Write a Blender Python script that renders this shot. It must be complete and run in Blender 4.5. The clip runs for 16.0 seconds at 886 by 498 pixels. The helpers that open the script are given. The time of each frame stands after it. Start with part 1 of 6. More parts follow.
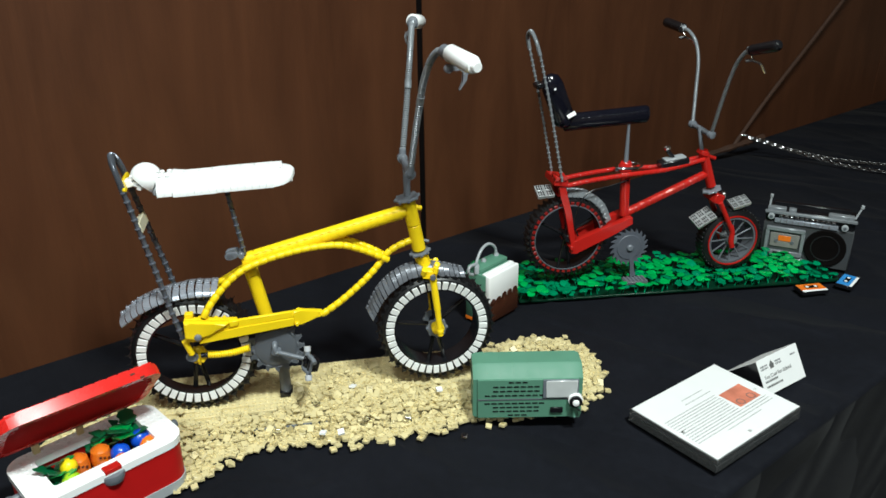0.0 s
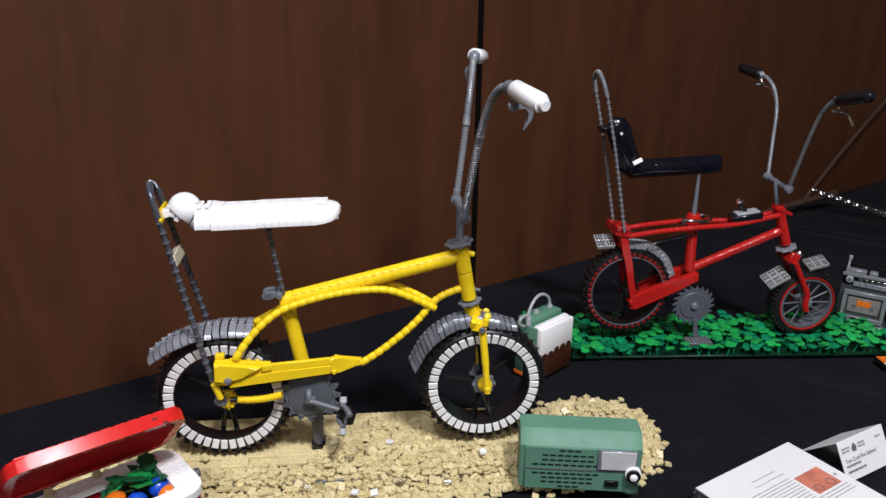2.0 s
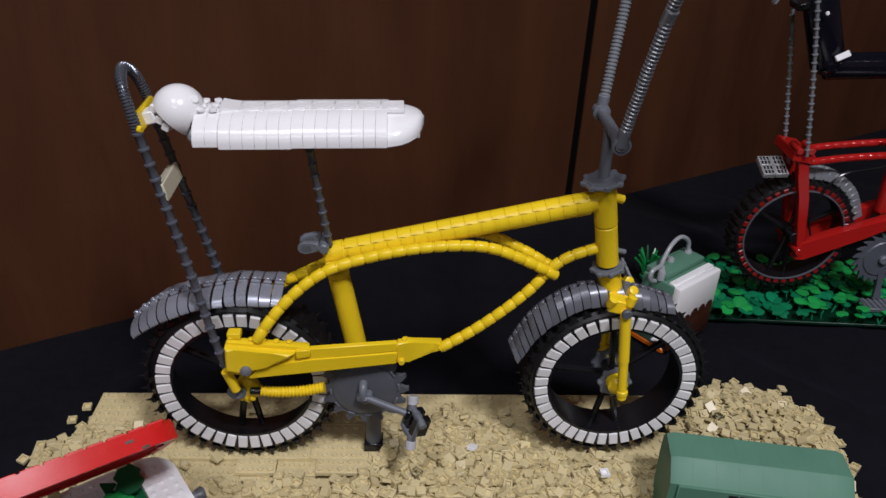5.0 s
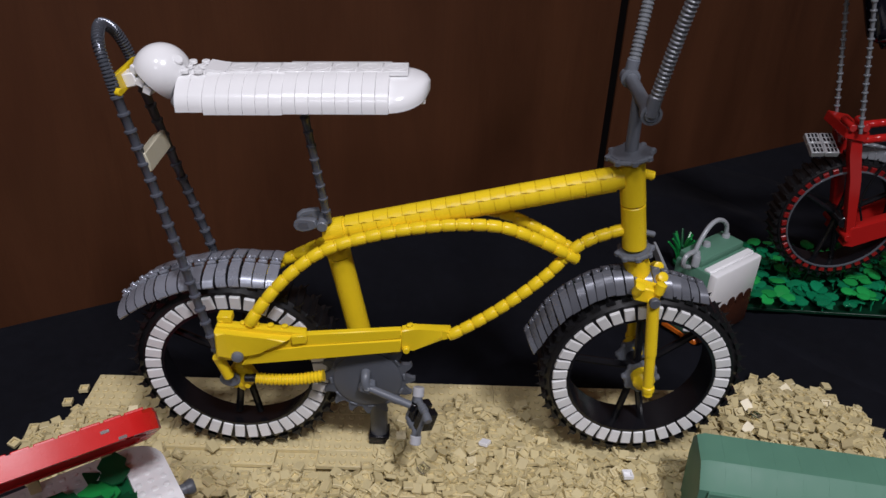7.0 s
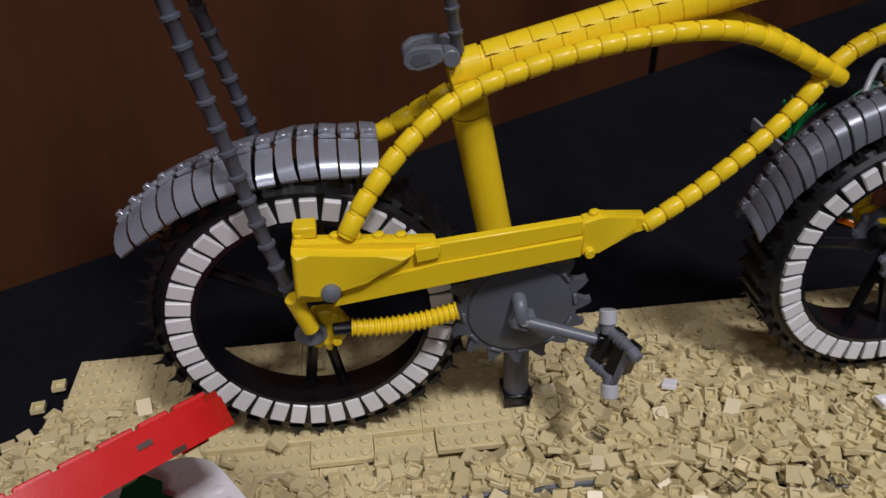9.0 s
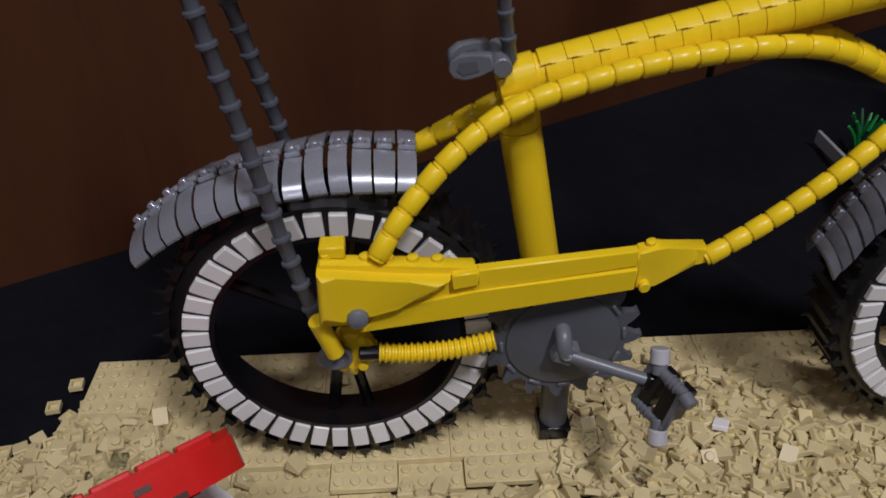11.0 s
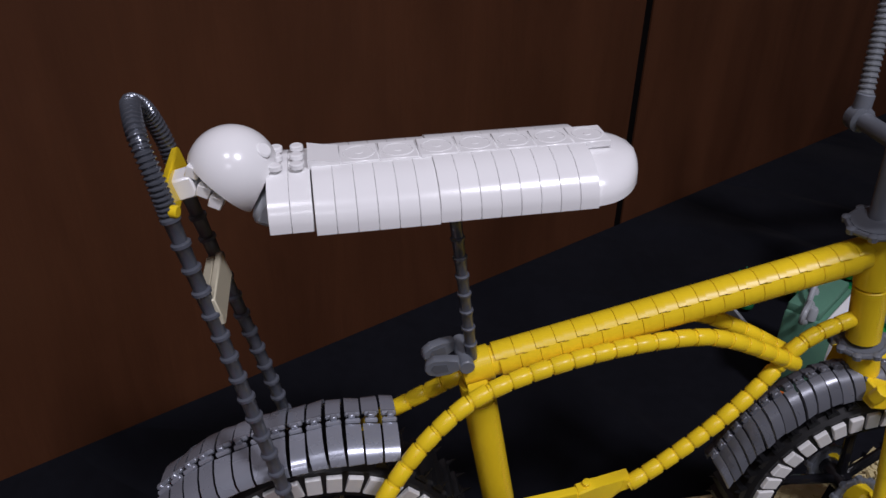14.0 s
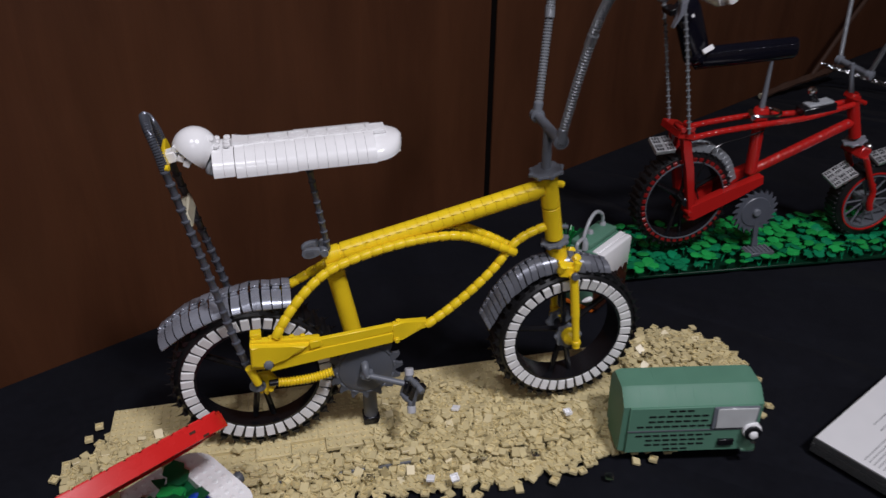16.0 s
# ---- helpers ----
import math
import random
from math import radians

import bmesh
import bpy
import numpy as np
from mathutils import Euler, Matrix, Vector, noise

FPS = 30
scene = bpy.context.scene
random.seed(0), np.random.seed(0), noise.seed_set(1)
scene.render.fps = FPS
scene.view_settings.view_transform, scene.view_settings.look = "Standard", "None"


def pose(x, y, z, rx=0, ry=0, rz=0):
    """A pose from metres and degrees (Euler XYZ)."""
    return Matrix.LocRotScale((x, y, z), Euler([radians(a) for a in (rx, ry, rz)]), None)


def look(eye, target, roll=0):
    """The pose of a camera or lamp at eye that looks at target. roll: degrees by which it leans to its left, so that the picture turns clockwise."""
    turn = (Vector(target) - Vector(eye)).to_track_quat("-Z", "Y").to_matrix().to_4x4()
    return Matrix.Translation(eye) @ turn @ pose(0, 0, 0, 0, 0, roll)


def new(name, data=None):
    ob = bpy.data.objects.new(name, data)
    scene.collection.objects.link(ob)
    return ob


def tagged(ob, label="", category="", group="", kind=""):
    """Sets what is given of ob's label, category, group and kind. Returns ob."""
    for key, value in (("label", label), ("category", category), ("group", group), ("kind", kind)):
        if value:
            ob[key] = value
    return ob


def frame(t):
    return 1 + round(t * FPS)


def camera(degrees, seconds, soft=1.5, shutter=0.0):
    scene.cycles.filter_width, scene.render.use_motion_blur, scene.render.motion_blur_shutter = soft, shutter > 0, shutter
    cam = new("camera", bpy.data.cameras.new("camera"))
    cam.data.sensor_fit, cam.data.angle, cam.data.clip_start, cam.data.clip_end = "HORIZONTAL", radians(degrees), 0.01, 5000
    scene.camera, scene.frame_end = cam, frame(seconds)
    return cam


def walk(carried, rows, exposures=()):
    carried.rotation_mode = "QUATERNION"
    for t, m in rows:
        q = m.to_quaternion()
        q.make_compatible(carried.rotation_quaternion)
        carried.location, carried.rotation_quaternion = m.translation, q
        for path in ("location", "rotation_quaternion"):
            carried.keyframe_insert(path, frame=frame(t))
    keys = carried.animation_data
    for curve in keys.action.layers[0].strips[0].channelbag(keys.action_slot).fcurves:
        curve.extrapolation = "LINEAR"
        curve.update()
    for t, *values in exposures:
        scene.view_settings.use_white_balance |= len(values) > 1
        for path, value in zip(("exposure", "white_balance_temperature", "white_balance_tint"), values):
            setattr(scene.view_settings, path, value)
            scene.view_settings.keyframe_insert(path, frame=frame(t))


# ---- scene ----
cam = camera(59.4, 16.0, shutter=0.3)
PATH = [
    (0, (0.135, -0.842, 1.311), (0.464, 0.963, 0.514), -0.6),
    (0.5, (0.148, -0.841, 1.322), (0.427, 0.997, 0.582), -0.8),
    (1, (0.154, -0.831, 1.312), (0.394, 1.032, 0.626), 0.8),
    (1.5, (0.145, -0.804, 1.307), (0.337, 1.061, 0.611), 0.7),
    (2, (0.138, -0.776, 1.296), (0.357, 1.082, 0.589), 1.0),
    (2.5, (0.116, -0.726, 1.289), (0.35, 1.122, 0.56), 0.9),
    (3, (0.087, -0.639, 1.275), (0.332, 1.186, 0.494), 1.3),
    (3.5, (0.062, -0.576, 1.265), (0.347, 1.213, 0.417), 1.8),
    (4, (0.049, -0.536, 1.253), (0.355, 1.216, 0.337), 2.1),
    (4.5, (0.065, -0.508, 1.241), (0.314, 1.228, 0.28), 2.0),
    (5, (0.108, -0.481, 1.232), (0.217, 1.244, 0.225), 2.7),
    (5.2, (0.127, -0.474, 1.227), (0.18, 1.245, 0.206), 2.5),
    (7.3, (0.128, -0.432, 1.202), (0.146, 1.263, 0.141), 2.0),
    (7.5, (0.102, -0.424, 1.195), (0.153, 1.26, 0.117), 1.2),
    (8, (0.027, -0.391, 1.137), (0.237, 1.27, 0.044), 1.3),
    (8.5, (0.011, -0.333, 1.092), (0.243, 1.298, -0.041), 0.2),
    (8.7, (0.016, -0.315, 1.071), (0.228, 1.325, -0.053), -0.7),
    (10.8, (0.021, -0.261, 1.05), (0.091, 1.361, -0.118), -0.7),
    (11, (0.02, -0.264, 1.059), (0.106, 1.369, -0.093), -0.6),
    (11.5, (0.015, -0.277, 1.079), (0.149, 1.369, -0.049), -0.4),
    (12, (0.007, -0.281, 1.12), (0.219, 1.391, 0.044), -0.2),
    (12.5, (0.0, -0.274, 1.158), (0.262, 1.418, 0.123), -0.1),
    (13, (-0.002, -0.269, 1.176), (0.274, 1.424, 0.147), 0.5),
    (13.5, (-0.002, -0.269, 1.178), (0.289, 1.426, 0.157), 1.2),
    (14, (-0.004, -0.273, 1.174), (0.299, 1.423, 0.158), 1.1),
    (14.5, (-0.005, -0.281, 1.176), (0.306, 1.414, 0.161), 1.2),
    (15, (0.001, -0.34, 1.202), (0.313, 1.346, 0.174), 0.8),
    (15.5, (0.019, -0.444, 1.232), (0.385, 1.225, 0.192), 1.1),
    (16, (0.023, -0.571, 1.278), (0.42, 1.118, 0.283), 0.7),
]
walk(cam, [(t, look(eye, target, roll)) for t, eye, target, roll in PATH], exposures=[(0, 0.59, 5950, -5), (0.5, 0.48, 5950, -1), (1, 0.43, 6000, 6), (2.5, 0.23, 6000, 15), (4, -0.1, 5950, 17), (5.2, -0.38, 5950, 17), (7.5, -0.38, 5950, 17), (8.5, -0.44, 6000, 18), (11, -0.62, 6050, 18), (11.5, -0.62, 6000, 18), (12, -0.46, 5950, 18), (12.5, -0.22, 5850, 19), (13.5, -0.59, 5840, 21), (14.5, -0.62, 5860, 20), (16, -0.48, 5950, 17)])

# ---- world, lights ----
T = 0.74            # table top
U = 0.008           # stud pitch of the toy bricks
BT = 0.758          # top of the sand-coloured base
world = bpy.data.worlds.new("hall")
world.use_nodes = True
world.node_tree.nodes["Background"].inputs[0].default_value = (0.9, 0.95, 1.0, 1)
world.node_tree.nodes["Background"].inputs[1].default_value = 0.02


def ceiling_lamp(x, y, sx, sy, watts, colour=(1.0, 0.965, 0.93)):
    d = bpy.data.lights.new("ceiling_panel_light", "AREA")
    d.shape, d.size, d.size_y, d.energy, d.color = "RECTANGLE", sx, sy, watts, colour
    ob = new("ceiling_panel_light", d)
    ob.matrix_world = pose(x, y, 2.93, 0, 0, 28)
    return ob


ceiling_lamp(0.66, -1.22, 0.30, 0.30, 56)
ceiling_lamp(-0.35, -1.10, 0.30, 0.30, 17)
ceiling_lamp(-0.40, -2.90, 0.60, 0.60, 20)

# ---- materials ----


def nodes_of(m):
    m.use_nodes = True
    return m.node_tree, m.node_tree.nodes, m.node_tree.links


def plastic(name, colour, rough=0.22, vary=0.10, spec=0.5, piece=0.06, metal=0.0, bump=0.05):
    """Moulded plastic: a fine mottle, a slow drift of tone, a slight difference from piece to piece, faint scuffs."""
    m = bpy.data.materials.new(name)
    nt, n, l = nodes_of(m)
    b = n["Principled BSDF"]
    tc = n.new("ShaderNodeTexCoord")
    n1 = n.new("ShaderNodeTexNoise"); n1.inputs["Scale"].default_value = 55; n1.inputs["Detail"].default_value = 4
    n2 = n.new("ShaderNodeTexNoise"); n2.inputs["Scale"].default_value = 900; n2.inputs["Detail"].default_value = 2
    l.new(tc.outputs["Object"], n1.inputs["Vector"]); l.new(tc.outputs["Object"], n2.inputs["Vector"])
    info = n.new("ShaderNodeObjectInfo"); geo = n.new("ShaderNodeNewGeometry")
    add = n.new("ShaderNodeMath"); add.operation = "ADD"
    l.new(info.outputs["Random"], add.inputs[0]); l.new(geo.outputs["Random Per Island"], add.inputs[1])
    mr = n.new("ShaderNodeMapRange"); mr.inputs["From Max"].default_value = 2
    mr.inputs["To Min"].default_value = 1 - piece; mr.inputs["To Max"].default_value = 1 + piece
    l.new(add.outputs[0], mr.inputs["Value"])
    mr2 = n.new("ShaderNodeMapRange"); mr2.inputs["To Min"].default_value = 1 - vary; mr2.inputs["To Max"].default_value = 1 + vary
    l.new(n1.outputs["Fac"], mr2.inputs["Value"])
    mul = n.new("ShaderNodeMath"); mul.operation = "MULTIPLY"
    l.new(mr.outputs[0], mul.inputs[0]); l.new(mr2.outputs[0], mul.inputs[1])
    hsv = n.new("ShaderNodeHueSaturation"); hsv.inputs["Color"].default_value = (*colour, 1)
    l.new(mul.outputs[0], hsv.inputs["Value"])
    l.new(hsv.outputs[0], b.inputs["Base Color"])
    r = n.new("ShaderNodeMapRange"); r.inputs["To Min"].default_value = rough * 0.75; r.inputs["To Max"].default_value = rough * 1.35
    l.new(n1.outputs["Fac"], r.inputs["Value"]); l.new(r.outputs[0], b.inputs["Roughness"])
    bp = n.new("ShaderNodeBump"); bp.inputs["Strength"].default_value = bump; bp.inputs["Distance"].default_value = 0.0004
    l.new(n2.outputs["Fac"], bp.inputs["Height"]); l.new(bp.outputs[0], b.inputs["Normal"])
    b.inputs["Metallic"].default_value = metal
    b.inputs["Specular IOR Level"].default_value = spec
    return m


YELLOW = plastic("yellow_plastic", (0.88, 0.625, 0.008), 0.30, 0.06, spec=0.32, piece=0.05)
WHITE = plastic("white_plastic", (0.89, 0.89, 0.89), 0.19, 0.03, piece=0.03)
WHITE_TILE = plastic("white_tile_plastic", (0.76, 0.76, 0.75), 0.3, 0.05, piece=0.07)
IVORY = plastic("yellowed_white_plastic", (0.62, 0.58, 0.43), 0.3, 0.08)
GREY = plastic("bluish_grey_plastic", (0.145, 0.158, 0.182), 0.34, 0.10, piece=0.1)
WHEELRED = plastic("wheel_red_plastic", (0.22, 0.008, 0.007), 0.30, 0.1)
CAPSILVER = plastic("silver_cap_plastic", (0.56, 0.57, 0.60), 0.16, 0.05, metal=0.2)
DEEPGREEN = plastic("deep_green_plastic", (0.0017, 0.0248, 0.0110), 0.35, 0.15)
BARGREY = plastic("slate_grey_plastic", (0.088, 0.096, 0.118), 0.34, 0.10, piece=0.1)
HOSEGREY = plastic("shiny_grey_hose", (0.125, 0.135, 0.160), 0.20, 0.08, metal=0.5)
BOXGREY = plastic("mid_grey_plastic", (0.050, 0.053, 0.057), 0.35, 0.1)
LIGHTGREY = plastic("light_grey_plastic", (0.36, 0.38, 0.40), 0.3, 0.08)
DARKGREY = plastic("dark_grey_plastic", (0.10, 0.108, 0.125), 0.38, 0.10)
FLATSILVER = plastic("flat_silver_plastic", (0.34, 0.36, 0.415), 0.26, 0.12, metal=0.45, piece=0.15)
DULLSILVER = plastic("dull_silver_plastic", (0.160, 0.168, 0.192), 0.27, 0.12, metal=0.28, piece=0.2)
CHROME = plastic("chrome_plastic", (0.75, 0.75, 0.76), 0.14, 0.04, metal=1.0)
SILVER = plastic("bright_silver_plastic", (0.52, 0.53, 0.54), 0.28, 0.08, metal=0.5, piece=0.15)
PEARL = plastic("pearl_grey_plastic", (0.23, 0.245, 0.265), 0.28, 0.08, metal=0.25)
BLACK = plastic("black_plastic", (0.008, 0.008, 0.010), 0.22, 0.2, piece=0.2)
RUBBER = plastic("black_tread_plastic", (0.0075, 0.0075, 0.0085), 0.36, 0.2, piece=0.3)
NAVY = plastic("blue_black_plastic", (0.0045, 0.0046, 0.009), 0.13, 0.2)
RED = plastic("red_plastic", (0.43, 0.013, 0.010), 0.11, 0.08, piece=0.06)
BRIGHTRED = plastic("bright_red_plastic", (0.60, 0.018, 0.015), 0.26, 0.07, spec=0.3, piece=0.05)
DARKRED = plastic("dark_red_plastic", (0.44, 0.009, 0.010), 0.40, 0.10, spec=0.12)
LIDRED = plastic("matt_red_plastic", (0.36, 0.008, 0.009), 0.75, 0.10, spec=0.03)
TAN = plastic("tan_plastic", (0.66, 0.56, 0.30), 0.34, 0.06, piece=0.13)
SANDGREEN = plastic("sand_green_plastic", (0.105, 0.24, 0.165), 0.48, 0.08, spec=0.3, piece=0.05)
GREEN = plastic("bright_green_plastic", (0.018, 0.33, 0.068), 0.30, 0.15, piece=0.35)
# bluish green, darkened for the shade low among the leaves
SHADEGREEN = plastic("shaded_bluish_green_plastic", (0.007, 0.190, 0.078), 0.26, 0.15, piece=0.4)
DARKGREEN = plastic("dark_green_plastic", (0.008, 0.10, 0.035), 0.32, 0.15, piece=0.2)
LIME = plastic("lime_plastic", (0.35, 0.55, 0.02), 0.28)
ORANGE = plastic("orange_plastic", (0.75, 0.17, 0.012), 0.26)
BLUE = plastic("blue_plastic", (0.012, 0.07, 0.50), 0.24)
SKYBLUE = plastic("sky_blue_plastic", (0.05, 0.25, 0.62), 0.26)
BROWN = plastic("brown_plastic", (0.055, 0.018, 0.009), 0.25, 0.15)
GUMMETAL = plastic("smoky_clear_plastic", (0.20, 0.19, 0.18), 0.14)
DIALGLASS = plastic("pale_dial_plastic", (0.55, 0.57, 0.57), 0.15, 0.15)
INK = plastic("printing_ink", (0.10, 0.10, 0.10), 0.6)
GREYINK = plastic("small_grey_print", (0.20, 0.20, 0.21), 0.6)
PAPER = plastic("white_paper", (0.70, 0.70, 0.70), 0.5, 0.03, spec=0.3)
PHOTO = plastic("red_photo_print", (0.50, 0.17, 0.11), 0.5, 0.5, spec=0.2)


def glassy(name, colour, rough=0.03, clear=1.0):
    m = bpy.data.materials.new(name)
    nt, n, l = nodes_of(m)
    b = n["Principled BSDF"]
    b.inputs["Base Color"].default_value = (*colour, 1)
    b.inputs["Transmission Weight"].default_value = clear
    b.inputs["Roughness"].default_value = rough
    b.inputs["IOR"].default_value = 1.49
    return m


ACRYLIC = glassy("clear_acrylic", (0.93, 0.95, 0.96), 0.04, 0.95)
CLEAR = glassy("clear_brick", (0.90, 0.92, 0.92), 0.06)


def wood_panel():
    """Reddish-brown varnished veneer with upright grain."""
    m = bpy.data.materials.new("brown_wood_veneer")
    nt, n, l = nodes_of(m)
    b = n["Principled BSDF"]
    tc = n.new("ShaderNodeTexCoord"); mp = n.new("ShaderNodeMapping")
    mp.inputs["Scale"].default_value = (2.6, 2.6, 0.5)
    l.new(tc.outputs["Object"], mp.inputs["Vector"])
    g = n.new("ShaderNodeTexNoise"); g.inputs["Scale"].default_value = 5; g.inputs["Detail"].default_value = 9; g.inputs["Roughness"].default_value = 0.62
    g.inputs["Distortion"].default_value = 0.6
    l.new(mp.outputs[0], g.inputs["Vector"])
    mp2 = n.new("ShaderNodeMapping"); mp2.inputs["Scale"].default_value = (160, 160, 4)
    l.new(tc.outputs["Object"], mp2.inputs["Vector"])
    f = n.new("ShaderNodeTexNoise"); f.inputs["Scale"].default_value = 3; f.inputs["Detail"].default_value = 3
    l.new(mp2.outputs[0], f.inputs["Vector"])
    big = n.new("ShaderNodeTexNoise"); big.inputs["Scale"].default_value = 2.2
    l.new(tc.outputs["Object"], big.inputs["Vector"])
    mix = n.new("ShaderNodeMath"); mix.operation = "MULTIPLY_ADD"; mix.inputs[1].default_value = 0.16
    l.new(f.outputs["Fac"], mix.inputs[0]); l.new(g.outputs["Fac"], mix.inputs[2])
    mix2 = n.new("ShaderNodeMath"); mix2.operation = "MULTIPLY_ADD"; mix2.inputs[1].default_value = 0.45
    l.new(big.outputs["Fac"], mix2.inputs[0]); l.new(mix.outputs[0], mix2.inputs[2])
    cr = n.new("ShaderNodeValToRGB")
    cr.color_ramp.elements[0].position, cr.color_ramp.elements[0].color = 0.45, (0.044, 0.0153, 0.0066, 1)
    cr.color_ramp.elements[1].position, cr.color_ramp.elements[1].color = 1.0, (0.088, 0.0325, 0.0139, 1)
    l.new(mix2.outputs[0], cr.inputs[0]); l.new(cr.outputs[0], b.inputs["Base Color"])
    b.inputs["Roughness"].default_value = 0.42
    b.inputs["Specular IOR Level"].default_value = 0.35
    bp = n.new("ShaderNodeBump"); bp.inputs["Strength"].default_value = 0.12; bp.inputs["Distance"].default_value = 0.0008
    l.new(f.outputs["Fac"], bp.inputs["Height"]); l.new(bp.outputs[0], b.inputs["Normal"])
    return m


def cloth():
    m = bpy.data.materials.new("black_table_cloth")
    nt, n, l = nodes_of(m)
    b = n["Principled BSDF"]
    tc = n.new("ShaderNodeTexCoord")
    w = n.new("ShaderNodeTexNoise"); w.inputs["Scale"].default_value = 1400; w.inputs["Detail"].default_value = 2
    s = n.new("ShaderNodeTexNoise"); s.inputs["Scale"].default_value = 7; s.inputs["Detail"].default_value = 5
    dust = n.new("ShaderNodeTexNoise"); dust.inputs["Scale"].default_value = 120; dust.inputs["Detail"].default_value = 6
    for k in (w, s, dust):
        l.new(tc.outputs["Object"], k.inputs["Vector"])
    cr = n.new("ShaderNodeValToRGB")
    cr.color_ramp.elements[0].position, cr.color_ramp.elements[0].color = 0.3, (0.0029, 0.0033, 0.0055, 1)
    cr.color_ramp.elements[1].position, cr.color_ramp.elements[1].color = 0.8, (0.0080, 0.0087, 0.0132, 1)
    ad = n.new("ShaderNodeMath"); ad.operation = "MULTIPLY_ADD"; ad.inputs[1].default_value = 0.4
    l.new(dust.outputs["Fac"], ad.inputs[0])
    sc = n.new("ShaderNodeMath"); sc.operation = "MULTIPLY"; sc.inputs[1].default_value = 0.6
    l.new(s.outputs["Fac"], sc.inputs[0]); l.new(sc.outputs[0], ad.inputs[2])
    l.new(ad.outputs[0], cr.inputs[0]); l.new(cr.outputs[0], b.inputs["Base Color"])
    b.inputs["Roughness"].default_value = 0.75
    b.inputs["Specular IOR Level"].default_value = 0.11
    b.inputs["Sheen Weight"].default_value = 0.02
    bp = n.new("ShaderNodeBump"); bp.inputs["Strength"].default_value = 0.3; bp.inputs["Distance"].default_value = 0.0006
    l.new(w.outputs["Fac"], bp.inputs["Height"]); l.new(bp.outputs[0], b.inputs["Normal"])
    # soft diagonal folds left from packing
    mp = n.new("ShaderNodeMapping"); mp.vector_type = "TEXTURE"
    mp.inputs["Rotation"].default_value = (0, 0, math.radians(-34)); mp.inputs["Scale"].default_value = (1.3, 0.27, 0.6)
    fo = n.new("ShaderNodeTexNoise"); fo.inputs["Scale"].default_value = 1.6; fo.inputs["Detail"].default_value = 0.6
    fo.inputs["Distortion"].default_value = 0.3
    pp = n.new("ShaderNodeMath"); pp.operation = "PINGPONG"; pp.inputs[1].default_value = 0.22
    l.new(tc.outputs["Object"], mp.inputs["Vector"]); l.new(mp.outputs[0], fo.inputs["Vector"]); l.new(fo.outputs["Fac"], pp.inputs[0])
    b2 = n.new("ShaderNodeBump"); b2.inputs["Strength"].default_value = 0.5; b2.inputs["Distance"].default_value = 0.11
    l.new(pp.outputs[0], b2.inputs["Height"]); l.new(b2.outputs[0], bp.inputs["Normal"])
    return m


def plain(name, colour, rough, scale=40, vary=0.25):
    m = bpy.data.materials.new(name)
    nt, n, l = nodes_of(m)
    b = n["Principled BSDF"]
    tc = n.new("ShaderNodeTexCoord")
    s = n.new("ShaderNodeTexNoise"); s.inputs["Scale"].default_value = scale; s.inputs["Detail"].default_value = 6
    l.new(tc.outputs["Object"], s.inputs["Vector"])
    mr = n.new("ShaderNodeMapRange"); mr.inputs["To Min"].default_value = 1 - vary; mr.inputs["To Max"].default_value = 1 + vary
    l.new(s.outputs["Fac"], mr.inputs["Value"])
    h = n.new("ShaderNodeHueSaturation"); h.inputs["Color"].default_value = (*colour, 1)
    l.new(mr.outputs[0], h.inputs["Value"]); l.new(h.outputs[0], b.inputs["Base Color"])
    b.inputs["Roughness"].default_value = rough
    bp = n.new("ShaderNodeBump"); bp.inputs["Strength"].default_value = 0.2; bp.inputs["Distance"].default_value = 0.002
    l.new(s.outputs["Fac"], bp.inputs["Height"]); l.new(bp.outputs[0], b.inputs["Normal"])
    return m


VENEER = wood_panel()
CLOTH = cloth()
CARPET = plain("dark_carpet", (0.024, 0.019, 0.020), 0.95, 90)
PLASTER = plain("white_plaster", (0.72, 0.70, 0.66), 0.8, 30, 0.05)
HALLWALL = plain("beige_wall_paint", (0.40, 0.33, 0.26), 0.7, 20, 0.08)
GAP = plain("black_joint", (0.004, 0.003, 0.003), 0.8)
GAP.node_tree.nodes["Principled BSDF"].inputs["Specular IOR Level"].default_value = 0.05
BARK = plain("brown_branch_bark", (0.042, 0.017, 0.008), 0.7, 60, 0.4)
STEEL = plastic("silver_chain_steel", (0.55, 0.55, 0.55), 0.25, 0.05, metal=1.0)

# ---- building helpers ----
ROOT = {}


def thing(name, loc, label, category, group="", kind=""):
    ob = new(name)
    ob.location = loc
    ob.empty_display_size = 0.01
    ROOT[ob] = Vector(loc)
    return tagged(ob, label, category, group, kind)


def smooth(me, angle=40):
    """Smooth faces, with the edges that are sharper than the angle kept sharp."""
    bm = bmesh.new(); bm.from_mesh(me)
    for f in bm.faces:
        f.smooth = True
    for e in bm.edges:
        if len(e.link_faces) == 2 and e.calc_face_angle(0) > radians(angle):
            e.smooth = False
    bm.to_mesh(me); bm.free()
    return me


def part(name, bm, material, parent, label="", round_angle=40):
    """Links a bmesh, given in world places, as one mesh under a thing or a part."""
    root = ROOT[parent]
    bm.transform(Matrix.Translation(-root))
    me = bpy.data.meshes.new(name)
    bmesh.ops.recalc_face_normals(bm, faces=bm.faces)
    bm.to_mesh(me); bm.free()
    smooth(me, round_angle)
    me.materials.append(material)
    ob = new(name, me)
    ob.parent = parent
    ROOT[ob] = root
    if label:
        ob["label"] = label
    return ob


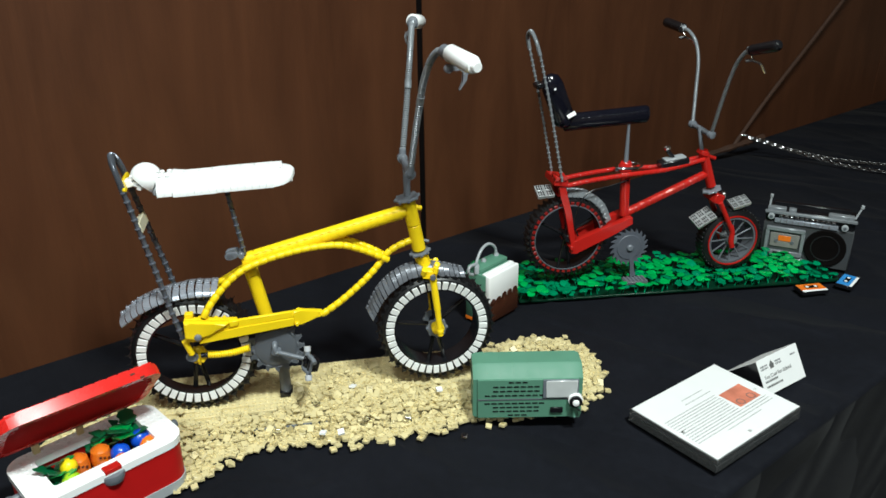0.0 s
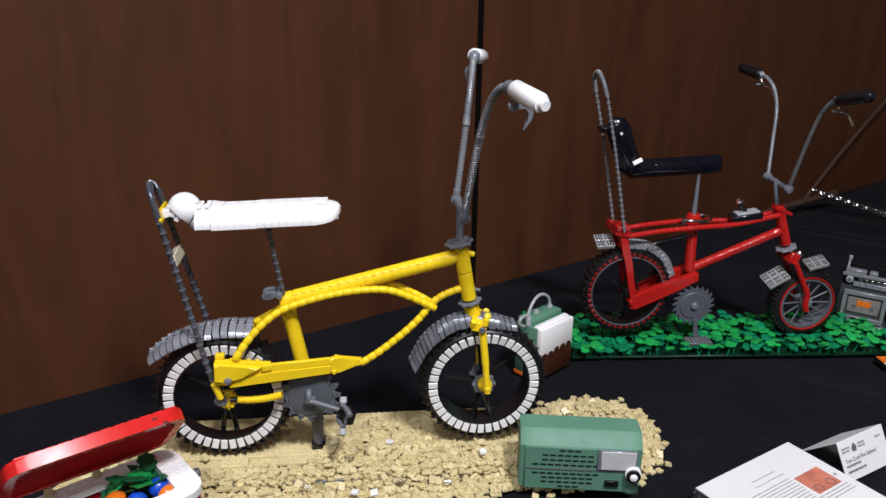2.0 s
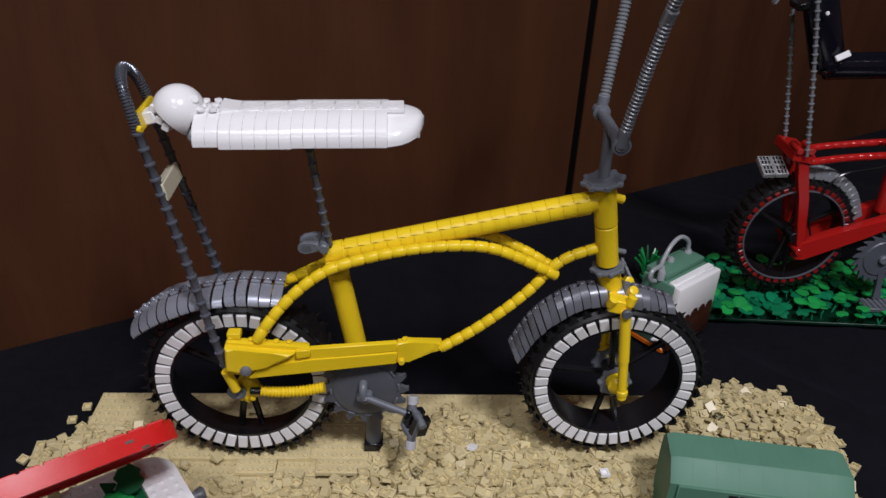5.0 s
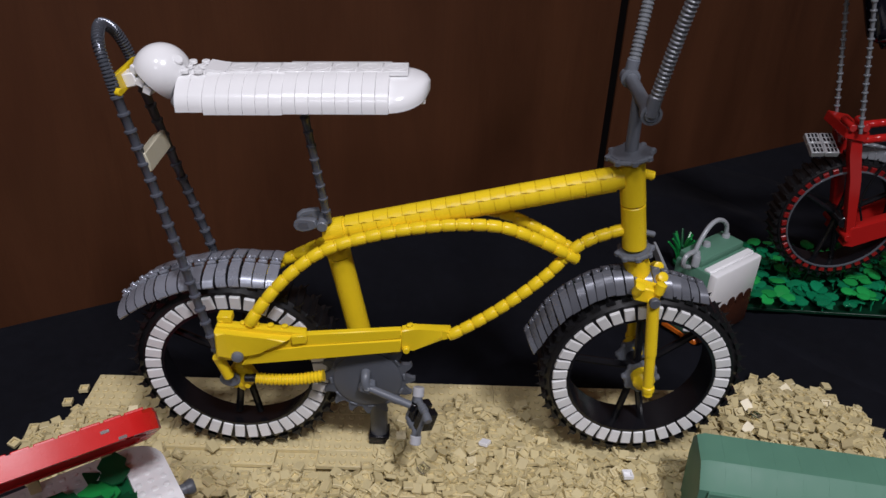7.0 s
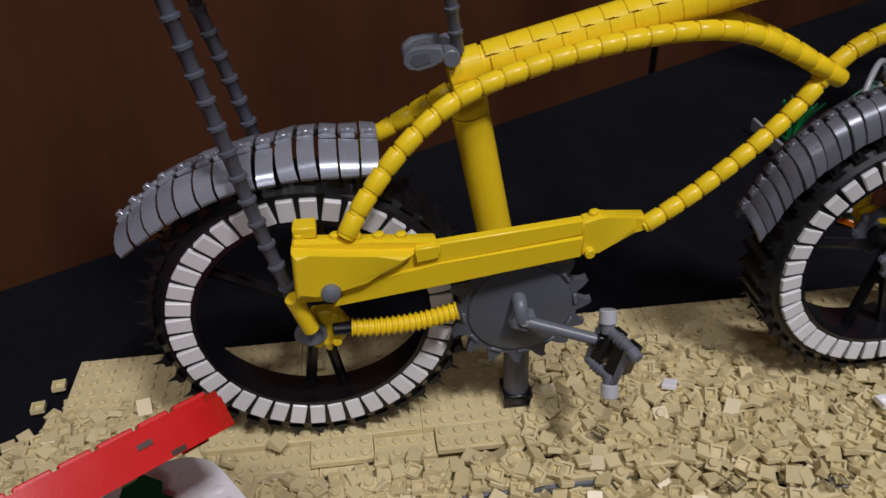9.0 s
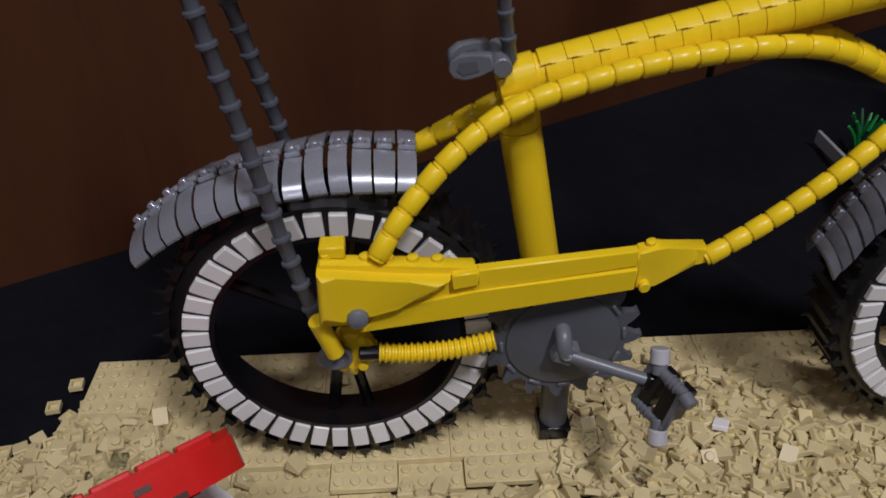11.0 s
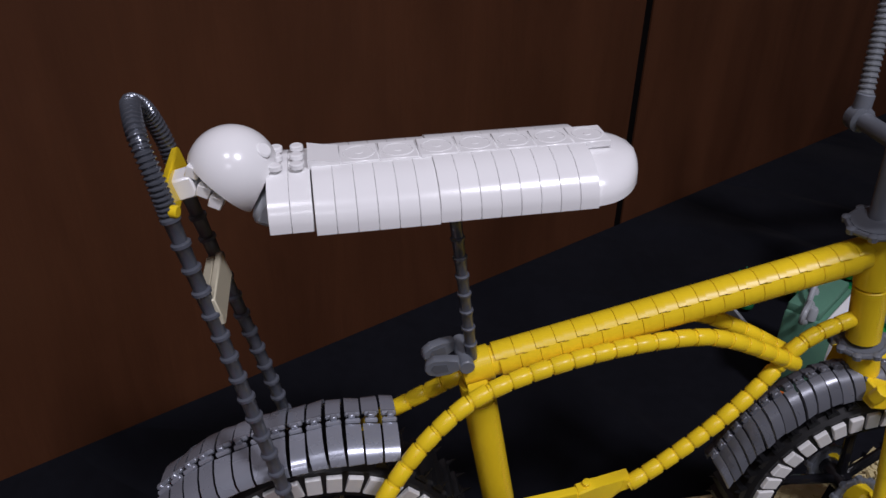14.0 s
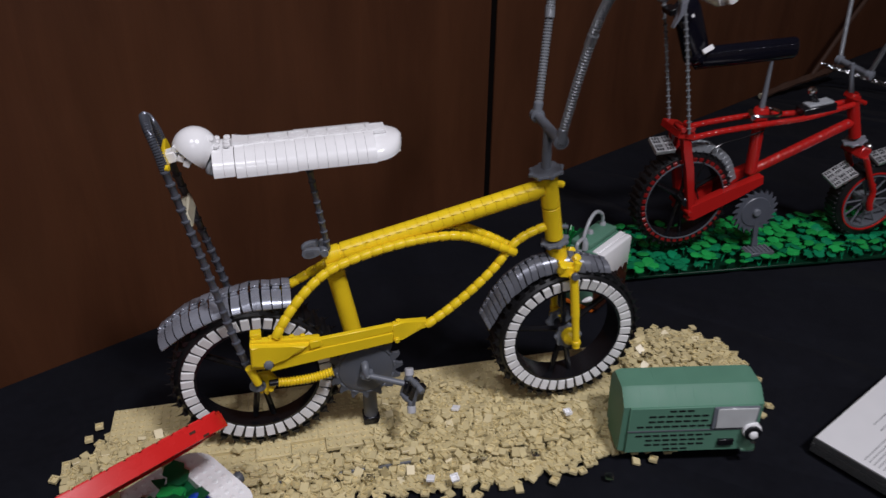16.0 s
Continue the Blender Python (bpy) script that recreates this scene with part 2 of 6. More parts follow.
def mesh_of(bm, name, material, round_angle=40):
    me = bpy.data.meshes.new(name)
    bmesh.ops.recalc_face_normals(bm, faces=bm.faces)
    bm.to_mesh(me); bm.free()
    smooth(me, round_angle)
    me.materials.append(material)
    return me


def piece(name, me, parent, m, label=""):
    """One object on a shared mesh, at the world pose m, under a thing or part."""
    ob = new(name, me)
    ob.parent = parent
    ob.matrix_basis = Matrix.Translation(-ROOT[parent]) @ m
    ROOT[ob] = ROOT[parent]
    if label:
        ob["label"] = label
    return ob


def structure(name, bm, material, label, category, loc=(0, 0, 0)):
    me = mesh_of(bm, name, material)
    ob = new(name, me)
    ob.location = loc
    ROOT[ob] = Vector(loc)
    return tagged(ob, label, category, kind="structure")


def add_box(bm, c, s, m=None, bevel=0.0, seg=1):
    """A box with centre c and size s, turned by m about its centre, with bevelled edges."""
    b2 = bmesh.new()
    bmesh.ops.create_cube(b2, size=1.0)
    bmesh.ops.scale(b2, vec=s, verts=b2.verts)
    if bevel:
        bmesh.ops.bevel(b2, geom=b2.edges[:], offset=bevel, segments=seg, affect="EDGES", profile=0.5)
    if m is not None:
        b2.transform(m.to_3x3().to_4x4())
    b2.transform(Matrix.Translation(c))
    me = bpy.data.meshes.new("tmp"); b2.to_mesh(me); b2.free()
    bm.from_mesh(me); bpy.data.meshes.remove(me)
    return bm


def box(c, s, m=None, bevel=0.0006, seg=1):
    return add_box(bmesh.new(), c, s, m, bevel, seg)


def add_raw(bm, verts, faces):
    vs = [bm.verts.new(v) for v in verts]
    for f in faces:
        try:
            bm.faces.new([vs[i] for i in f])
        except ValueError:
            pass
    return bm


def add_lathe(bm, profile, m, n=16, caps=True):
    """A turned body: profile rows (along, radius) about the local z axis of m."""
    rings = []
    for z, r in profile:
        rings.append([m @ Vector((r * math.cos(2 * math.pi * k / n), r * math.sin(2 * math.pi * k / n), z)) for k in range(n)])
    verts = [v for ring in rings for v in ring]
    faces = [(i * n + k, i * n + (k + 1) % n, (i + 1) * n + (k + 1) % n, (i + 1) * n + k) for i in range(len(rings) - 1) for k in range(n)]
    if caps:
        faces.append(tuple(reversed(range(n))))
        faces.append(tuple(range((len(rings) - 1) * n, len(rings) * n)))
    return add_raw(bm, verts, faces)


def lathe(profile, m, n=16, caps=True):
    return add_lathe(bmesh.new(), profile, m, n, caps)


def along(a, b):
    """The pose at a with its z axis towards b."""
    a, b = Vector(a), Vector(b)
    return Matrix.Translation(a) @ (b - a).to_track_quat("Z", "Y").to_matrix().to_4x4()


def add_rod(bm, a, b, r, n=12, edge=0.0005):
    d = (Vector(b) - Vector(a)).length
    e = min(edge, r * 0.4, d * 0.2)
    return add_lathe(bm, [(0, r - e), (e, r), (d - e, r), (d, r - e)], along(a, b), n)


def rod(a, b, r, n=12, edge=0.0005):
    return add_rod(bmesh.new(), a, b, r, n, edge)


def curve(points, step):
    """Points at even steps along a smooth curve through the given ones."""
    p = [Vector(q) for q in points]
    p = [p[0] * 2 - p[1]] + p + [p[-1] * 2 - p[-2]]
    fine = []
    for i in range(1, len(p) - 2):
        for k in range(24):
            t = k / 24
            a, b, c, d = p[i - 1], p[i], p[i + 1], p[i + 2]
            fine.append(0.5 * ((2 * b) + (c - a) * t + (2 * a - 5 * b + 4 * c - d) * t * t + (3 * b - a - 3 * c + d) * t ** 3))
    fine.append(p[-2])
    run = [0.0]
    for a, b in zip(fine, fine[1:]):
        run.append(run[-1] + (b - a).length)
    count = max(1, round(run[-1] / step))
    out, j = [], 0
    for k in range(count + 1):
        s = run[-1] * k / count
        while j < len(run) - 2 and run[j + 1] < s:
            j += 1
        f = (s - run[j]) / max(1e-9, run[j + 1] - run[j])
        out.append(fine[j].lerp(fine[j + 1], min(1, max(0, f))))
    return out


def add_sweep(bm, pts, radius, n=10):
    """A tube through the points; radius(i) gives its size at each."""
    tang = [(pts[min(i + 1, len(pts) - 1)] - pts[max(i - 1, 0)]).normalized() for i in range(len(pts))]
    side = tang[0].orthogonal().normalized()
    verts, faces = [], []
    for i, (p, t) in enumerate(zip(pts, tang)):
        side = (side - t * side.dot(t)).normalized()
        up = t.cross(side)
        r = radius(i)
        for k in range(n):
            a = 2 * math.pi * k / n
            verts.append(p + (side * math.cos(a) + up * math.sin(a)) * r)
        if i:
            o = (i - 1) * n
            faces += [(o + k, o + (k + 1) % n, o + n + (k + 1) % n, o + n + k) for k in range(n)]
    faces.append(tuple(reversed(range(n)))); faces.append(tuple(range(len(verts) - n, len(verts))))
    return add_raw(bm, verts, faces)


def tube(points, r, step=0.004, n=10):
    return add_sweep(bmesh.new(), curve(points, step), lambda i: r, n)


def hose(points, r, pitch=0.0024, depth=0.22, n=10):
    """A ribbed hose: four rings to a rib."""
    wave = (1.0, 1.0, 1 - depth, 1 - depth)
    return add_sweep(bmesh.new(), curve(points, pitch / 4), lambda i: r * wave[i % 4], n)


def string_of(name, me, pitch, points, parent, label=""):
    """Alike pieces threaded along a curve, each one pitch long."""
    pts = curve(points, pitch)
    for a, b in zip(pts, pts[1:]):
        k = (b - a).length / pitch
        piece(name, me, parent, along(a, b) @ Matrix.Diagonal((1, 1, k, 1)), label)


def extrude_profile(outline, y0, y1, m=Matrix.Identity(4), bm=None):
    """A solid from an (x, z) outline, from y0 to y1, placed by m."""
    bm = bm or bmesh.new()
    n = len(outline)
    verts = [m @ Vector((x, y0, z)) for x, z in outline] + [m @ Vector((x, y1, z)) for x, z in outline]
    faces = [tuple(range(n)), tuple(reversed(range(n, 2 * n)))] + [(i, (i + 1) % n, n + (i + 1) % n, n + i) for i in range(n)]
    return add_raw(bm, verts, faces)


def bars_text(bm, m, lines, z, h):
    """Rows of small bars for print too small to read; lines are (x, y, width) rows in the sheet's own plane."""
    for x, y, w in lines:
        k = x
        while k < x + w - 0.0008:
            run = min(random.uniform(0.0012, 0.0048), x + w - k)
            add_raw(bm, [m @ Vector(v) for v in ((k, y, z), (k + run, y, z), (k + run, y + h, z), (k, y + h, z))], [(0, 1, 2, 3)])
            k += run + 0.0007


def lettering(name, text, size, m, material, parent):
    cu = bpy.data.curves.new("letters", "FONT")
    cu.body, cu.size, cu.extrude, cu.offset = text, size, 0.00005, 0.00012
    tmp = new("letters", cu)
    bpy.context.view_layer.update()
    me = bpy.data.meshes.new_from_object(tmp.evaluated_get(bpy.context.evaluated_depsgraph_get()))
    bpy.data.objects.remove(tmp)
    me.name = name
    me.materials.clear(); me.materials.append(material)
    return piece(name, me, parent, m)

# ---- the hall ----
WALL = pose(0.342, 0.487, 0, 0, 0, 27.8)      # x along the wall, y into it


def hall():
    bm = box((0.6, -1.6, -0.05), (9, 8, 0.1), bevel=0)
    structure("floor", bm, CARPET, "dark plain hall carpet floor", "floor")
    bm = box((0.6, -1.6, 3.05), (9, 8, 0.1), bevel=0)
    structure("ceiling", bm, PLASTER, "plain white plaster hall ceiling", "ceiling")
    w = WALL
    bm = add_box(bmesh.new(), w @ Vector((0, 0.0690, 1.5)), (9.0, 0.1, 3.0), w, 0)
    wall = structure("wall_north", bm, GAP, "hall wall behind the table, clad in brown veneer", "wall")
    for i in range(-4, 5):
        b = 0.89
        x0, x1 = i * b + (0.0062 if i == 0 else 0.0010), (i + 1) * b - (0.0062 if i == -1 else 0.0010)
        bm = add_box(bmesh.new(), w @ Vector(((x0 + x1) / 2, 0.0098, 1.5)), (x1 - x0, 0.0176, 3.0), w, 0.0004)
        part("panel", bm, VENEER, wall)
    # black filler hides the panel sides; its colour is the open gap's shade
    part("joint_strip", add_box(bmesh.new(), w @ Vector((0, 0.0110, 1.5)), (0.0123, 0.0160, 3.0), w, 0), GAP, wall, "black strip filling the joint, for the dark of the open gap")
    for name, c, s in (("wall_south", (0.6, -5.0, 1.5), (9, 0.1, 3.0)), ("wall_west", (-3.6, -1.6, 1.5), (0.1, 8, 3.0)), ("wall_east", (4.8, -1.6, 1.5), (0.1, 8, 3.0))):
        structure(name, box(c, s, bevel=0), HALLWALL, "plain beige painted hall wall", "wall")


hall()


def cloth_height(x, y):
    """Soft creases of the cloth, never above the table's level."""
    v = noise.noise(Vector((x * 3.1 + 7, y * 3.1, 1.7)))
    c = 1 - abs(noise.noise(Vector((x * 5.5 + y * 3.5, y * 2.0 - x * 2.5, 4.2)))) * 2.2
    c2 = 1 - abs(noise.noise(Vector((x * 9 - 2.0 + y * 6, y * 4.0 - x * 5, 9.2)))) * 2.5
    fold = max(0.0, c) ** 6 * 0.0035 + max(0.0, c2) ** 8 * 0.0018
    return min(-0.0003, -0.0058 + 0.0008 * v + 1.7 * fold)


def table():
    th = thing("exhibition_table", WALL @ Vector((0.2, -0.4, 0)), "long trestle table under a floor-length black cloth", "table")
    bm = add_box(bmesh.new(), WALL @ Vector((0.5, -0.3600, T - 0.026)), (3.7, 0.700, 0.03), WALL, 0.003)
    part("tabletop", bm, HALLWALL, th)
    for x in (-1.25, 0.5, 2.25):
        for y in (-0.44, -0.10):
            part("leg", rod(WALL @ Vector((x, y, 0)), WALL @ Vector((x, y, T - 0.041)), 0.016), STEEL, th)
    ob = thing("table_cloth", WALL @ Vector((0.2, -0.4, T)), "plain black cloth, softly creased, hanging to the floor", "table cloth")
    nx, ny = 372, 84
    verts, faces = [], []
    front = -0.748
    for j in range(ny + 26):
        for i in range(nx):
            s = -1.36 + 3.72 * i / (nx - 1)
            if j < ny:
                p = WALL @ Vector((s, -0.002 + (front + 0.002) * j / (ny - 1), 0))
                flat = max(0.0, 1 - 0.748 * j / (ny - 1) / 0.12)
                p.z = T + cloth_height(p.x, p.y) * (1 - flat) - 0.003 * flat
                if j == ny - 1:
                    p.z -= 0.003
            else:
                k = (j - ny + 1) / 26
                wave = 0.006 * math.sin(s * 23 + 1.5 * math.sin(s * 5)) * k ** 0.7 + 0.003 * math.sin(s * 61) * k
                p = WALL @ Vector((s, front - 0.004 * min(1, k * 12) + 0.10 * k - wave * 0.6, 0))
                p.z = T - 0.006 - (T - 0.02) * k ** 1.3
            verts.append(p)
    for j in range(ny + 25):
        for i in range(nx - 1):
            faces.append((j * nx + i, j * nx + i + 1, (j + 1) * nx + i + 1, (j + 1) * nx + i))
    me = bpy.data.meshes.new("sheet")
    me.from_pydata([v - ROOT[ob] for v in verts], [], faces)
    me.polygons.foreach_set("use_smooth", [True] * len(faces))
    me.materials.append(CLOTH)
    sheet = new("sheet", me)
    sheet.parent = ob
    ROOT[sheet] = ROOT[ob]


table()

# ---- the sand-coloured base of the yellow bicycle ----
OUTLINE = [(-0.157, 0.066), (0.23, 0.067), (0.33, 0.078), (0.407, 0.101), (0.450, 0.104), (0.488, 0.083), (0.508, 0.050), (0.506, 0.010),
           (0.482, -0.045), (0.437, -0.084), (0.30, -0.080), (0.21, -0.094), (0.14, -0.087), (0.045, -0.083), (0.018, -0.091), (0.003, -0.116), (-0.014, -0.136), (-0.10, -0.09), (-0.190, -0.026), (-0.196, 0.012), (-0.170, 0.040)]


def inside(x, y, poly=OUTLINE):
    c = False
    for (x0, y0), (x1, y1) in zip(poly, poly[1:] + poly[:1]):
        if (y0 > y) != (y1 > y) and x < (x1 - x0) * (y - y0) / (y1 - y0) + x0:
            c = not c
    return c


def edge_distance(x, y, poly=OUTLINE):
    p, best = Vector((x, y)), 9
    for a, b in zip(poly, poly[1:] + poly[:1]):
        a, b = Vector(a), Vector(b)
        t = max(0, min(1, (p - a).dot(b - a) / (b - a).length_squared))
        best = min(best, (p - a - (b - a) * t).length)
    return best


def add_stud(bm, x, y, z, r=0.0024, h=0.0017, n=8):
    add_lathe(bm, [(0, r), (h - 0.0003, r), (h, r - 0.0003)], Matrix.Translation((x, y, z)), n)


def studded(nx, ny, x, y, z, h, hollow=False):
    """A flat brick nx by ny studs with its lower corner at (x, y) and its top at z."""
    bm = box((x + nx * U / 2, y + ny * U / 2, z - h / 2), (nx * U - 0.0002, ny * U - 0.0002, h), bevel=0.0003)
    for i in range(nx):
        for j in range(ny):
            add_stud(bm, x + (i + 0.5) * U, y + (j + 0.5) * U, z)
    return bm


def small_pieces():
    """The loose one-stud pieces: upturned hollow ones, tiles, studded plates and slopes."""
    out = []
    s, h = 0.0037, 0.0029
    bm = bmesh.new()      # upturned, hollow side showing
    o = [(-s, -s), (s, -s), (s, s), (-s, s)]
    q = 0.0024
    i_ = [(-q, -q), (q, -q), (q, q), (-q, q)]
    verts = [(x, y, 0) for x, y in o] + [(x, y, h) for x, y in o] + [(x, y, h) for x, y in i_] + [(x, y, 0.0009) for x, y in i_]
    faces = [(3, 2, 1, 0)] + [(k, (k + 1) % 4, 4 + (k + 1) % 4, 4 + k) for k in range(4)] + [(4 + k, 4 + (k + 1) % 4, 8 + (k + 1) % 4, 8 + k) for k in range(4)]
    faces += [(8 + k, 8 + (k + 1) % 4, 12 + (k + 1) % 4, 12 + k) for k in range(4)] + [(12, 13, 14, 15)]
    out.append(add_raw(bm, verts, faces))
    out.append(box((0, 0, h / 2), (2 * s, 2 * s, h), bevel=0.00035))
    bm = box((0, 0, h / 2), (2 * s, 2 * s, h), bevel=0.0003); add_stud(bm, 0, 0, h, n=7)
    out.append(bm)
    bm = bmesh.new()      # slope
    add_raw(bm, [(-s, -s, 0), (s, -s, 0), (s, s, 0), (-s, s, 0), (-s, -s, 0.0012), (s, -s, 0.0012), (s, s, 0.0055), (-s, s, 0.0055)],
            [(3, 2, 1, 0), (0, 1, 5, 4), (1, 2, 6, 5), (2, 3, 7, 6), (3, 0, 4, 7), (4, 5, 6, 7)])
    out.append(bm)
    return out


def exposed(x, y):
    """Where the studded plates stay free of loose pieces."""
    if y < -0.049 or y > 0.067 or x < -0.156:
        return False
    wob = 0.005 * math.sin(x * 95) + 0.003 * math.sin(x * 210 + 1)
    if x < -0.060:
        return y > (0.021 if x < -0.112 else 0.021 - (x + 0.112) * 0.95) + wob
    if x < 0.012:
        return y > -0.036 + wob * 0.5
    if x < 0.098:
        return y > -0.035 + wob * 0.7 + max(0.0, x - 0.075) * 0.9
    if x < 0.206:
        return y > (0.030 if x < 0.15 else 0.040) + wob
    if x < 0.338:
        return y > (0.016 if x < 0.226 else -0.008 - (x - 0.226) * 0.10) + wob * 0.6
    return False


def sand_base():
    th = thing("sand_base", (0.15, 0.0, T), "flat base of tan toy-brick plates strewn with loose tan pieces", "display base")
    rng = random.Random(4)
    # studded plates, laid in a broken bond, stepping down at the front
    for y0, depth, starts, sizes, drops in ((0.0265, 5, -0.156, (8, 10, 12), (0,)), (-0.0135, 5, -0.156, (6, 8, 10), (0,)),
                                            (-0.0295, 2, -0.150, (4, 6, 8), (0, 0.0032, 0.0032)), (-0.0375, 1, -0.138, (3, 4, 6), (0.0032, 0.0032, 0.0064)), (-0.0510, 2, -0.102, (4, 6, 6), (0.0064, 0.0064, 0.0032))):
        x = starts
        while x < 0.33:
            nx = min(rng.choice(sizes), max(2, round((0.338 - x) / U)))
            part("plate", studded(nx, depth, x, y0, BT - rng.choice(drops), 0.0095 if depth > 4 else 0.0034), TAN, th)
            x += nx * U
    part("plate_layer", box((0.090, 0.0080, T + 0.0044), (0.488, 0.1140, 0.0082)), TAN, th)
    part("strip", box((0.062, -0.0519, T + 0.0068), (0.146, 0.0018, 0.0046), None, 0.0003), GREY, th, "bluish grey strip along the front of the plates")
    meshes = [mesh_of(b, "loose_piece", TAN, 30) for b in small_pieces()]
    white = [mesh_of(b, "white_piece", WHITE, 30) for b in small_pieces()]
    clear = [mesh_of(b, "clear_piece", CLEAR, 30) for b in small_pieces()]
    raw = []
    for me in meshes:
        vs = [v.co.copy() for v in me.vertices]
        fs = [tuple(p.vertices) for p in me.polygons]
        raw.append((vs, fs))
    verts, faces, count = [], [], 0
    spots = []
    for layer in range(3):
        pitch = (0.0079, 0.0077, 0.0092)[layer]
        x = -0.21
        while x < 0.515:
            y = -0.155
            while y < 0.11:
                px, py = x + rng.uniform(-0.0027, 0.0027), y + rng.uniform(-0.0027, 0.0027)
                y += pitch
                d = edge_distance(px, py)
                if not inside(px, py):
                    if d > 0.012 or layer or py > 0.055 and px < 0.35 or rng.random() > 0.22:
                        continue
                    d = 0
                on_plate = -0.156 < px < 0.335 and -0.0515 < py < 0.0668
                if exposed(px, py):
                    if py > 0.045 or not (layer == 1 and rng.random() < 0.02):
                        continue
                ground = (BT + 0.0017 - max(0.0, -0.0135 - py) * 0.17) if on_plate else T
                if not on_plate:
                    hill = min(0.015, d * 0.40)
                    if layer and hill < layer * 0.0026:
                        continue
                    z = T + (hill - 0.003) * (0.0, 0.5, 1.0)[layer] + 0.0002
                else:
                    if layer == 2:
                        continue
                    z = ground + layer * 0.0028 - 0.001
                spots.append((px, py, max(z, T + 0.0002), layer, on_plate))
            x += pitch
    for px, py, glass, up in ((0.150, -0.088, 0, 0.016), (0.129, -0.083, 0, 0.014), (0.170, -0.009, 0, 0.0245), (0.181, -0.069, 1, 0.016), (0.077, -0.069, 1, 0.013), (0.275, -0.037, 0, 0.0245),
                              (0.293, -0.103, 1, 0.0006), (0.397, 0.037, 1, 0.0185), (-0.122, -0.011, 1, 0.0245), (0.123, -0.036, 1, 0.0245), (0.230, -0.075, 1, 0.016)):
        piece("clear_piece" if glass else "white_piece", (clear if glass else white)[rng.choice((0, 1, 1))], th, pose(px, py, T + up, rng.gauss(0, 9), rng.gauss(0, 9), rng.uniform(0, 360)))
    for px, py in ((-0.173, 0.066), (-0.180, 0.049), (-0.195, 0.018)):
        piece("loose_piece", meshes[0], th, pose(px, py, T + 0.0002, 0, 0, 8))
    rng.shuffle(spots)
    near = lambda s: -0.05 < s[0] < 0.24 and -0.09 < s[1] < 0.03 and s[3] > 0
    chosen = [s for s in spots if near(s)][:290]
    picked = set(id(s) for s in chosen)
    for s in spots:
        px, py, z, layer, on_plate = s
        tilt = 7 if (layer == 0 and not on_plate) else 15
        m = pose(px, py, z, rng.gauss(0, tilt), rng.gauss(0, tilt), rng.uniform(0, 360))
        kind = rng.choices((0, 1, 2, 3), (7, 4, 3, 2))[0]
        if kind and rng.random() < 0.12:
            m = m @ pose(0, 0, 0.003, 180, 0, 0)
        if id(s) in picked:
            piece("loose_piece", (clear if rng.random() < 0.006 else meshes)[kind], th, m)
        else:
            vs, fs = raw[kind]
            o = len(verts)
            verts += [m @ v - ROOT[th] for v in vs]
            faces += [tuple(o + i for i in f) for f in fs]
    me = bpy.data.meshes.new("rubble")
    me.from_pydata(verts, [], faces)
    me.materials.append(TAN)
    ob = new("rubble", me)
    ob.parent = th
    tagged(ob, "heap of small loose tan toy-brick pieces", kind="stuff")


# ---- the yellow bicycle ----


def segment_mesh(name, material, r, pitch, neck=0.74, lip=0.0):
    e = pitch * 0.05
    if lip:
        prof = [(0, r * 0.92), (pitch * 0.76, r), (pitch * 0.82, r + lip), (pitch * 0.94, r + lip), (pitch, r * 0.9)]
    else:
        prof = [(0, r * neck), (e * 3.0, r * neck), (e * 3.0, r * 0.96), (e * 3.6, r), (pitch - e * 0.8, r), (pitch - e * 0.1, r * 0.95), (pitch, r * neck)]
    return mesh_of(lathe(prof, Matrix.Identity(4), 12), name, material, 50)


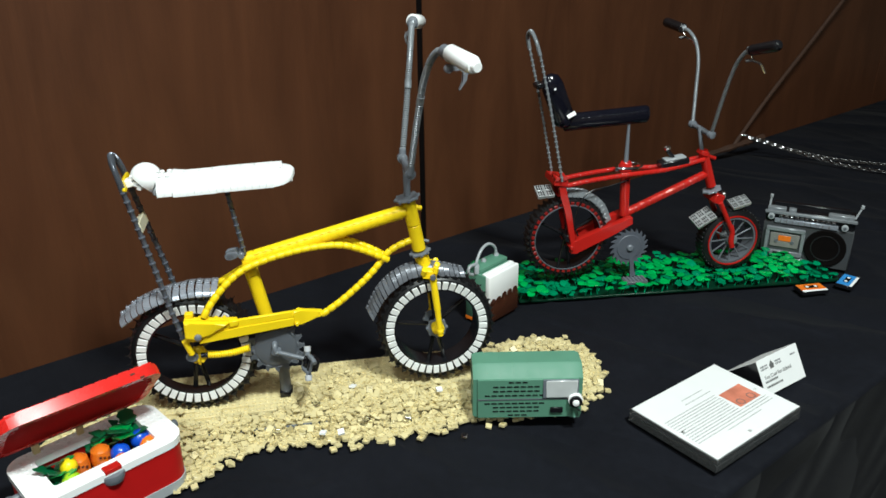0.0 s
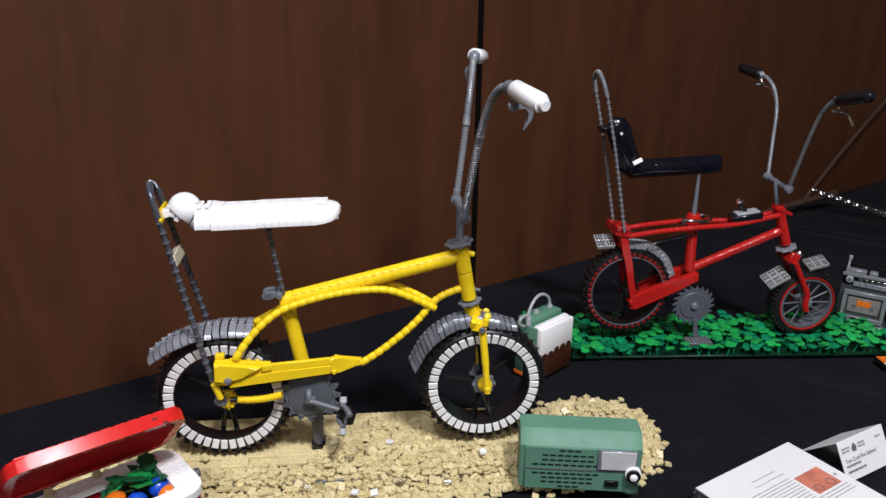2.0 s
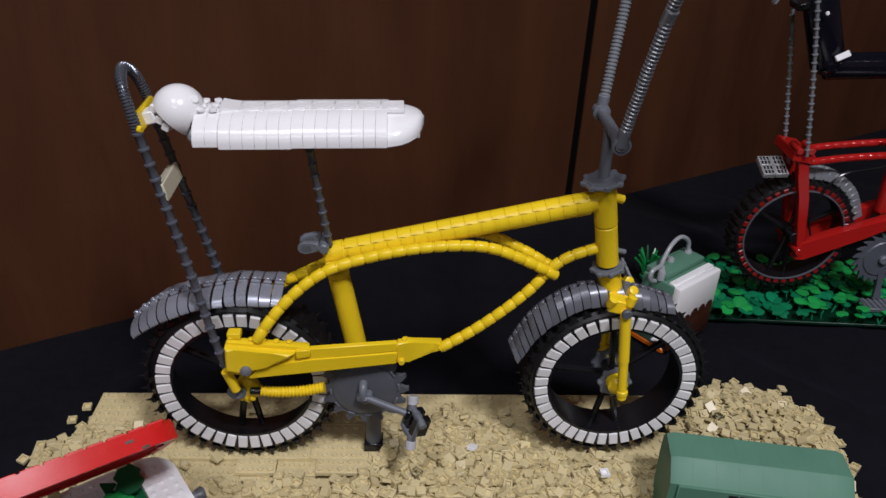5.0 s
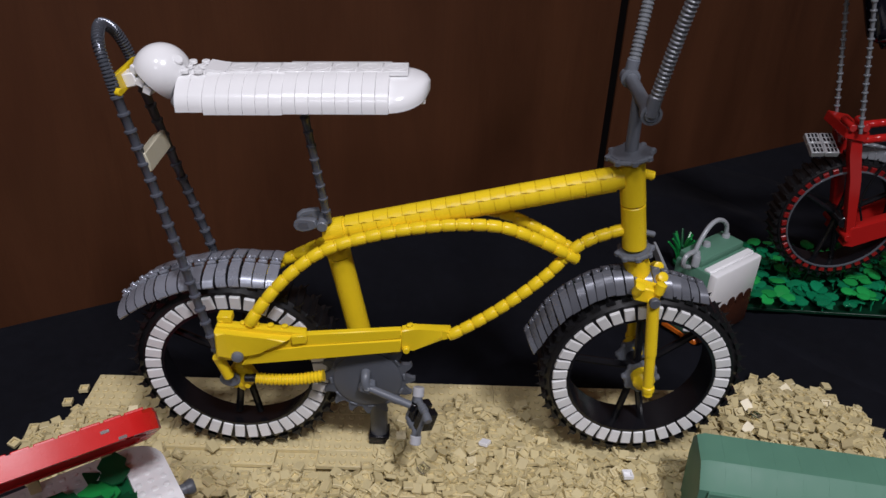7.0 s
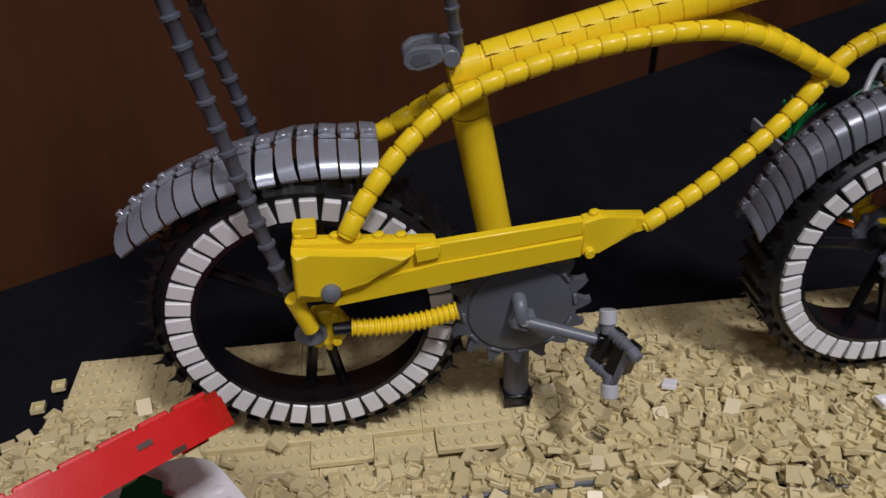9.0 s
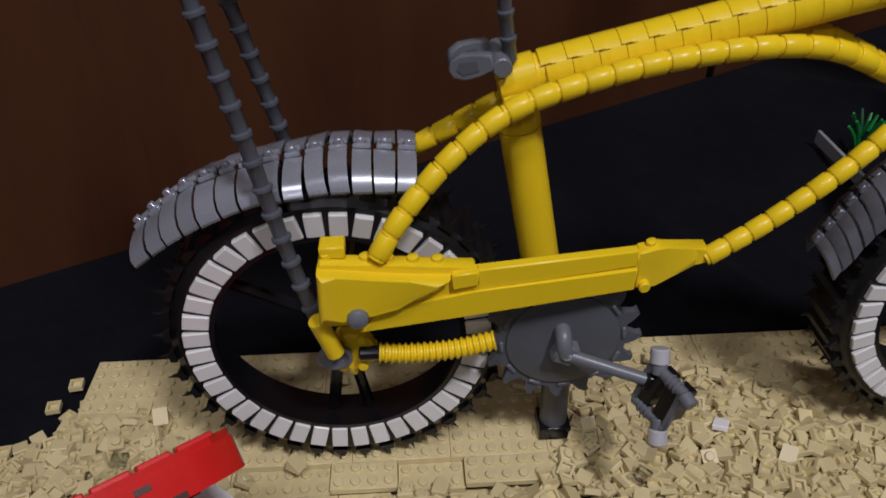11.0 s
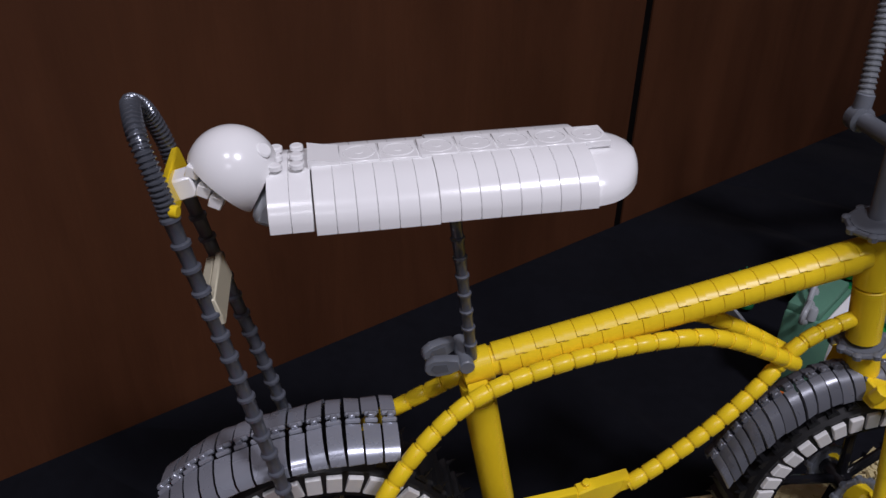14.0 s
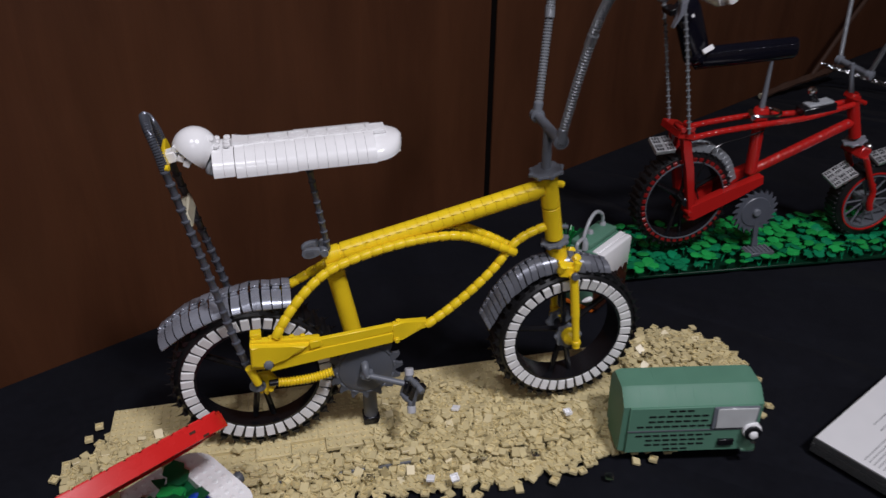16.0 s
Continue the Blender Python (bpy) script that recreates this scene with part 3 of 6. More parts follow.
def tyre_wheel(parent, c, big, y_face, tiles, ring_out, ring_in, tile_mat, spikes, width, rim_mat, tilt=0.0, flare=0.0):
    """A wheel with a ribbed tyre, a ring of small tiles on its face, a deep rim and thin spokes."""
    cx, cy, cz = c
    ax = Matrix.Translation(c) @ pose(0, 0, 0, 90, 0, 0)
    h = width / 2
    bm = lathe([(-h, ring_out - 0.001), (-h, ring_out + 0.002), (-h * 0.75, big - 0.0022), (h * 0.75, big - 0.0022), (h, ring_out + 0.002), (h, ring_in), (-h * 0.9, ring_in + flare), (-h, ring_in + flare), (-h, ring_out - 0.001)], ax, 72, caps=False)
    wheel = part("wheel", bm, RUBBER, parent, round_angle=30)
    bm = lathe([(h * 1.02, ring_in + 0.0004), (h * 1.04, ring_in - 0.0022), (-h * 1.04, ring_in - 0.0022 + flare), (-h * 1.02, ring_in + 0.0004 + flare)], ax, 72, caps=False)
    part("rim", bm, rim_mat, wheel)
    # tread ribs
    n = tiles
    bm = bmesh.new()
    hw = width * 0.48
    th = math.pi * big / n * 0.60
    add_raw(bm, [(-th, -hw, -0.003), (th, -hw, -0.003), (th, hw, -0.003), (-th, hw, -0.003), (-th * 0.9, -hw, 0.0), (th * 0.3, -hw, 0.0), (th * 0.3, hw, 0.0), (-th * 0.9, hw, 0.0)],
            [(0, 1, 5, 4), (1, 2, 6, 5), (2, 3, 7, 6), (3, 0, 4, 7), (4, 5, 6, 7)])
    if spikes:
        for yy in (-hw, hw - 0.0025):
            add_raw(bm, [(-th * 0.26, yy, 0), (th * 0.12, yy, 0), (th * 0.12, yy + 0.0022, 0), (-th * 0.26, yy + 0.0022, 0), (-th * 0.10, yy + 0.001, spikes), (th * 0.02, yy + 0.001, spikes)],
                    [(0, 1, 5, 4), (1, 2, 5), (2, 3, 4, 5), (3, 0, 4)])
    rib = mesh_of(bm, "tread_rib", RUBBER, 20)
    s = math.pi * (ring_out + ring_in) / n * (0.385 if ring_out > 0.06 else 0.30)
    depth = ring_out - ring_in
    tile = mesh_of(add_box(bmesh.new(), (0, 0, 0), (2 * s, 0.0026, depth), pose(0, 0, 0, 7, 0, 0), 0.0004), "ring_tile", tile_mat, 30)
    for k in range(n):
        a = 2 * math.pi * (k + 0.5) / n + tilt
        d = Vector((math.cos(a), 0, math.sin(a)))
        turn = Matrix.Rotation(math.pi / 2 - a, 4, "Y")
        piece("tread_rib", rib, wheel, Matrix.Translation(Vector(c) + d * big) @ turn)
        piece("ring_tile", tile, wheel, Matrix.Translation(Vector((cx, cy - y_face, cz)) + d * (ring_out + ring_in) / 2) @ turn @ pose(0, 0, 0, random.gauss(0, 1.5), random.gauss(0, 1.2), 0))
    return wheel


def spokes(wheel, c, r, angles, size, material):
    for a in angles:
        d = Vector((math.cos(radians(a)), 0, math.sin(radians(a))))
        part("spoke", rod(Vector(c) + d * 0.004, Vector(c) + d * (r + 0.0006), size, 8), material, wheel)


def fender(parent, ridge, edge, count, y_ridge, y_edge, material, gap):
    """Curved plates side by side over a wheel, on both sides of a jointed ridge."""
    A, B = curve([(x, 0, z) for x, z in ridge], 0.001), curve([(x, 0, z) for x, z in edge], 0.001)
    at = lambda P, t: P[min(len(P) - 1, max(0, round(t * (len(P) - 1))))]
    ob = None
    for side in (-1, 1):
        for k in range(count):
            g = gap * (1.9 if k < 6 else 1.0) * random.uniform(0.7, 1.3)
            t0, t1 = (k + g) / count, (k + 1 - g) / count
            tip, twist = random.uniform(-0.0005, 0.0005), random.uniform(-0.0007, 0.0007)
            verts = []
            lift = random.uniform(-0.0004, 0.0004)
            for t in (t0, t1):
                for j in range(5):
                    u = j / 4
                    a, b = at(A, t), at(B, t)
                    bulge = math.sin(u * math.pi / 2)
                    p = Vector((a.x + (b.x - a.x) * u ** 1.6, side * (y_ridge + (y_edge - y_ridge) * bulge + u * (tip + (twist if t == t1 else -twist))), a.z + lift + (0.6 * twist if t == t1 else -0.6 * twist) + (b.z - a.z) * (1 - math.cos(u * math.pi / 2))))
                    verts += [p, p + Vector((0, -side * 0.0012 * u, -0.0016))]
            faces = []
            for j in range(4):
                o = 2 * j
                faces += [(o, o + 2, o + 12, o + 10), (o + 1, o + 11, o + 13, o + 3), (o, o + 1, o + 3, o + 2), (o + 10, o + 12, o + 13, o + 11)]
            faces += [(0, 10, 11, 1), (8, 9, 19, 18)]
            part("fender_plate", add_raw(bmesh.new(), verts, faces), material, parent, round_angle=35)
    for k in range(count):
        t = (k + 0.5) / count
        a, b = at(A, (k + 0.12) / count), at(A, (k + 0.88) / count)
        for side in (-1, 1):
            bm = rod(a + Vector((0, side * y_ridge * 0.55, 0.0001)), b + Vector((0, side * y_ridge * 0.55, 0.0001)), 0.0014, 8)
            part("fender_hinge", bm, material, parent)
        part("hinge_clip", box(at(A, t) + Vector((0, -y_ridge * 0.3, 0.0004)), (0.0030, y_ridge * 1.5, 0.0026), along(a, b) @ pose(0, 0, 0, 0, 90, 0), 0.0004), material, parent)


def ring_collar(name, c, axis_to, r, material, parent, label, n=8):
    """A flat collar of eight short bars, joined by knuckles, round a tube."""
    m = along(c, axis_to)
    body = part(name, lathe([(-0.0016, r * 0.55), (-0.0016, r * 0.88), (0.0016, r * 0.88), (0.0016, r * 0.55)], m, 16), material, parent, label)
    for k in range(n):
        a, b = 2 * math.pi * k / n, 2 * math.pi * (k + 1) / n
        part("bar", rod(m @ Vector((r * math.cos(a), r * math.sin(a), 0)), m @ Vector((r * math.cos(b), r * math.sin(b), 0)), 0.0016, 8), material, body)
        part("knuckle", lathe([(-0.002, 0.0012), (-0.0012, 0.0024), (0.0012, 0.0024), (0.002, 0.0012)], m @ Matrix.Translation((r * math.cos(a), r * math.sin(a), 0)), 8), material, body)
    return body


def saw_disc(c, r, teeth, depth, y0, y1, phase=0.0, sharp=False):
    """A toothed disc in the plane across y, with hooked teeth."""
    out = []
    for k in range(teeth):
        a = 2 * math.pi * k / teeth + phase
        w = 2 * math.pi / teeth
        hook = ((0.0, r - depth), (0.30, r - depth * 0.9), (0.60, r - depth * 0.45), (0.98, r), (0.90, r - depth * 0.4), (0.92, r - depth))
        for f, q in hook if sharp else ((0.0, r - depth), (0.30, r - depth), (0.42, r - depth * 0.55), (0.62, r), (0.80, r), (0.78, r - depth * 0.35)):
            out.append((c[0] + q * math.cos(a + f * w), c[2] + q * math.sin(a + f * w)))
    return extrude_profile(out, c[1] + y0, c[1] + y1)


def half_shell(length, r, n=12):
    """Half of a tube piece about the local z axis, its open side towards -x."""
    verts, faces = [], []
    e = 0.0001
    rows = [(e, r - 0.0001, 0.972), (e * 2, r, 0.972), (length * 0.40, r, 0.972), (length * 0.41, r, 1.0), (length - e * 2, r, 1.0), (length - e, r - 0.0001, 1.0)]
    for z, q, span in rows:
        for k in range(n + 1):
            a = (-math.pi / 2 + math.pi * k / n) * span
            verts.append((q * math.cos(a), q * math.sin(a), z))
    w, last = n + 1, len(rows) - 1
    for j in range(last):
        faces += [(j * w + k, j * w + k + 1, (j + 1) * w + k + 1, (j + 1) * w + k) for k in range(n)]
    faces += [tuple(range(w))[::-1], tuple(range(last * w, (last + 1) * w))]
    return add_raw(bmesh.new(), verts, faces)


def yellow_bicycle():
    th = thing("toy_bicycle", (0.13, 0, BT), "yellow toy-brick chopper bicycle, white banana seat, on a tan base", "bicycle")
    rear, front = (-0.0115, 0, 0.8365), (0.2775, 0, 0.8392)
    w1 = tyre_wheel(th, rear, 0.0735, 0.0135, 40, 0.0650, 0.0542, WHITE_TILE, 0.0050, 0.026, BLACK, flare=0.0075)
    w2 = tyre_wheel(th, front, 0.0717, 0.0135, 40, 0.0634, 0.0531, WHITE_TILE, 0.0034, 0.026, BLACK, 0.05)
    spokes(w1, rear, 0.0518, (-98, -80, 152, 28, 80), 0.0028, BLACK)
    spokes(w2, front, 0.0508, (-100, -78, 172, 40, 95), 0.0028, BLACK)
    for w, c in ((w1, rear), (w2, front)):
        part("hub", lathe([(-0.013, 0.004), (-0.012, 0.006), (0.012, 0.006), (0.013, 0.004)], Matrix.Translation(c) @ pose(0, 0, 0, 90, 0, 0), 12), BLACK, w)
    # top tube of half shells, staggered
    a, b = Vector((0.0545, 0, 0.9457)), Vector((0.2445, 0, 0.9917))
    m = along(a, b)
    length = (b - a).length
    part("top_tube_end", lathe([(-0.0005, 0.0070), (0.0002, 0.0083), (0.0136, 0.0083), (0.0140, 0.0078)], m, 20), YELLOW, th)
    part("top_tube_core", lathe([(0.013, 0.0072), (length, 0.0072)], m, 16), YELLOW, th)
    pitch = 0.0096
    way = m.to_3x3().inverted() @ Vector((0, -0.80, 0.60))
    seam = math.degrees(math.atan2(way.y, way.x))
    shell = mesh_of(half_shell(pitch, 0.0083), "tube_shell", YELLOW, 35)
    z = 0.0156
    while z + pitch < length + 0.004:
        for q, off in ((0, 0.0), (180, 0.0016)):
            if z + off + pitch < length + 0.003:
                piece("tube_shell", shell, th, m @ Matrix.Translation((0, 0, z + off)) @ pose(0, 0, 0, 0, 0, seam - 90 + q))
        z += pitch
    # head tube, collars, stem
    p0, p1, p2, p3, p4 = (Vector(v) for v in ((0.2478, 0, 1.0055), (0.2536, 0, 0.9742), (0.2595, 0, 0.9415), (0.2612, 0, 0.9345), (0.2675, 0, 0.9130)))
    part("head_tube", rod(p0, p1, 0.0083, 20), YELLOW, th)
    part("head_tube", rod(p1 + (p2 - p1) * 0.03, p2, 0.0081, 20), YELLOW, th)
    part("fork_neck", rod(p3, p4, 0.0085, 20), YELLOW, th)
    ring_collar("collar", p0 + Vector((-0.0012, 0, 0.0022)), p1, 0.0136, GREY, th, "bluish grey eight-sided collar")
    ring_collar("collar", (p2 + p3) / 2, p3, 0.0112, GREY, th, "bluish grey eight-sided collar")
    part("peg", rod((0.252, 0, 0.9965), (0.2635, 0, 0.9935), 0.0031), YELLOW, th)
    part("peg", rod((0.258, 0, 0.954), (0.2715, 0, 0.951), 0.0020), GREY, th)
    # seat tube
    st0, st1 = Vector((0.0615, 0, 0.938)), Vector((0.0768, 0, 0.856))
    part("seat_tube", rod(st0, st0.lerp(st1, 0.12), 0.0082, 20, 0.0003), YELLOW, th)
    part("seat_tube", rod(st0.lerp(st1, 0.125), st1, 0.0081, 20, 0.0003), YELLOW, th)
    part("tube_joint", box((0.0605, -0.012, 0.942), (0.010, 0.007, 0.006), pose(0, 0, 0, 0, -14, 0), 0.0006), YELLOW, th)
    # the curved tubes
    seg = segment_mesh("tube_segment", YELLOW, 0.0041, 0.0096, 0.84)
    near = [(0.0080, -0.039, 0.897), (0.0165, -0.034, 0.9095), (0.0335, -0.026, 0.9275), (0.055, -0.0185, 0.9420), (0.081, -0.0140, 0.9500), (0.112, -0.0125, 0.957),
            (0.144, -0.0115, 0.9605), (0.171, -0.010, 0.9585), (0.196, -0.008, 0.948), (0.2215, -0.0055, 0.9335)]
    string_of("tube_segment", seg, 0.0096, near, th)
    far = [(0.008, 0.014, 0.9020), (0.022, 0.012, 0.9140), (0.039, 0.011, 0.9240), (0.056, 0.010, 0.9340), (0.082, 0.010, 0.946), (0.112, 0.011, 0.955)]
    string_of("tube_segment", seg, 0.0096, far + [(x, -y, zz) for x, y, zz in near[6:]], th)
    low = [(0.1385, -0.0165, 0.8748), (0.161, -0.0135, 0.8880), (0.185, -0.0105, 0.9060), (0.205, -0.0065, 0.9235), (0.2180, -0.0035, 0.9390), (0.231, -0.0015, 0.9475), (0.250, 0, 0.954)]
    string_of("tube_segment", seg, 0.0096, low, th)
    # chain stay
    def slant(bm):
        """The stay runs inwards towards the cranks, its nose more so."""
        for v in bm.verts:
            v.co.y += (v.co.x + 0.014) * 0.10 + max(0.0, v.co.x - 0.112) * (0.42 if v.co.y < -0.036 else 0.10)
        return bm

    def bar(outline, y0, y1, e):
        bm = extrude_profile(outline, y0, y1)
        bmesh.ops.bevel(bm, geom=bm.edges[:], offset=e, segments=1, affect="EDGES")
        return slant(bm)

    stay = part("chain_stay", bar([(-0.0145, 0.869), (-0.0125, 0.8985), (0.018, 0.8935), (0.044, 0.8900), (0.044, 0.8705), (0.010, 0.867)], -0.0425, -0.0360, 0.0008), YELLOW, th)
    part("stay_panel", bar([(0.0, 0.8655), (0.044, 0.8685), (0.1065, 0.8720), (0.1065, 0.8820), (0.044, 0.8795), (0.008, 0.8755)], -0.0440, -0.0385, 0.0006), YELLOW, stay)
    part("stay_panel", bar([(0.034, 0.8785), (0.1065, 0.8825), (0.1065, 0.8900), (0.034, 0.8885)], -0.0430, -0.0385, 0.0006), YELLOW, stay)
    bm = extrude_profile([(-0.0138, 0.8748), (-0.0130, 0.8962), (-0.006, 0.8950), (0.006, 0.8925), (0.020, 0.8900), (0.0345, 0.8880), (0.0300, 0.8842), (0.0235, 0.8808), (0.0150, 0.8782), (0.0050, 0.8762), (-0.005, 0.8750)], -0.0478, -0.040)
    front_edges = [e for e in bm.edges if all(v.co.y < -0.047 for v in e.verts)]
    bmesh.ops.bevel(bm, geom=front_edges, offset=0.0022, segments=3, affect="EDGES", profile=0.5, clamp_overlap=True)
    part("stay_cheek", slant(bm), YELLOW, stay, round_angle=35)
    part("stay_block", bar([(-0.0120, 0.8985), (-0.0120, 0.9030), (-0.0030, 0.9025), (-0.0030, 0.8975)], -0.0400, -0.0320, 0.0005), YELLOW, stay)
    part("stay_block", bar([(0.0350, 0.8822), (0.0350, 0.8890), (0.0450, 0.8893), (0.0450, 0.8832)], -0.0452, -0.0400, 0.0005), YELLOW, stay)
    for x, zz in ((-0.010, 0.8988), (0.004, 0.8965), (0.012, 0.8950), (0.021, 0.8938), (0.030, 0.8925), (0.112, 0.8898)):
        part("stud", slant(lathe([(-0.001, 0.0022), (0.0010, 0.0022), (0.0013, 0.0018)], Matrix.Translation((x, -0.0385, zz)), 10)), YELLOW, stay)
    nose = part("stay_nose", bar([(0.1062, 0.8720), (0.1062, 0.8890), (0.1150, 0.8895), (0.1190, 0.8875), (0.1400, 0.8790), (0.1400, 0.8730), (0.1150, 0.8712)], -0.0430, -0.0360, 0.0008), YELLOW, stay)
    part("peg", slant(rod((0.110, -0.042, 0.8735), (0.110, -0.0455, 0.8735), 0.0024)), YELLOW, nose)
    part("bolt", lathe([(0, 0.0036), (0.0012, 0.0042), (0.0032, 0.0038), (0.0044, 0.0022)], along((0.0003, -0.0452, 0.8765), (0.0003, -0.05, 0.8765)), 12), GREY, stay, "bluish grey axle end")
    part("peg", rod((-0.0095, -0.040, 0.8765), (-0.0095, -0.0445, 0.8765), 0.0026), YELLOW, stay)
    # rear drop-out
    part("drop_out", rod((-0.0160, -0.038, 0.8695), (-0.0105, -0.036, 0.850), 0.0037, 14), YELLOW, th)
    bm = lathe([(-0.002, 0.0092), (0.0, 0.0098), (0.004, 0.0098), (0.005, 0.0085)], along((-0.005, -0.024, 0.843), (-0.005, -0.042, 0.843)), 16)
    pegs = []
    for k in range(6):
        a = math.pi * k / 3
        pegs.append(rod((-0.005 + 0.0082 * math.cos(a), -0.022, 0.843 + 0.0082 * math.sin(a)), (-0.005 + 0.0082 * math.cos(a), -0.0300, 0.843 + 0.0082 * math.sin(a)), 0.0022, 8))
    axle_wheel = part("axle_wheel", bm, YELLOW, th)
    for p in pegs:
        part("peg", p, YELLOW, axle_wheel)
    part("axle_cone", lathe([(0, 0.0032), (0.003, 0.0068), (0.005, 0.0071), (0.0052, 0.0058), (0.003, 0.003)], along((-0.0115, -0.028, 0.845), (-0.0115, -0.05, 0.842)), 18), GREY, th, "bluish grey dish at the rear axle")
    part("drop_out_hook", tube([(-0.0085, -0.030, 0.842), (-0.0055, -0.030, 0.8365), (-0.0060, -0.028, 0.8335), (-0.0045, -0.026, 0.8305)], 0.0015, 0.003, 8), YELLOW, th)
    part("axle", rod((-0.0115, -0.028, 0.8365), (-0.0115, 0.03, 0.8365), 0.0024), GREY, th)
    # chain runs of ribbed hose
    part("chain_hose", hose([(0.006, -0.030, 0.8440), (0.018, -0.030, 0.8430), (0.036, -0.030, 0.844), (0.053, -0.030, 0.8478)], 0.0043, 0.0026, 0.2), YELLOW, th)
    part("chain_hose", hose([(0.012, -0.024, 0.862), (0.030, -0.024, 0.8645), (0.056, -0.024, 0.868)], 0.0034, 0.0021), YELLOW, th)
    part("hose_end", rod((-0.002, -0.030, 0.8440), (0.0065, -0.030, 0.8440), 0.0030), BLACK, th)
    # chain wheel, crank and pedal
    cw = (0.0825, -0.021, 0.8400)
    wheel = part("chain_wheel", saw_disc(cw, 0.0335, 16, 0.0062, -0.0017, 0.0017, 0.12), DARKGREY, th, "dark grey toothed disc")
    part("disc_face", lathe([(0, 0.0238), (0.0010, 0.0238), (0.0014, 0.0228), (0.0016, 0.009)], along((cw[0], cw[1] - 0.0018, cw[2]), (cw[0], cw[1] - 0.02, cw[2])), 32), DARKGREY, wheel)
    for k in range(12):
        a = 2 * math.pi * k / 12 + 0.1
        q = Vector((cw[0] + 0.0258 * math.cos(a), cw[1] - 0.0022, cw[2] + 0.0258 * math.sin(a)))
        part("slot", box(q, (0.0055, 0.0012, 0.0016), Matrix.Rotation(-a - math.pi / 2, 4, "Y"), 0.0003), GREY, wheel)
    part("crank_boss", tube([(0.0815, -0.022, 0.8470), (0.0815, -0.0275, 0.8465), (0.0815, -0.0300, 0.8430), (0.0825, -0.0305, 0.8390)], 0.0034, 0.002, 12), GREY, wheel)
    part("crank_block", box((0.0825, -0.0285, 0.8385), (0.0098, 0.007, 0.0100), pose(0, 0, 0, 0, 25, 0), 0.0012), GREY, wheel)
    part("crank_pin", rod((0.0828, -0.0315, 0.8392), (0.0828, -0.0336, 0.8392), 0.0020, 10), LIGHTGREY, wheel)
    crank = part("crank", rod((0.084, -0.0305, 0.8380), (0.1170, -0.0410, 0.8312), 0.0028), GREY, th)
    # pedal: its long axis leans towards the viewer at the bottom
    pm = Matrix.Translation((0.1215, -0.0450, 0.8275)) @ Vector((0.05, 0.45, 0.89)).to_track_quat("Z", "X").to_matrix().to_4x4()
    up = (pm.to_3x3() @ Vector((0, 0, 1))).normalized()
    sx = Vector((0.45, -0.89, 0))
    sx = (sx - up * sx.dot(up)).normalized()
    pm = Matrix.Translation(pm.translation) @ Matrix((sx, up.cross(sx), up)).transposed().to_4x4()
    pm = pm @ Matrix.Scale(0.94, 4)
    rm = pm @ Matrix.Rotation(radians(27), 4, "Y")      # the cage is turned against its end caps
    for x in (-0.0050, 0.0050):
        part("pedal_block", add_box(bmesh.new(), rm @ Vector((x, 0.0010, 0)), (0.0072, 0.0130, 0.0165), rm, 0.0006), BLACK, crank, "black pedal block in a grey frame")
    bm = bmesh.new()
    for x in (-0.0094, 0.0094):
        add_box(bm, rm @ Vector((x, -0.0046, 0)), (0.0030, 0.0030, 0.0205), rm, 0.0006)
    for zz in (-0.0102, 0.0102):
        add_rod(bm, rm @ Vector((-0.0100, -0.0040, zz)), rm @ Vector((0.0100, -0.0040, zz)), 0.0024, 10)
        for q in range(3):
            x = math.copysign(0.0010 + 0.0022 * q, zz)
            add_rod(bm, rm @ Vector((x, -0.0040, zz)), rm @ Vector((x + 0.0011, -0.0040, zz)), 0.0031, 10)
    add_rod(bm, rm @ Vector((0.0100, -0.0048, 0.0104)), rm @ Vector((0.0158, -0.0048, 0.0090)), 0.0030, 10)
    part("pedal_frame", bm, GREY, crank)
    for x, zz in ((-0.0005, 0.0118), (0.0005, -0.0118)):
        k = math.copysign(1, zz)
        part("pedal_arm", rod(pm @ Vector((x, -0.0040, zz * 0.8)), pm @ Vector((x, -0.0040, zz + k * 0.003)), 0.0032, 12), GREY, crank)
        part("pedal_cap", rod(pm @ Vector((x, -0.0040, zz + k * 0.0025)), pm @ Vector((x, -0.0040, zz + k * 0.0095)), 0.0040, 16), CAPSILVER, crank, "chrome pedal end cap")
    part("pedal_clip", box((0.116, -0.041, 0.8312), (0.006, 0.005, 0.007), pose(0, 0, 0, 0, 25, 0), 0.0006), BLACK, crank)
    # prop under the cranks
    stand = part("prop", rod((0.0865, 0.001, 0.845), (0.0880, 0.001, 0.766), 0.0068, 16), DARKGREY, th)
    part("prop_foot", box((0.0880, 0.001, 0.7630), (0.0155, 0.0155, 0.0075), None, 0.0006), BLACK, stand)
    # mudguards
    fender(th, [(0.0250, 0.9212), (-0.002, 0.9230), (-0.026, 0.9196), (-0.042, 0.9164), (-0.067, 0.9065), (-0.088, 0.8897)],
           [(0.0245, 0.9142), (-0.004, 0.9142), (-0.026, 0.9123), (-0.041, 0.9090), (-0.063, 0.8992), (-0.0840, 0.8850)], 14, 0.0042, 0.0215, FLATSILVER, 0.045)
    fender(th, [(0.1925, 0.8680), (0.207, 0.8960), (0.226, 0.9140), (0.249, 0.9240), (0.280, 0.9230), (0.312, 0.9130)],
           [(0.1990, 0.8560), (0.213, 0.8820), (0.230, 0.8995), (0.252, 0.9105), (0.280, 0.9100), (0.3135, 0.9050)], 22, 0.0020, 0.0125, DULLSILVER, 0.05)
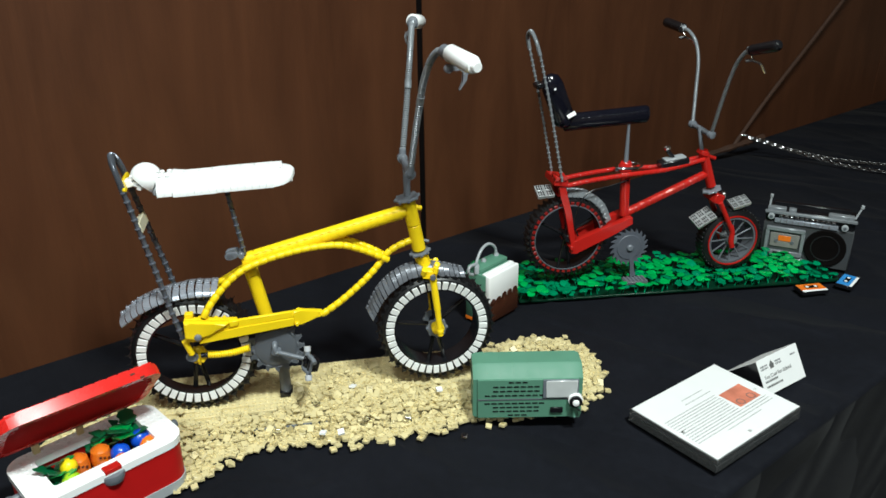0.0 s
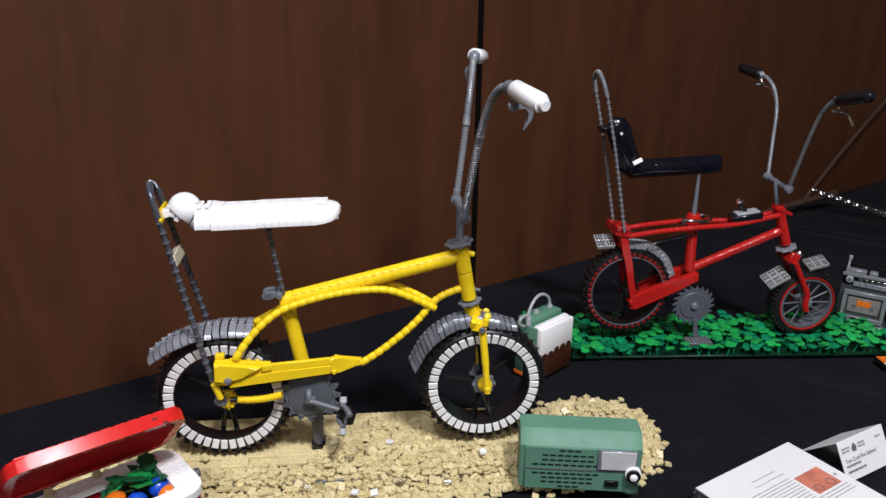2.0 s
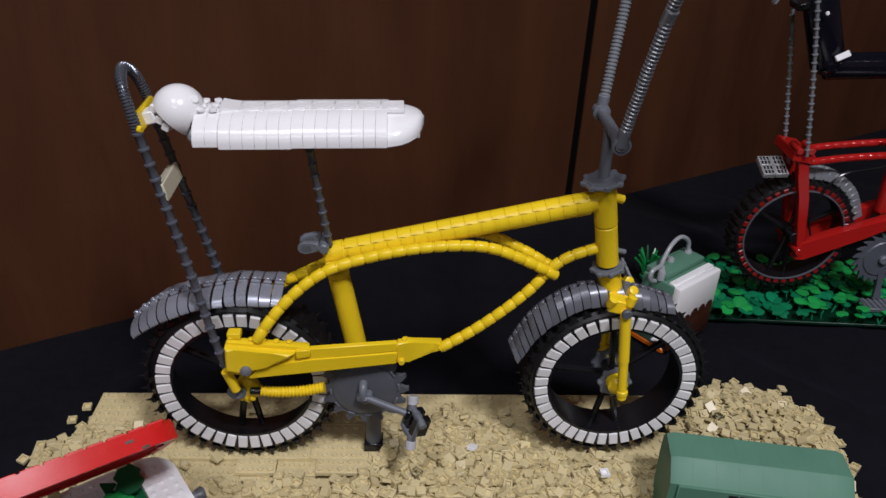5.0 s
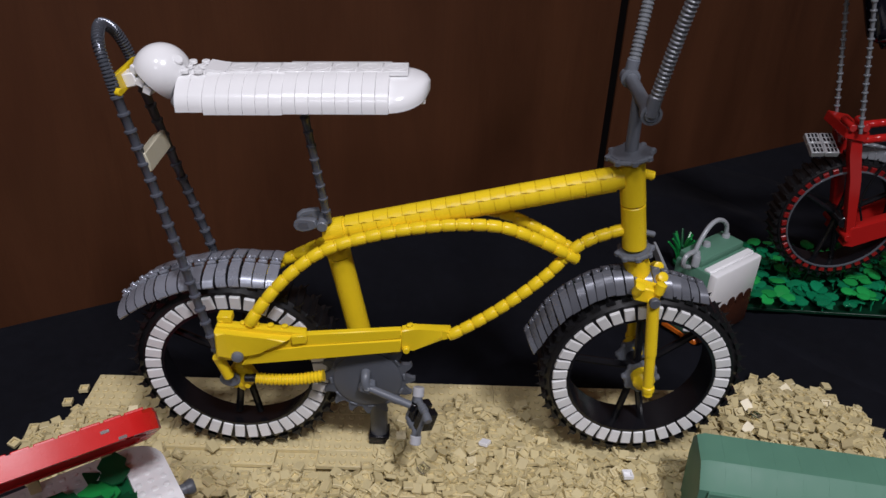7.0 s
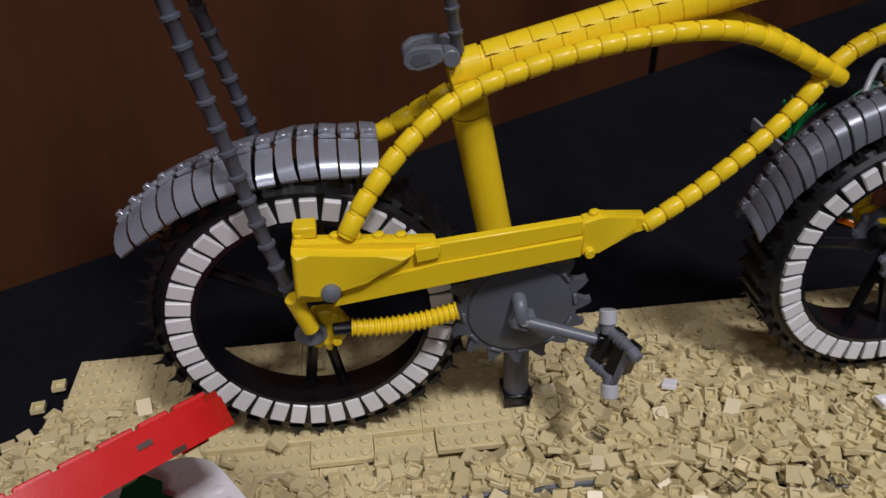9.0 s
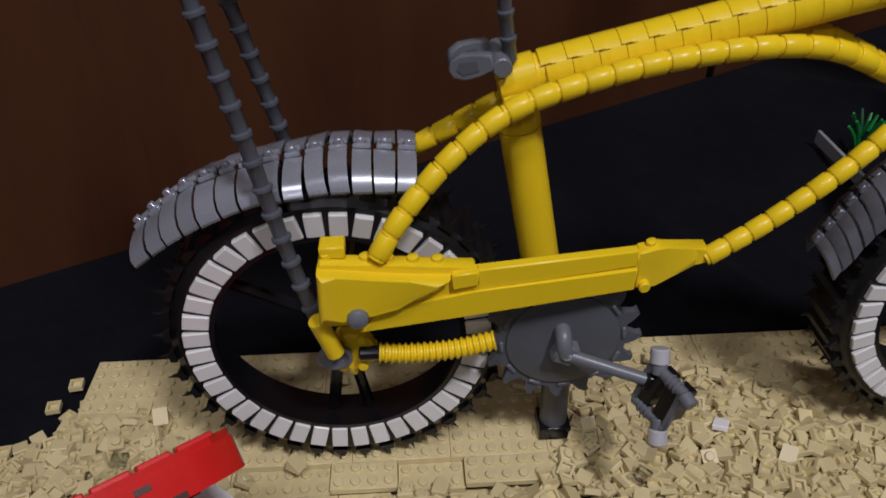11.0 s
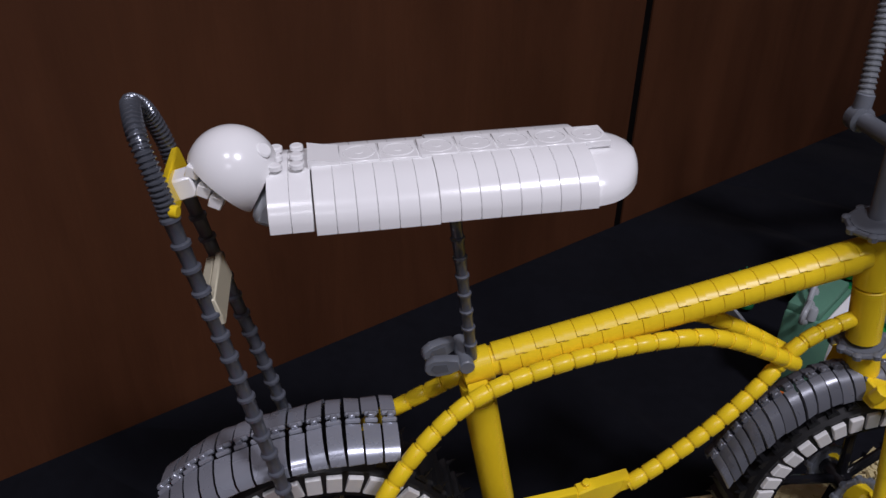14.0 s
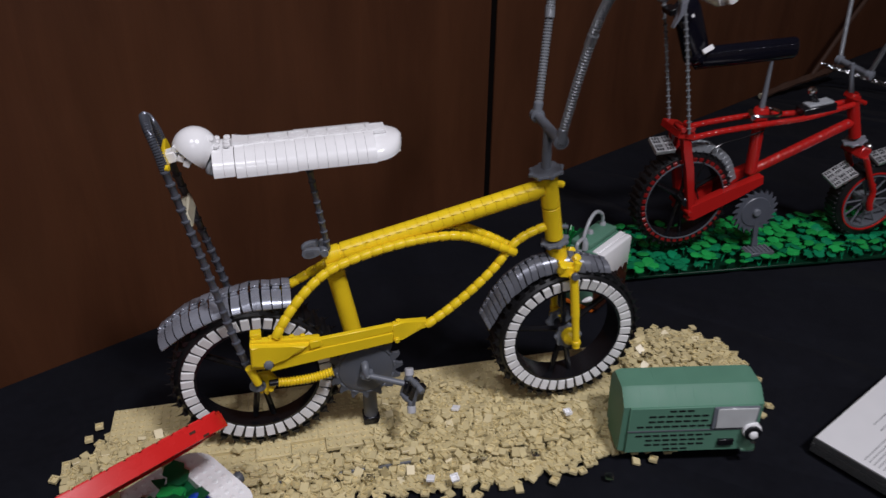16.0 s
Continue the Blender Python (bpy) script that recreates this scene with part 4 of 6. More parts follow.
    # fork
    part("fork_crown", box((0.2690, 0, 0.9150), (0.017, 0.040, 0.011), pose(0, 0, 0, 0, 12, 0), 0.001), YELLOW, th)
    for q, (x, y, zz) in enumerate(((0.276, -0.019, 0.921), (0.262, -0.019, 0.920), (0.279, -0.008, 0.922), (0.280, 0.008, 0.921))):
        part("crown_piece", lathe([(-0.004, 0.0030), (-0.0035, 0.0036), (0.0035, 0.0036), (0.004, 0.0024)], pose(x, y, zz, 20 * q, 12, 0), 10), YELLOW, th)
    for s in (-1, 1):
        leg = part("fork_leg", rod((0.2715, s * 0.0245, 0.915), (0.2760, s * 0.0275, 0.872), 0.0042, 12), YELLOW, th)
        part("fork_leg_end", rod((0.2758, s * 0.0274, 0.874), (0.2790, s * 0.0300, 0.838), 0.0036, 12), YELLOW, leg)
        part("leg_band", rod((0.2785, s * 0.0296, 0.846), (0.2788, s * 0.0299, 0.842), 0.0044, 12), YELLOW, leg)
        part("leg_cap", rod((0.2708, s * 0.0275, 0.9165), (0.2708, s * 0.0315, 0.9165), 0.0036, 12), DARKGREY, leg, "dark grey pin")
        part("hub_boss", lathe([(0, 0.0062), (0.002, 0.0080), (0.010, 0.0080), (0.0125, 0.0055), (0.016, 0.004)], along((0.2775, s * 0.011, 0.8420), (0.2785, s * 0.04, 0.8430)), 12), YELLOW, th)
        ring_collar("hub_collar", (0.2775, s * 0.0125, 0.8400), (0.2775, s * 0.05, 0.8400), 0.0115, GREY, th, "bluish grey hub collar")
    # sissy bar
    bead = segment_mesh("bar_segment", BARGREY, 0.0030, 0.0104, lip=0.0008)
    for s in (-1, 1):
        pts = [(-0.0165, s * 0.030, 0.8600), (-0.026, s * 0.0265, 0.8965), (-0.034, s * 0.024, 0.9350), (-0.046, s * 0.0215, 0.9880), (-0.0555, s * 0.0205, 1.0290), (-0.0590, s * 0.0200, 1.0440)]
        if s < 0:
            pts = [(x + max(0.0, h - 0.93) * 0.020, y, h) for x, y, h in pts]
        string_of("bar_segment", bead, 0.0104, pts, th)
    part("bar_loop", hose([(-0.0568, -0.0195, 1.0430), (-0.0595, -0.0190, 1.0580), (-0.0632, -0.0147, 1.0705), (-0.0660, -0.0050, 1.0765), (-0.0675, 0.0050, 1.0770), (-0.0655, 0.0150, 1.0705), (-0.0620, 0.0195, 1.0580), (-0.0590, 0.0200, 1.0430)], 0.0037, 0.0020), HOSEGREY, th)
    br = part("seat_bracket", box((-0.0565, 0, 1.0485), (0.0032, 0.036, 0.0115), pose(0, 0, 0, 0, -15, 0), 0.0006), YELLOW, th, "yellow plate between the bars")
    part("bracket_peg", rod((-0.0560, -0.0205, 1.0460), (-0.0530, -0.0215, 1.0460), 0.0024), YELLOW, br)
    part("bracket_joint", box((-0.0520, -0.0045, 1.0490), (0.0080, 0.0110, 0.0085), pose(0, 0, 0, 0, -15, 0), 0.0008), WHITE, br)
    part("bracket_joint", box((-0.0475, -0.0030, 1.0485), (0.0060, 0.0080, 0.0060), pose(0, 0, 0, 10, -35, 0), 0.0008), LIGHTGREY, br)
    part("bar_tie", box((-0.0455, -0.0045, 1.0030), (0.0030, 0.0360, 0.0120), pose(0, 0, 0, 0, -14, 0), 0.0005), IVORY, th, "yellowed white tie plate")
    part("bar_tie", box((-0.0495, 0.0010, 1.0030), (0.0040, 0.0250, 0.0080), pose(0, 0, 0, 0, -14, 0), 0.0005), IVORY, th)
    # seat
    sm = Matrix.Translation((-0.006, 0, 1.0367)) @ Matrix.Rotation(-math.atan(0.030), 4, "Y")
    arch = [(-0.0285, 0.0), (-0.0285, 0.0034), (-0.0280, 0.0060), (-0.0263, 0.0092), (-0.0232, 0.0124), (-0.0190, 0.0150), (-0.0140, 0.0168), (-0.0078, 0.0178)]
    arch = arch + [(-y, zz) for y, zz in reversed(arch)]

    def slab(x0, x1, k, drop=0.0):
        pts = [(y * k, zz * k + drop) for y, zz in arch]
        n = len(pts)
        e = 0.00022
        verts, faces = [], []
        for x, q in ((x0 + e * 0.2, 0.985), (x0 + e, 1.0), (x1 - e, 1.0), (x1 - e * 0.2, 0.985)):
            verts += [sm @ Vector((x, y * q, drop + (zz - drop) * (1 - (1 - q) * 0.8))) for y, zz in pts]
        for j in range(3):
            faces += [(j * n + i, j * n + i + 1, (j + 1) * n + i + 1, (j + 1) * n + i) for i in range(n - 1)] + [(j * n + n - 1, j * n, (j + 1) * n, (j + 1) * n + n - 1)]
        faces += [tuple(reversed(range(n))), tuple(range(3 * n, 4 * n))]
        return add_raw(bmesh.new(), verts, faces)

    seat = part("seat", slab(0.0003, 0.1047, 0.965), WHITE, th, "glossy white banana seat", 30)
    edges = [0.0075 * k for k in range(15)]
    for x0, x1 in zip(edges, edges[1:]):
        part("seat_slope", slab(x0, x1, 1.0, 0.0006 if x0 > 0.043 else 0.0), WHITE, seat, round_angle=30)
    for x0, x1 in ((-0.0165, -0.0085), (-0.0085, -0.0005)):
        part("seat_slope", slab(x0, x1, 0.92, 0.0006), WHITE, seat, round_angle=30)
    for k, x0 in enumerate([0.0106 + 0.0150 * q for q in range(7)]):
        bm = box(sm @ Vector((x0 + 0.0075, 0, 0.0170 + 0.0003 * (k > 1))), (0.0148, 0.0160, 0.0030), sm, 0.0004)
        top = part("seat_top_plate", bm, WHITE, seat)
        dm = sm @ Matrix.Translation((x0 + 0.0075, 0, 0.0185 + 0.0003 * (k > 1)))
        bm = lathe([(0, 0.0062), (0.00025, 0.0061), (0.00025, 0.0056), (0.00005, 0.0055)], dm, 24, caps=False)
        add_lathe(bm, [(0, 0.0016), (0.0002, 0.0015), (0.0002, 0.0004)], dm, 12)
        part("round_tile", bm, WHITE, top)
    bm = extrude_profile([(-0.001, 0.0165), (-0.001, 0.0206), (0.0058, 0.0193), (0.0106, 0.0188), (0.0106, 0.0165)], -0.0082, 0.0082, sm)
    part("seat_slope", bm, WHITE, seat)
    for x in (-0.0128, -0.0050):
        for y in (-0.0085, 0.0, 0.0085):
            part("stud", lathe([(0, 0.0026), (0.0016, 0.0026), (0.0020, 0.0021)], sm @ Matrix.Translation((x, y, 0.0180)), 10), WHITE, seat)
    nm = sm @ Matrix.Translation((0.1050, 0, 0))
    verts, faces = [], []
    N, K = len(arch), 12
    for k in range(K):
        u = k / (K - 1)
        q = max(0.0, 1 - u ** 2.2) ** 0.5 if k < K - 1 else 0.06
        for y, zz in arch:
            verts.append(nm @ Vector((0.0232 * u, y * 0.95 * q, 0.0006 + zz * 0.82 * (0.34 + 0.66 * q) + 0.0040 * (1 - q) + 0.0012 * u)))
    for k in range(K - 1):
        faces += [(k * N + i, k * N + i + 1, (k + 1) * N + i + 1, (k + 1) * N + i) for i in range(N - 1)] + [(k * N + N - 1, k * N, (k + 1) * N, (k + 1) * N + N - 1)]
    faces += [tuple(reversed(range(N))), tuple(range((K - 1) * N, K * N))]
    part("seat_nose", add_raw(bmesh.new(), verts, faces), WHITE, seat, round_angle=60)
    part("nose_notch", box(nm @ Vector((0.0190, -0.0105, 0.0022)), (0.0030, 0.0060, 0.0028), sm, 0.0004), WHITE, seat)
    # domed head at the back of the seat
    R = 0.0168
    bm = bmesh.new()
    bmesh.ops.create_uvsphere(bm, u_segments=40, v_segments=24, radius=R)
    bmesh.ops.translate(bm, verts=bm.verts[:], vec=(-0.0350, -0.0005, 1.0515))
    for way, far in ((Vector((-0.70, -0.20, -0.68)), 0.46), (Vector((0.876, -0.13, -0.48)), 0.72)):
        way.normalize()
        bmesh.ops.bisect_plane(bm, geom=bm.verts[:] + bm.edges[:] + bm.faces[:], plane_co=Vector((-0.0350, -0.0005, 1.0515)) + way * R * far, plane_no=way, clear_outer=True)
        bmesh.ops.holes_fill(bm, edges=[e for e in bm.edges if e.is_boundary])
    bmesh.ops.recalc_face_normals(bm, faces=bm.faces[:])
    part("seat_dome", bm, WHITE, seat, round_angle=40)
    for dx, dy, dz in ((-0.0128, -0.0060, 0.0036), (-0.0096, -0.0084, -0.0030), (-0.0058, -0.0096, -0.0072)):
        part("dome_step", box((-0.0350 + dx, -0.0005 + dy, 1.0515 + dz), (0.0050, 0.0070, 0.0046), pose(0, 0, 0, 0, 22, -12), 0.0004), WHITE, seat)
    part("dome_rim", box((-0.0232, -0.0060, 1.0395), (0.0085, 0.018, 0.0120), pose(0, 0, 0, 0, 30, 0), 0.002), LIGHTGREY, seat, "light grey bracket under the dome")
    part("stud", lathe([(0, 0.0030), (0.0018, 0.0030), (0.0023, 0.0024)], pose(-0.0235, -0.0062, 1.0605, 32, 38, 0), 10), WHITE, seat)
    # seat post and its clip
    sb = segment_mesh("post_segment", BARGREY, 0.0026, 0.0098, lip=0.0005)
    string_of("post_segment", sb, 0.0098, [(0.0580, -0.005, 0.956), (0.0465, -0.009, 1.0395)], th)
    for s in (-1, 1):
        cm = pose(0.0515, s * 0.0075 - 0.003, 0.9583, 0, 14, 180 + s * 12) @ Matrix.Scale(0.9, 4)
        out = [(0.0, -0.0030), (0.006, -0.0048), (0.012, -0.0052), (0.0165, -0.0034), (0.018, 0.0), (0.0165, 0.0034), (0.012, 0.0052), (0.006, 0.0040), (0.0, 0.0030)]
        bm = extrude_profile(out, -0.0026, 0.0026, cm)
        bmesh.ops.bevel(bm, geom=bm.edges[:], offset=0.0006, segments=1, affect="EDGES")
        clip = part("clip", bm, GREY, th, "bluish grey clip behind the seat post")
        bm = extrude_profile([(0.006, -0.0022), (0.0125, -0.0026), (0.0145, 0.0), (0.0125, 0.0026), (0.006, 0.0020)], -0.0029, 0.0029, cm)
        part("clip_hollow", bm, DARKGREY, clip)
    part("clip_hub", rod((0.0545, -0.012, 0.9558), (0.0545, 0.009, 0.9558), 0.0036, 12), GREY, th)
    # handlebar
    part("stem", rod((0.2475, 0.003, 1.007), (0.2475, 0.006, 1.044), 0.0042, 12), GREY, th)
    part("stem_bar", rod((0.2483, -0.0250, 1.0430), (0.2470, 0.0350, 1.0455), 0.0042, 12), GREY, th)
    part("stem_ring", lathe([(0, 0.0062), (0.005, 0.0064), (0.0055, 0.0046), (0.001, 0.0044)], along((0.2483, -0.0190, 1.0430), (0.2484, -0.04, 1.0430)), 18), GREY, th)
    part("stem_ring", lathe([(-0.004, 0.0040), (-0.003, 0.0062), (0.003, 0.0062), (0.004, 0.0040)], along((0.2470, 0.0335, 1.0455), (0.2470, 0.05, 1.0462)), 18), GREY, th)
    for s, o in ((-1, -0.022), (1, 0.0385)):
        pts = [(0.2485, o, 1.046) if s < 0 else (0.2472, 0.0335, 1.0490), (0.2545, o + s * 0.008, 1.095), (0.2590, o + s * 0.0150, 1.128)]
        top = [(0.2590, o + s * 0.0150, 1.130), (0.2625, o + s * 0.0230, 1.152), (0.2665, o + s * 0.0370, 1.1720), (0.2705, o + s * 0.0560, 1.1845), (0.2740, o + s * 0.0720, 1.1880)]
        part("handlebar", hose([pts[0], pts[1], pts[2]], 0.0040, 0.0026, 0.16), PEARL, th, "pearl grey ribbed handlebar hose")
        part("handlebar", hose(top, 0.0040, 0.0024, 0.14), PEARL, th)
        part("bar_sleeve", rod(Vector(pts[0]) - Vector((0.0005, 0, 0.004)), Vector(pts[0]) + Vector((0.0008, s * 0.001, 0.008)), 0.0042), GREY, th)
        part("bar_sleeve", rod(Vector(pts[2]) - Vector((0.0006, s * 0.0022, 0.005)), Vector(pts[2]) + Vector((0.0006, s * 0.0022, 0.005)), 0.0043), PEARL, th)
        g0, g1 = Vector((0.2765, o + s * 0.0880, 1.1890)), Vector((0.2955, o + s * 0.1380, 1.1815))
        part("brake_body", rod(Vector(top[-1]), g0 + (g1 - g0) * 0.05, 0.0068, 12, 0.002), GREY, th)
        grip = part("grip", lathe([(0, 0.0072), (0.002, 0.0086), (0.040, 0.0088), (0.0435, 0.0072)], along(g0, g1), 20), WHITE, th, "white handlebar grip")
        d = (g1 - g0).normalized()
        part("grip_end", rod(g0 + d * 0.043, g0 + d * 0.0490, 0.0050, 14), WHITE, grip)
        lm = Matrix.Translation((0.2760, o + s * 0.080, 1.1810)) @ Matrix.Rotation(-0.25 * s, 4, "Z") @ (Matrix.Identity(4) if s < 0 else Matrix.Diagonal((-0.5, 0.5, 0.7, 1)))
        lever = [(0.0, -0.006), (0.011, -0.003), (0.0195, -0.006), (0.0225, -0.0130), (0.0205, -0.0215), (0.0130, -0.0310), (0.0118, -0.0300), (0.0165, -0.0215), (0.0170, -0.0140), (0.0140, -0.0105), (0.0, -0.0115)]
        bm = extrude_profile(lever, -0.0016, 0.0016, lm)
        bmesh.ops.bevel(bm, geom=bm.edges[:], offset=0.0005, segments=1, affect="EDGES")
        part("brake_lever", bm, FLATSILVER, th, "silver brake lever")
        part("lever_pivot", lathe([(-0.003, 0.003), (-0.002, 0.0044), (0.002, 0.0044), (0.003, 0.003)], lm @ pose(0.001, 0, -0.0085, 90, 0, 0), 12), FLATSILVER, th)


yellow_bicycle()

# ---- the red bicycle ----
RY = 0.235


def red_bicycle():
    th = thing("toy_bicycle", (0.66, RY, 0.756), "red toy-brick chopper bicycle with black seat, on green leaves", "bicycle")
    rear, front = (0.5270, RY, 0.8422), (0.8100, RY, 0.8130)
    w1 = tyre_wheel(th, rear, 0.0650, 0.0125, 40, 0.0590, 0.0540, WHEELRED, 0.0036, 0.024, BLACK)
    part("rim_band", lathe([(0.0128, 0.0525), (0.0142, 0.0528), (0.0142, 0.0540), (0.0128, 0.0544)], Matrix.Translation(rear) @ pose(0, 0, 0, 90, 0, 0), 56, caps=False), DARKGREY, w1, "thin grey band inside the red ring")
    spokes(w1, rear, 0.0522, (-100, -80, 150, 30, 85), 0.0026, BLACK)
    part("hub", rod((rear[0], RY - 0.018, rear[2]), (rear[0], RY + 0.018, rear[2]), 0.006), BLACK, w1)
    # small front wheel with a cast centre
    ax = Matrix.Translation(front) @ pose(0, 0, 0, 90, 0, 0)
    w2 = part("wheel", lathe([(-0.012, 0.0405), (-0.0135, 0.0440), (-0.011, 0.0500), (-0.006, 0.0525), (0.006, 0.0525), (0.011, 0.0500), (0.0135, 0.0440), (0.012, 0.0405), (-0.012, 0.0405)], ax, 56, caps=False), RUBBER, th)
    part("red_band", lathe([(0.0128, 0.0408), (0.0142, 0.0411), (0.0142, 0.0430), (0.0128, 0.0433)], ax, 56, caps=False), RED, w2, "thin red band on the tyre")
    part("rim", lathe([(0.0125, 0.0406), (0.0130, 0.0372), (0.0090, 0.0368), (-0.0130, 0.0368), (-0.0125, 0.0406)], ax, 48, caps=False), DARKGREY, w2)
    for k in range(12):
        a = 2 * math.pi * k / 12
        d = Vector((math.cos(a), 0, math.sin(a)))
        part("spoke", rod(Vector(front) + d * 0.007 + Vector((0, -0.006, 0)), Vector(front) + d * 0.0372 + Vector((0, -0.0095, 0)), 0.0014, 6), DULLSILVER, w2)
    part("hub", lathe([(-0.014, 0.005), (-0.012, 0.009), (0.012, 0.009), (0.014, 0.005)], ax, 16), PEARL, w2)
    for k in range(44):
        a = 2 * math.pi * k / 44
        d = Vector((math.cos(a), 0, math.sin(a)))
        part("tread_rib", box(Vector(front) + d * 0.0520, (0.0042, 0.020, 0.0030), Matrix.Rotation(math.pi / 2 - a, 4, "Y"), 0.0004), RUBBER, w2)
    y0, y1 = RY - 0.016, RY + 0.016
    rail = segment_mesh("rail_segment", RED, 0.0039, 0.0096, 0.94)
    # rear upright, chain stay, tubes
    for y in (y0, y1):
        bm = extrude_profile([(0.5035, 0.940), (0.5150, 0.936), (0.5275, 0.890), (0.5385, 0.838), (0.5305, 0.828), (0.5170, 0.890), (0.5090, 0.915)], y - 0.0045, y + 0.0045)
        bmesh.ops.bevel(bm, geom=bm.edges[:], offset=0.001, segments=1, affect="EDGES")
        part("rear_upright", bm, RED, th)
        bm = extrude_profile([(0.5300, 0.818), (0.5330, 0.838), (0.5800, 0.855), (0.6280, 0.872), (0.6300, 0.860), (0.6000, 0.845), (0.5400, 0.817)], y - 0.006, y + 0.006)
        bmesh.ops.bevel(bm, geom=bm.edges[:], offset=0.001, segments=1, affect="EDGES")
        stay = part("chain_stay", bm, RED, th)
        part("peg", rod((0.531, y - 0.010, 0.829), (0.531, y + 0.010, 0.829), 0.0036), RED, stay)
        string_of("rail_segment", rail, 0.0096, [(0.518, y, 0.9290), (0.560, y, 0.9350), (0.620, y, 0.9400), (0.680, y * 0.6 + RY * 0.4, 0.9415), (0.745, y * 0.4 + RY * 0.6, 0.9530)], th)
    part("rear_yoke", box((0.508, RY, 0.936), (0.022, 0.046, 0.010), pose(0, 0, 0, 0, 10, 0), 0.001), RED, th)
    for x in (0.501, 0.513):
        part("yoke_peg", rod((x, y0 - 0.010, 0.944), (x, y0 + 0.010, 0.946), 0.0036), RED, th)
    string_of("tube_segment", segment_mesh("tube_segment", RED, 0.0067, 0.0096, 0.975), 0.0096, [(0.618, RY, 0.868), (0.690, RY, 0.8990), (0.762, RY, 0.9300)], th)
    part("seat_tube", rod((0.6190, RY, 0.946), (0.6225, RY, 0.868), 0.0076, 16), RED, th)
    part("seat_tube_cap", lathe([(-0.006, 0.0075), (-0.006, 0.0095), (0.008, 0.0095), (0.010, 0.008)], along((0.6187, RY, 0.946), (0.6184, RY, 0.976)), 12), RED, th)
    part("head_tube", rod((0.7445, RY, 0.965), (0.7665, RY, 0.9060), 0.0076, 16), RED, th)
    part("head_cap", box((0.7450, RY, 0.962), (0.014, 0.018, 0.008), pose(0, 0, 0, 0, 20, 0), 0.0015), RED, th)
    part("peg", rod((0.752, RY - 0.002, 0.957), (0.766, RY - 0.002, 0.952), 0.0032), RED, th)
    ring_collar("collar", (0.768, RY, 0.9000), (0.775, RY, 0.88), 0.0130, FLATSILVER, th, "silver collar under the head tube")
    part("fork_crown", box((0.7740, RY, 0.888), (0.016, 0.036, 0.016), pose(0, 0, 0, 0, 22, 0), 0.0015), RED, th)
    for y in (RY - 0.019, RY + 0.019):
        leg = part("fork_leg", rod((0.7750, y, 0.884), (0.8000, y, 0.838), 0.0041, 10), RED, th)
        part("fork_end", tube([(0.799, y, 0.842), (0.8035, y, 0.830), (0.8035, y, 0.815), (0.8065, y, 0.8050)], 0.0044, 0.003, 10), RED, leg)
    part("headlamp", lathe([(0, 0.003), (0.002, 0.0052), (0.006, 0.006), (0.008, 0.0052), (0.0095, 0.002)], along((0.781, RY - 0.005, 0.8920), (0.792, RY - 0.012, 0.8940)), 14), CHROME, th, "small chrome ball lamp")
    # mudguards and chrome plates
    for side in (-1, 1):
        A = curve([(0.525, RY, 0.9130), (0.555, RY, 0.9080), (0.580, RY, 0.8900), (0.594, RY, 0.8620)], 0.008)
        for a, b in zip(A, A[1:]):
            c = (a + b) / 2
            part("mudguard_piece", box(c + Vector((0, side * 0.006, 0)), ((b - a).length * 1.06, 0.012, 0.004), along(a, b) @ pose(0, 0, 0, 0, 90, 0) @ pose(0, 0, 0, side * -14, 0, 0), 0.0008), PEARL, th)

    def grilles(c, m, nx, ny, s=(0.0142, 0.0150)):
        for i in range(nx):
            for j in range(ny):
                p = m @ Vector(((i - (nx - 1) / 2) * s[0] * 1.03, (j - (ny - 1) / 2) * s[1] * 1.03, 0))
                pl = part("grille_plate", box(Vector(c) + p, (s[0], s[1], 0.0056), m, 0.0005), SILVER, th, "bright silver grille plate")
                for k in range(6):
                    q = m @ Vector(((k % 3 - 1) * s[0] * 0.27, (k // 3 - 0.5) * s[1] * 0.44, 0.0027))
                    part("grille_slot", box(Vector(c) + p + q, (s[0] * 0.15, s[1] * 0.32, 0.0010), m, 0), BLACK, pl)

    grilles((0.4880, RY - 0.004, 0.918), pose(0, 0, 0, 22, -2, 0), 2, 2, (0.0128, 0.0128))
    grilles((0.7570, RY - 0.004, 0.8540), pose(0, 0, 0, 25, -30, 0), 3, 2, (0.0112, 0.0135))
    grilles((0.8170, RY - 0.004, 0.8760), pose(0, 0, 0, 20, -14, 0), 3, 2, (0.0100, 0.0110))
    # sissy bar
    bead = segment_mesh("bar_segment", PEARL, 0.0018, 0.0080, lip=0.0010)
    for y in (RY - 0.027, RY + 0.024):
        string_of("bar_segment", bead, 0.0080, [(0.5080, y, 0.9400), (0.4860, y, 1.0450), (0.4660, y, 1.1280)], th)
    part("bar_loop", hose([(0.4660, RY - 0.027, 1.1270), (0.4610, RY - 0.022, 1.1450), (0.4590, RY - 0.0025, 1.1560), (0.4610, RY + 0.019, 1.1450), (0.4660, RY + 0.024, 1.1270)], 0.0032, 0.0024), PEARL, th)
    # seat
    seat = part("seat", lathe([(-0.002, 0.0055), (0.0, 0.0070), (0.127, 0.0070), (0.131, 0.0060), (0.133, 0.0035)], along((0.5160, RY, 1.0225), (0.6420, RY, 1.0290)) @ Matrix.Diagonal((1, 1.9, 1, 1)), 24), NAVY, th, "glossy blue-black tube seat")
    for k in range(12):
        p = Vector((0.5340 + 0.0095 * k, RY, 1.0290 + 0.00050 * k))
        part("seat_tile", box(p, (0.0090, 0.013, 0.0016), pose(0, 0, 0, 0, -3, 0), 0.0005), NAVY, seat)
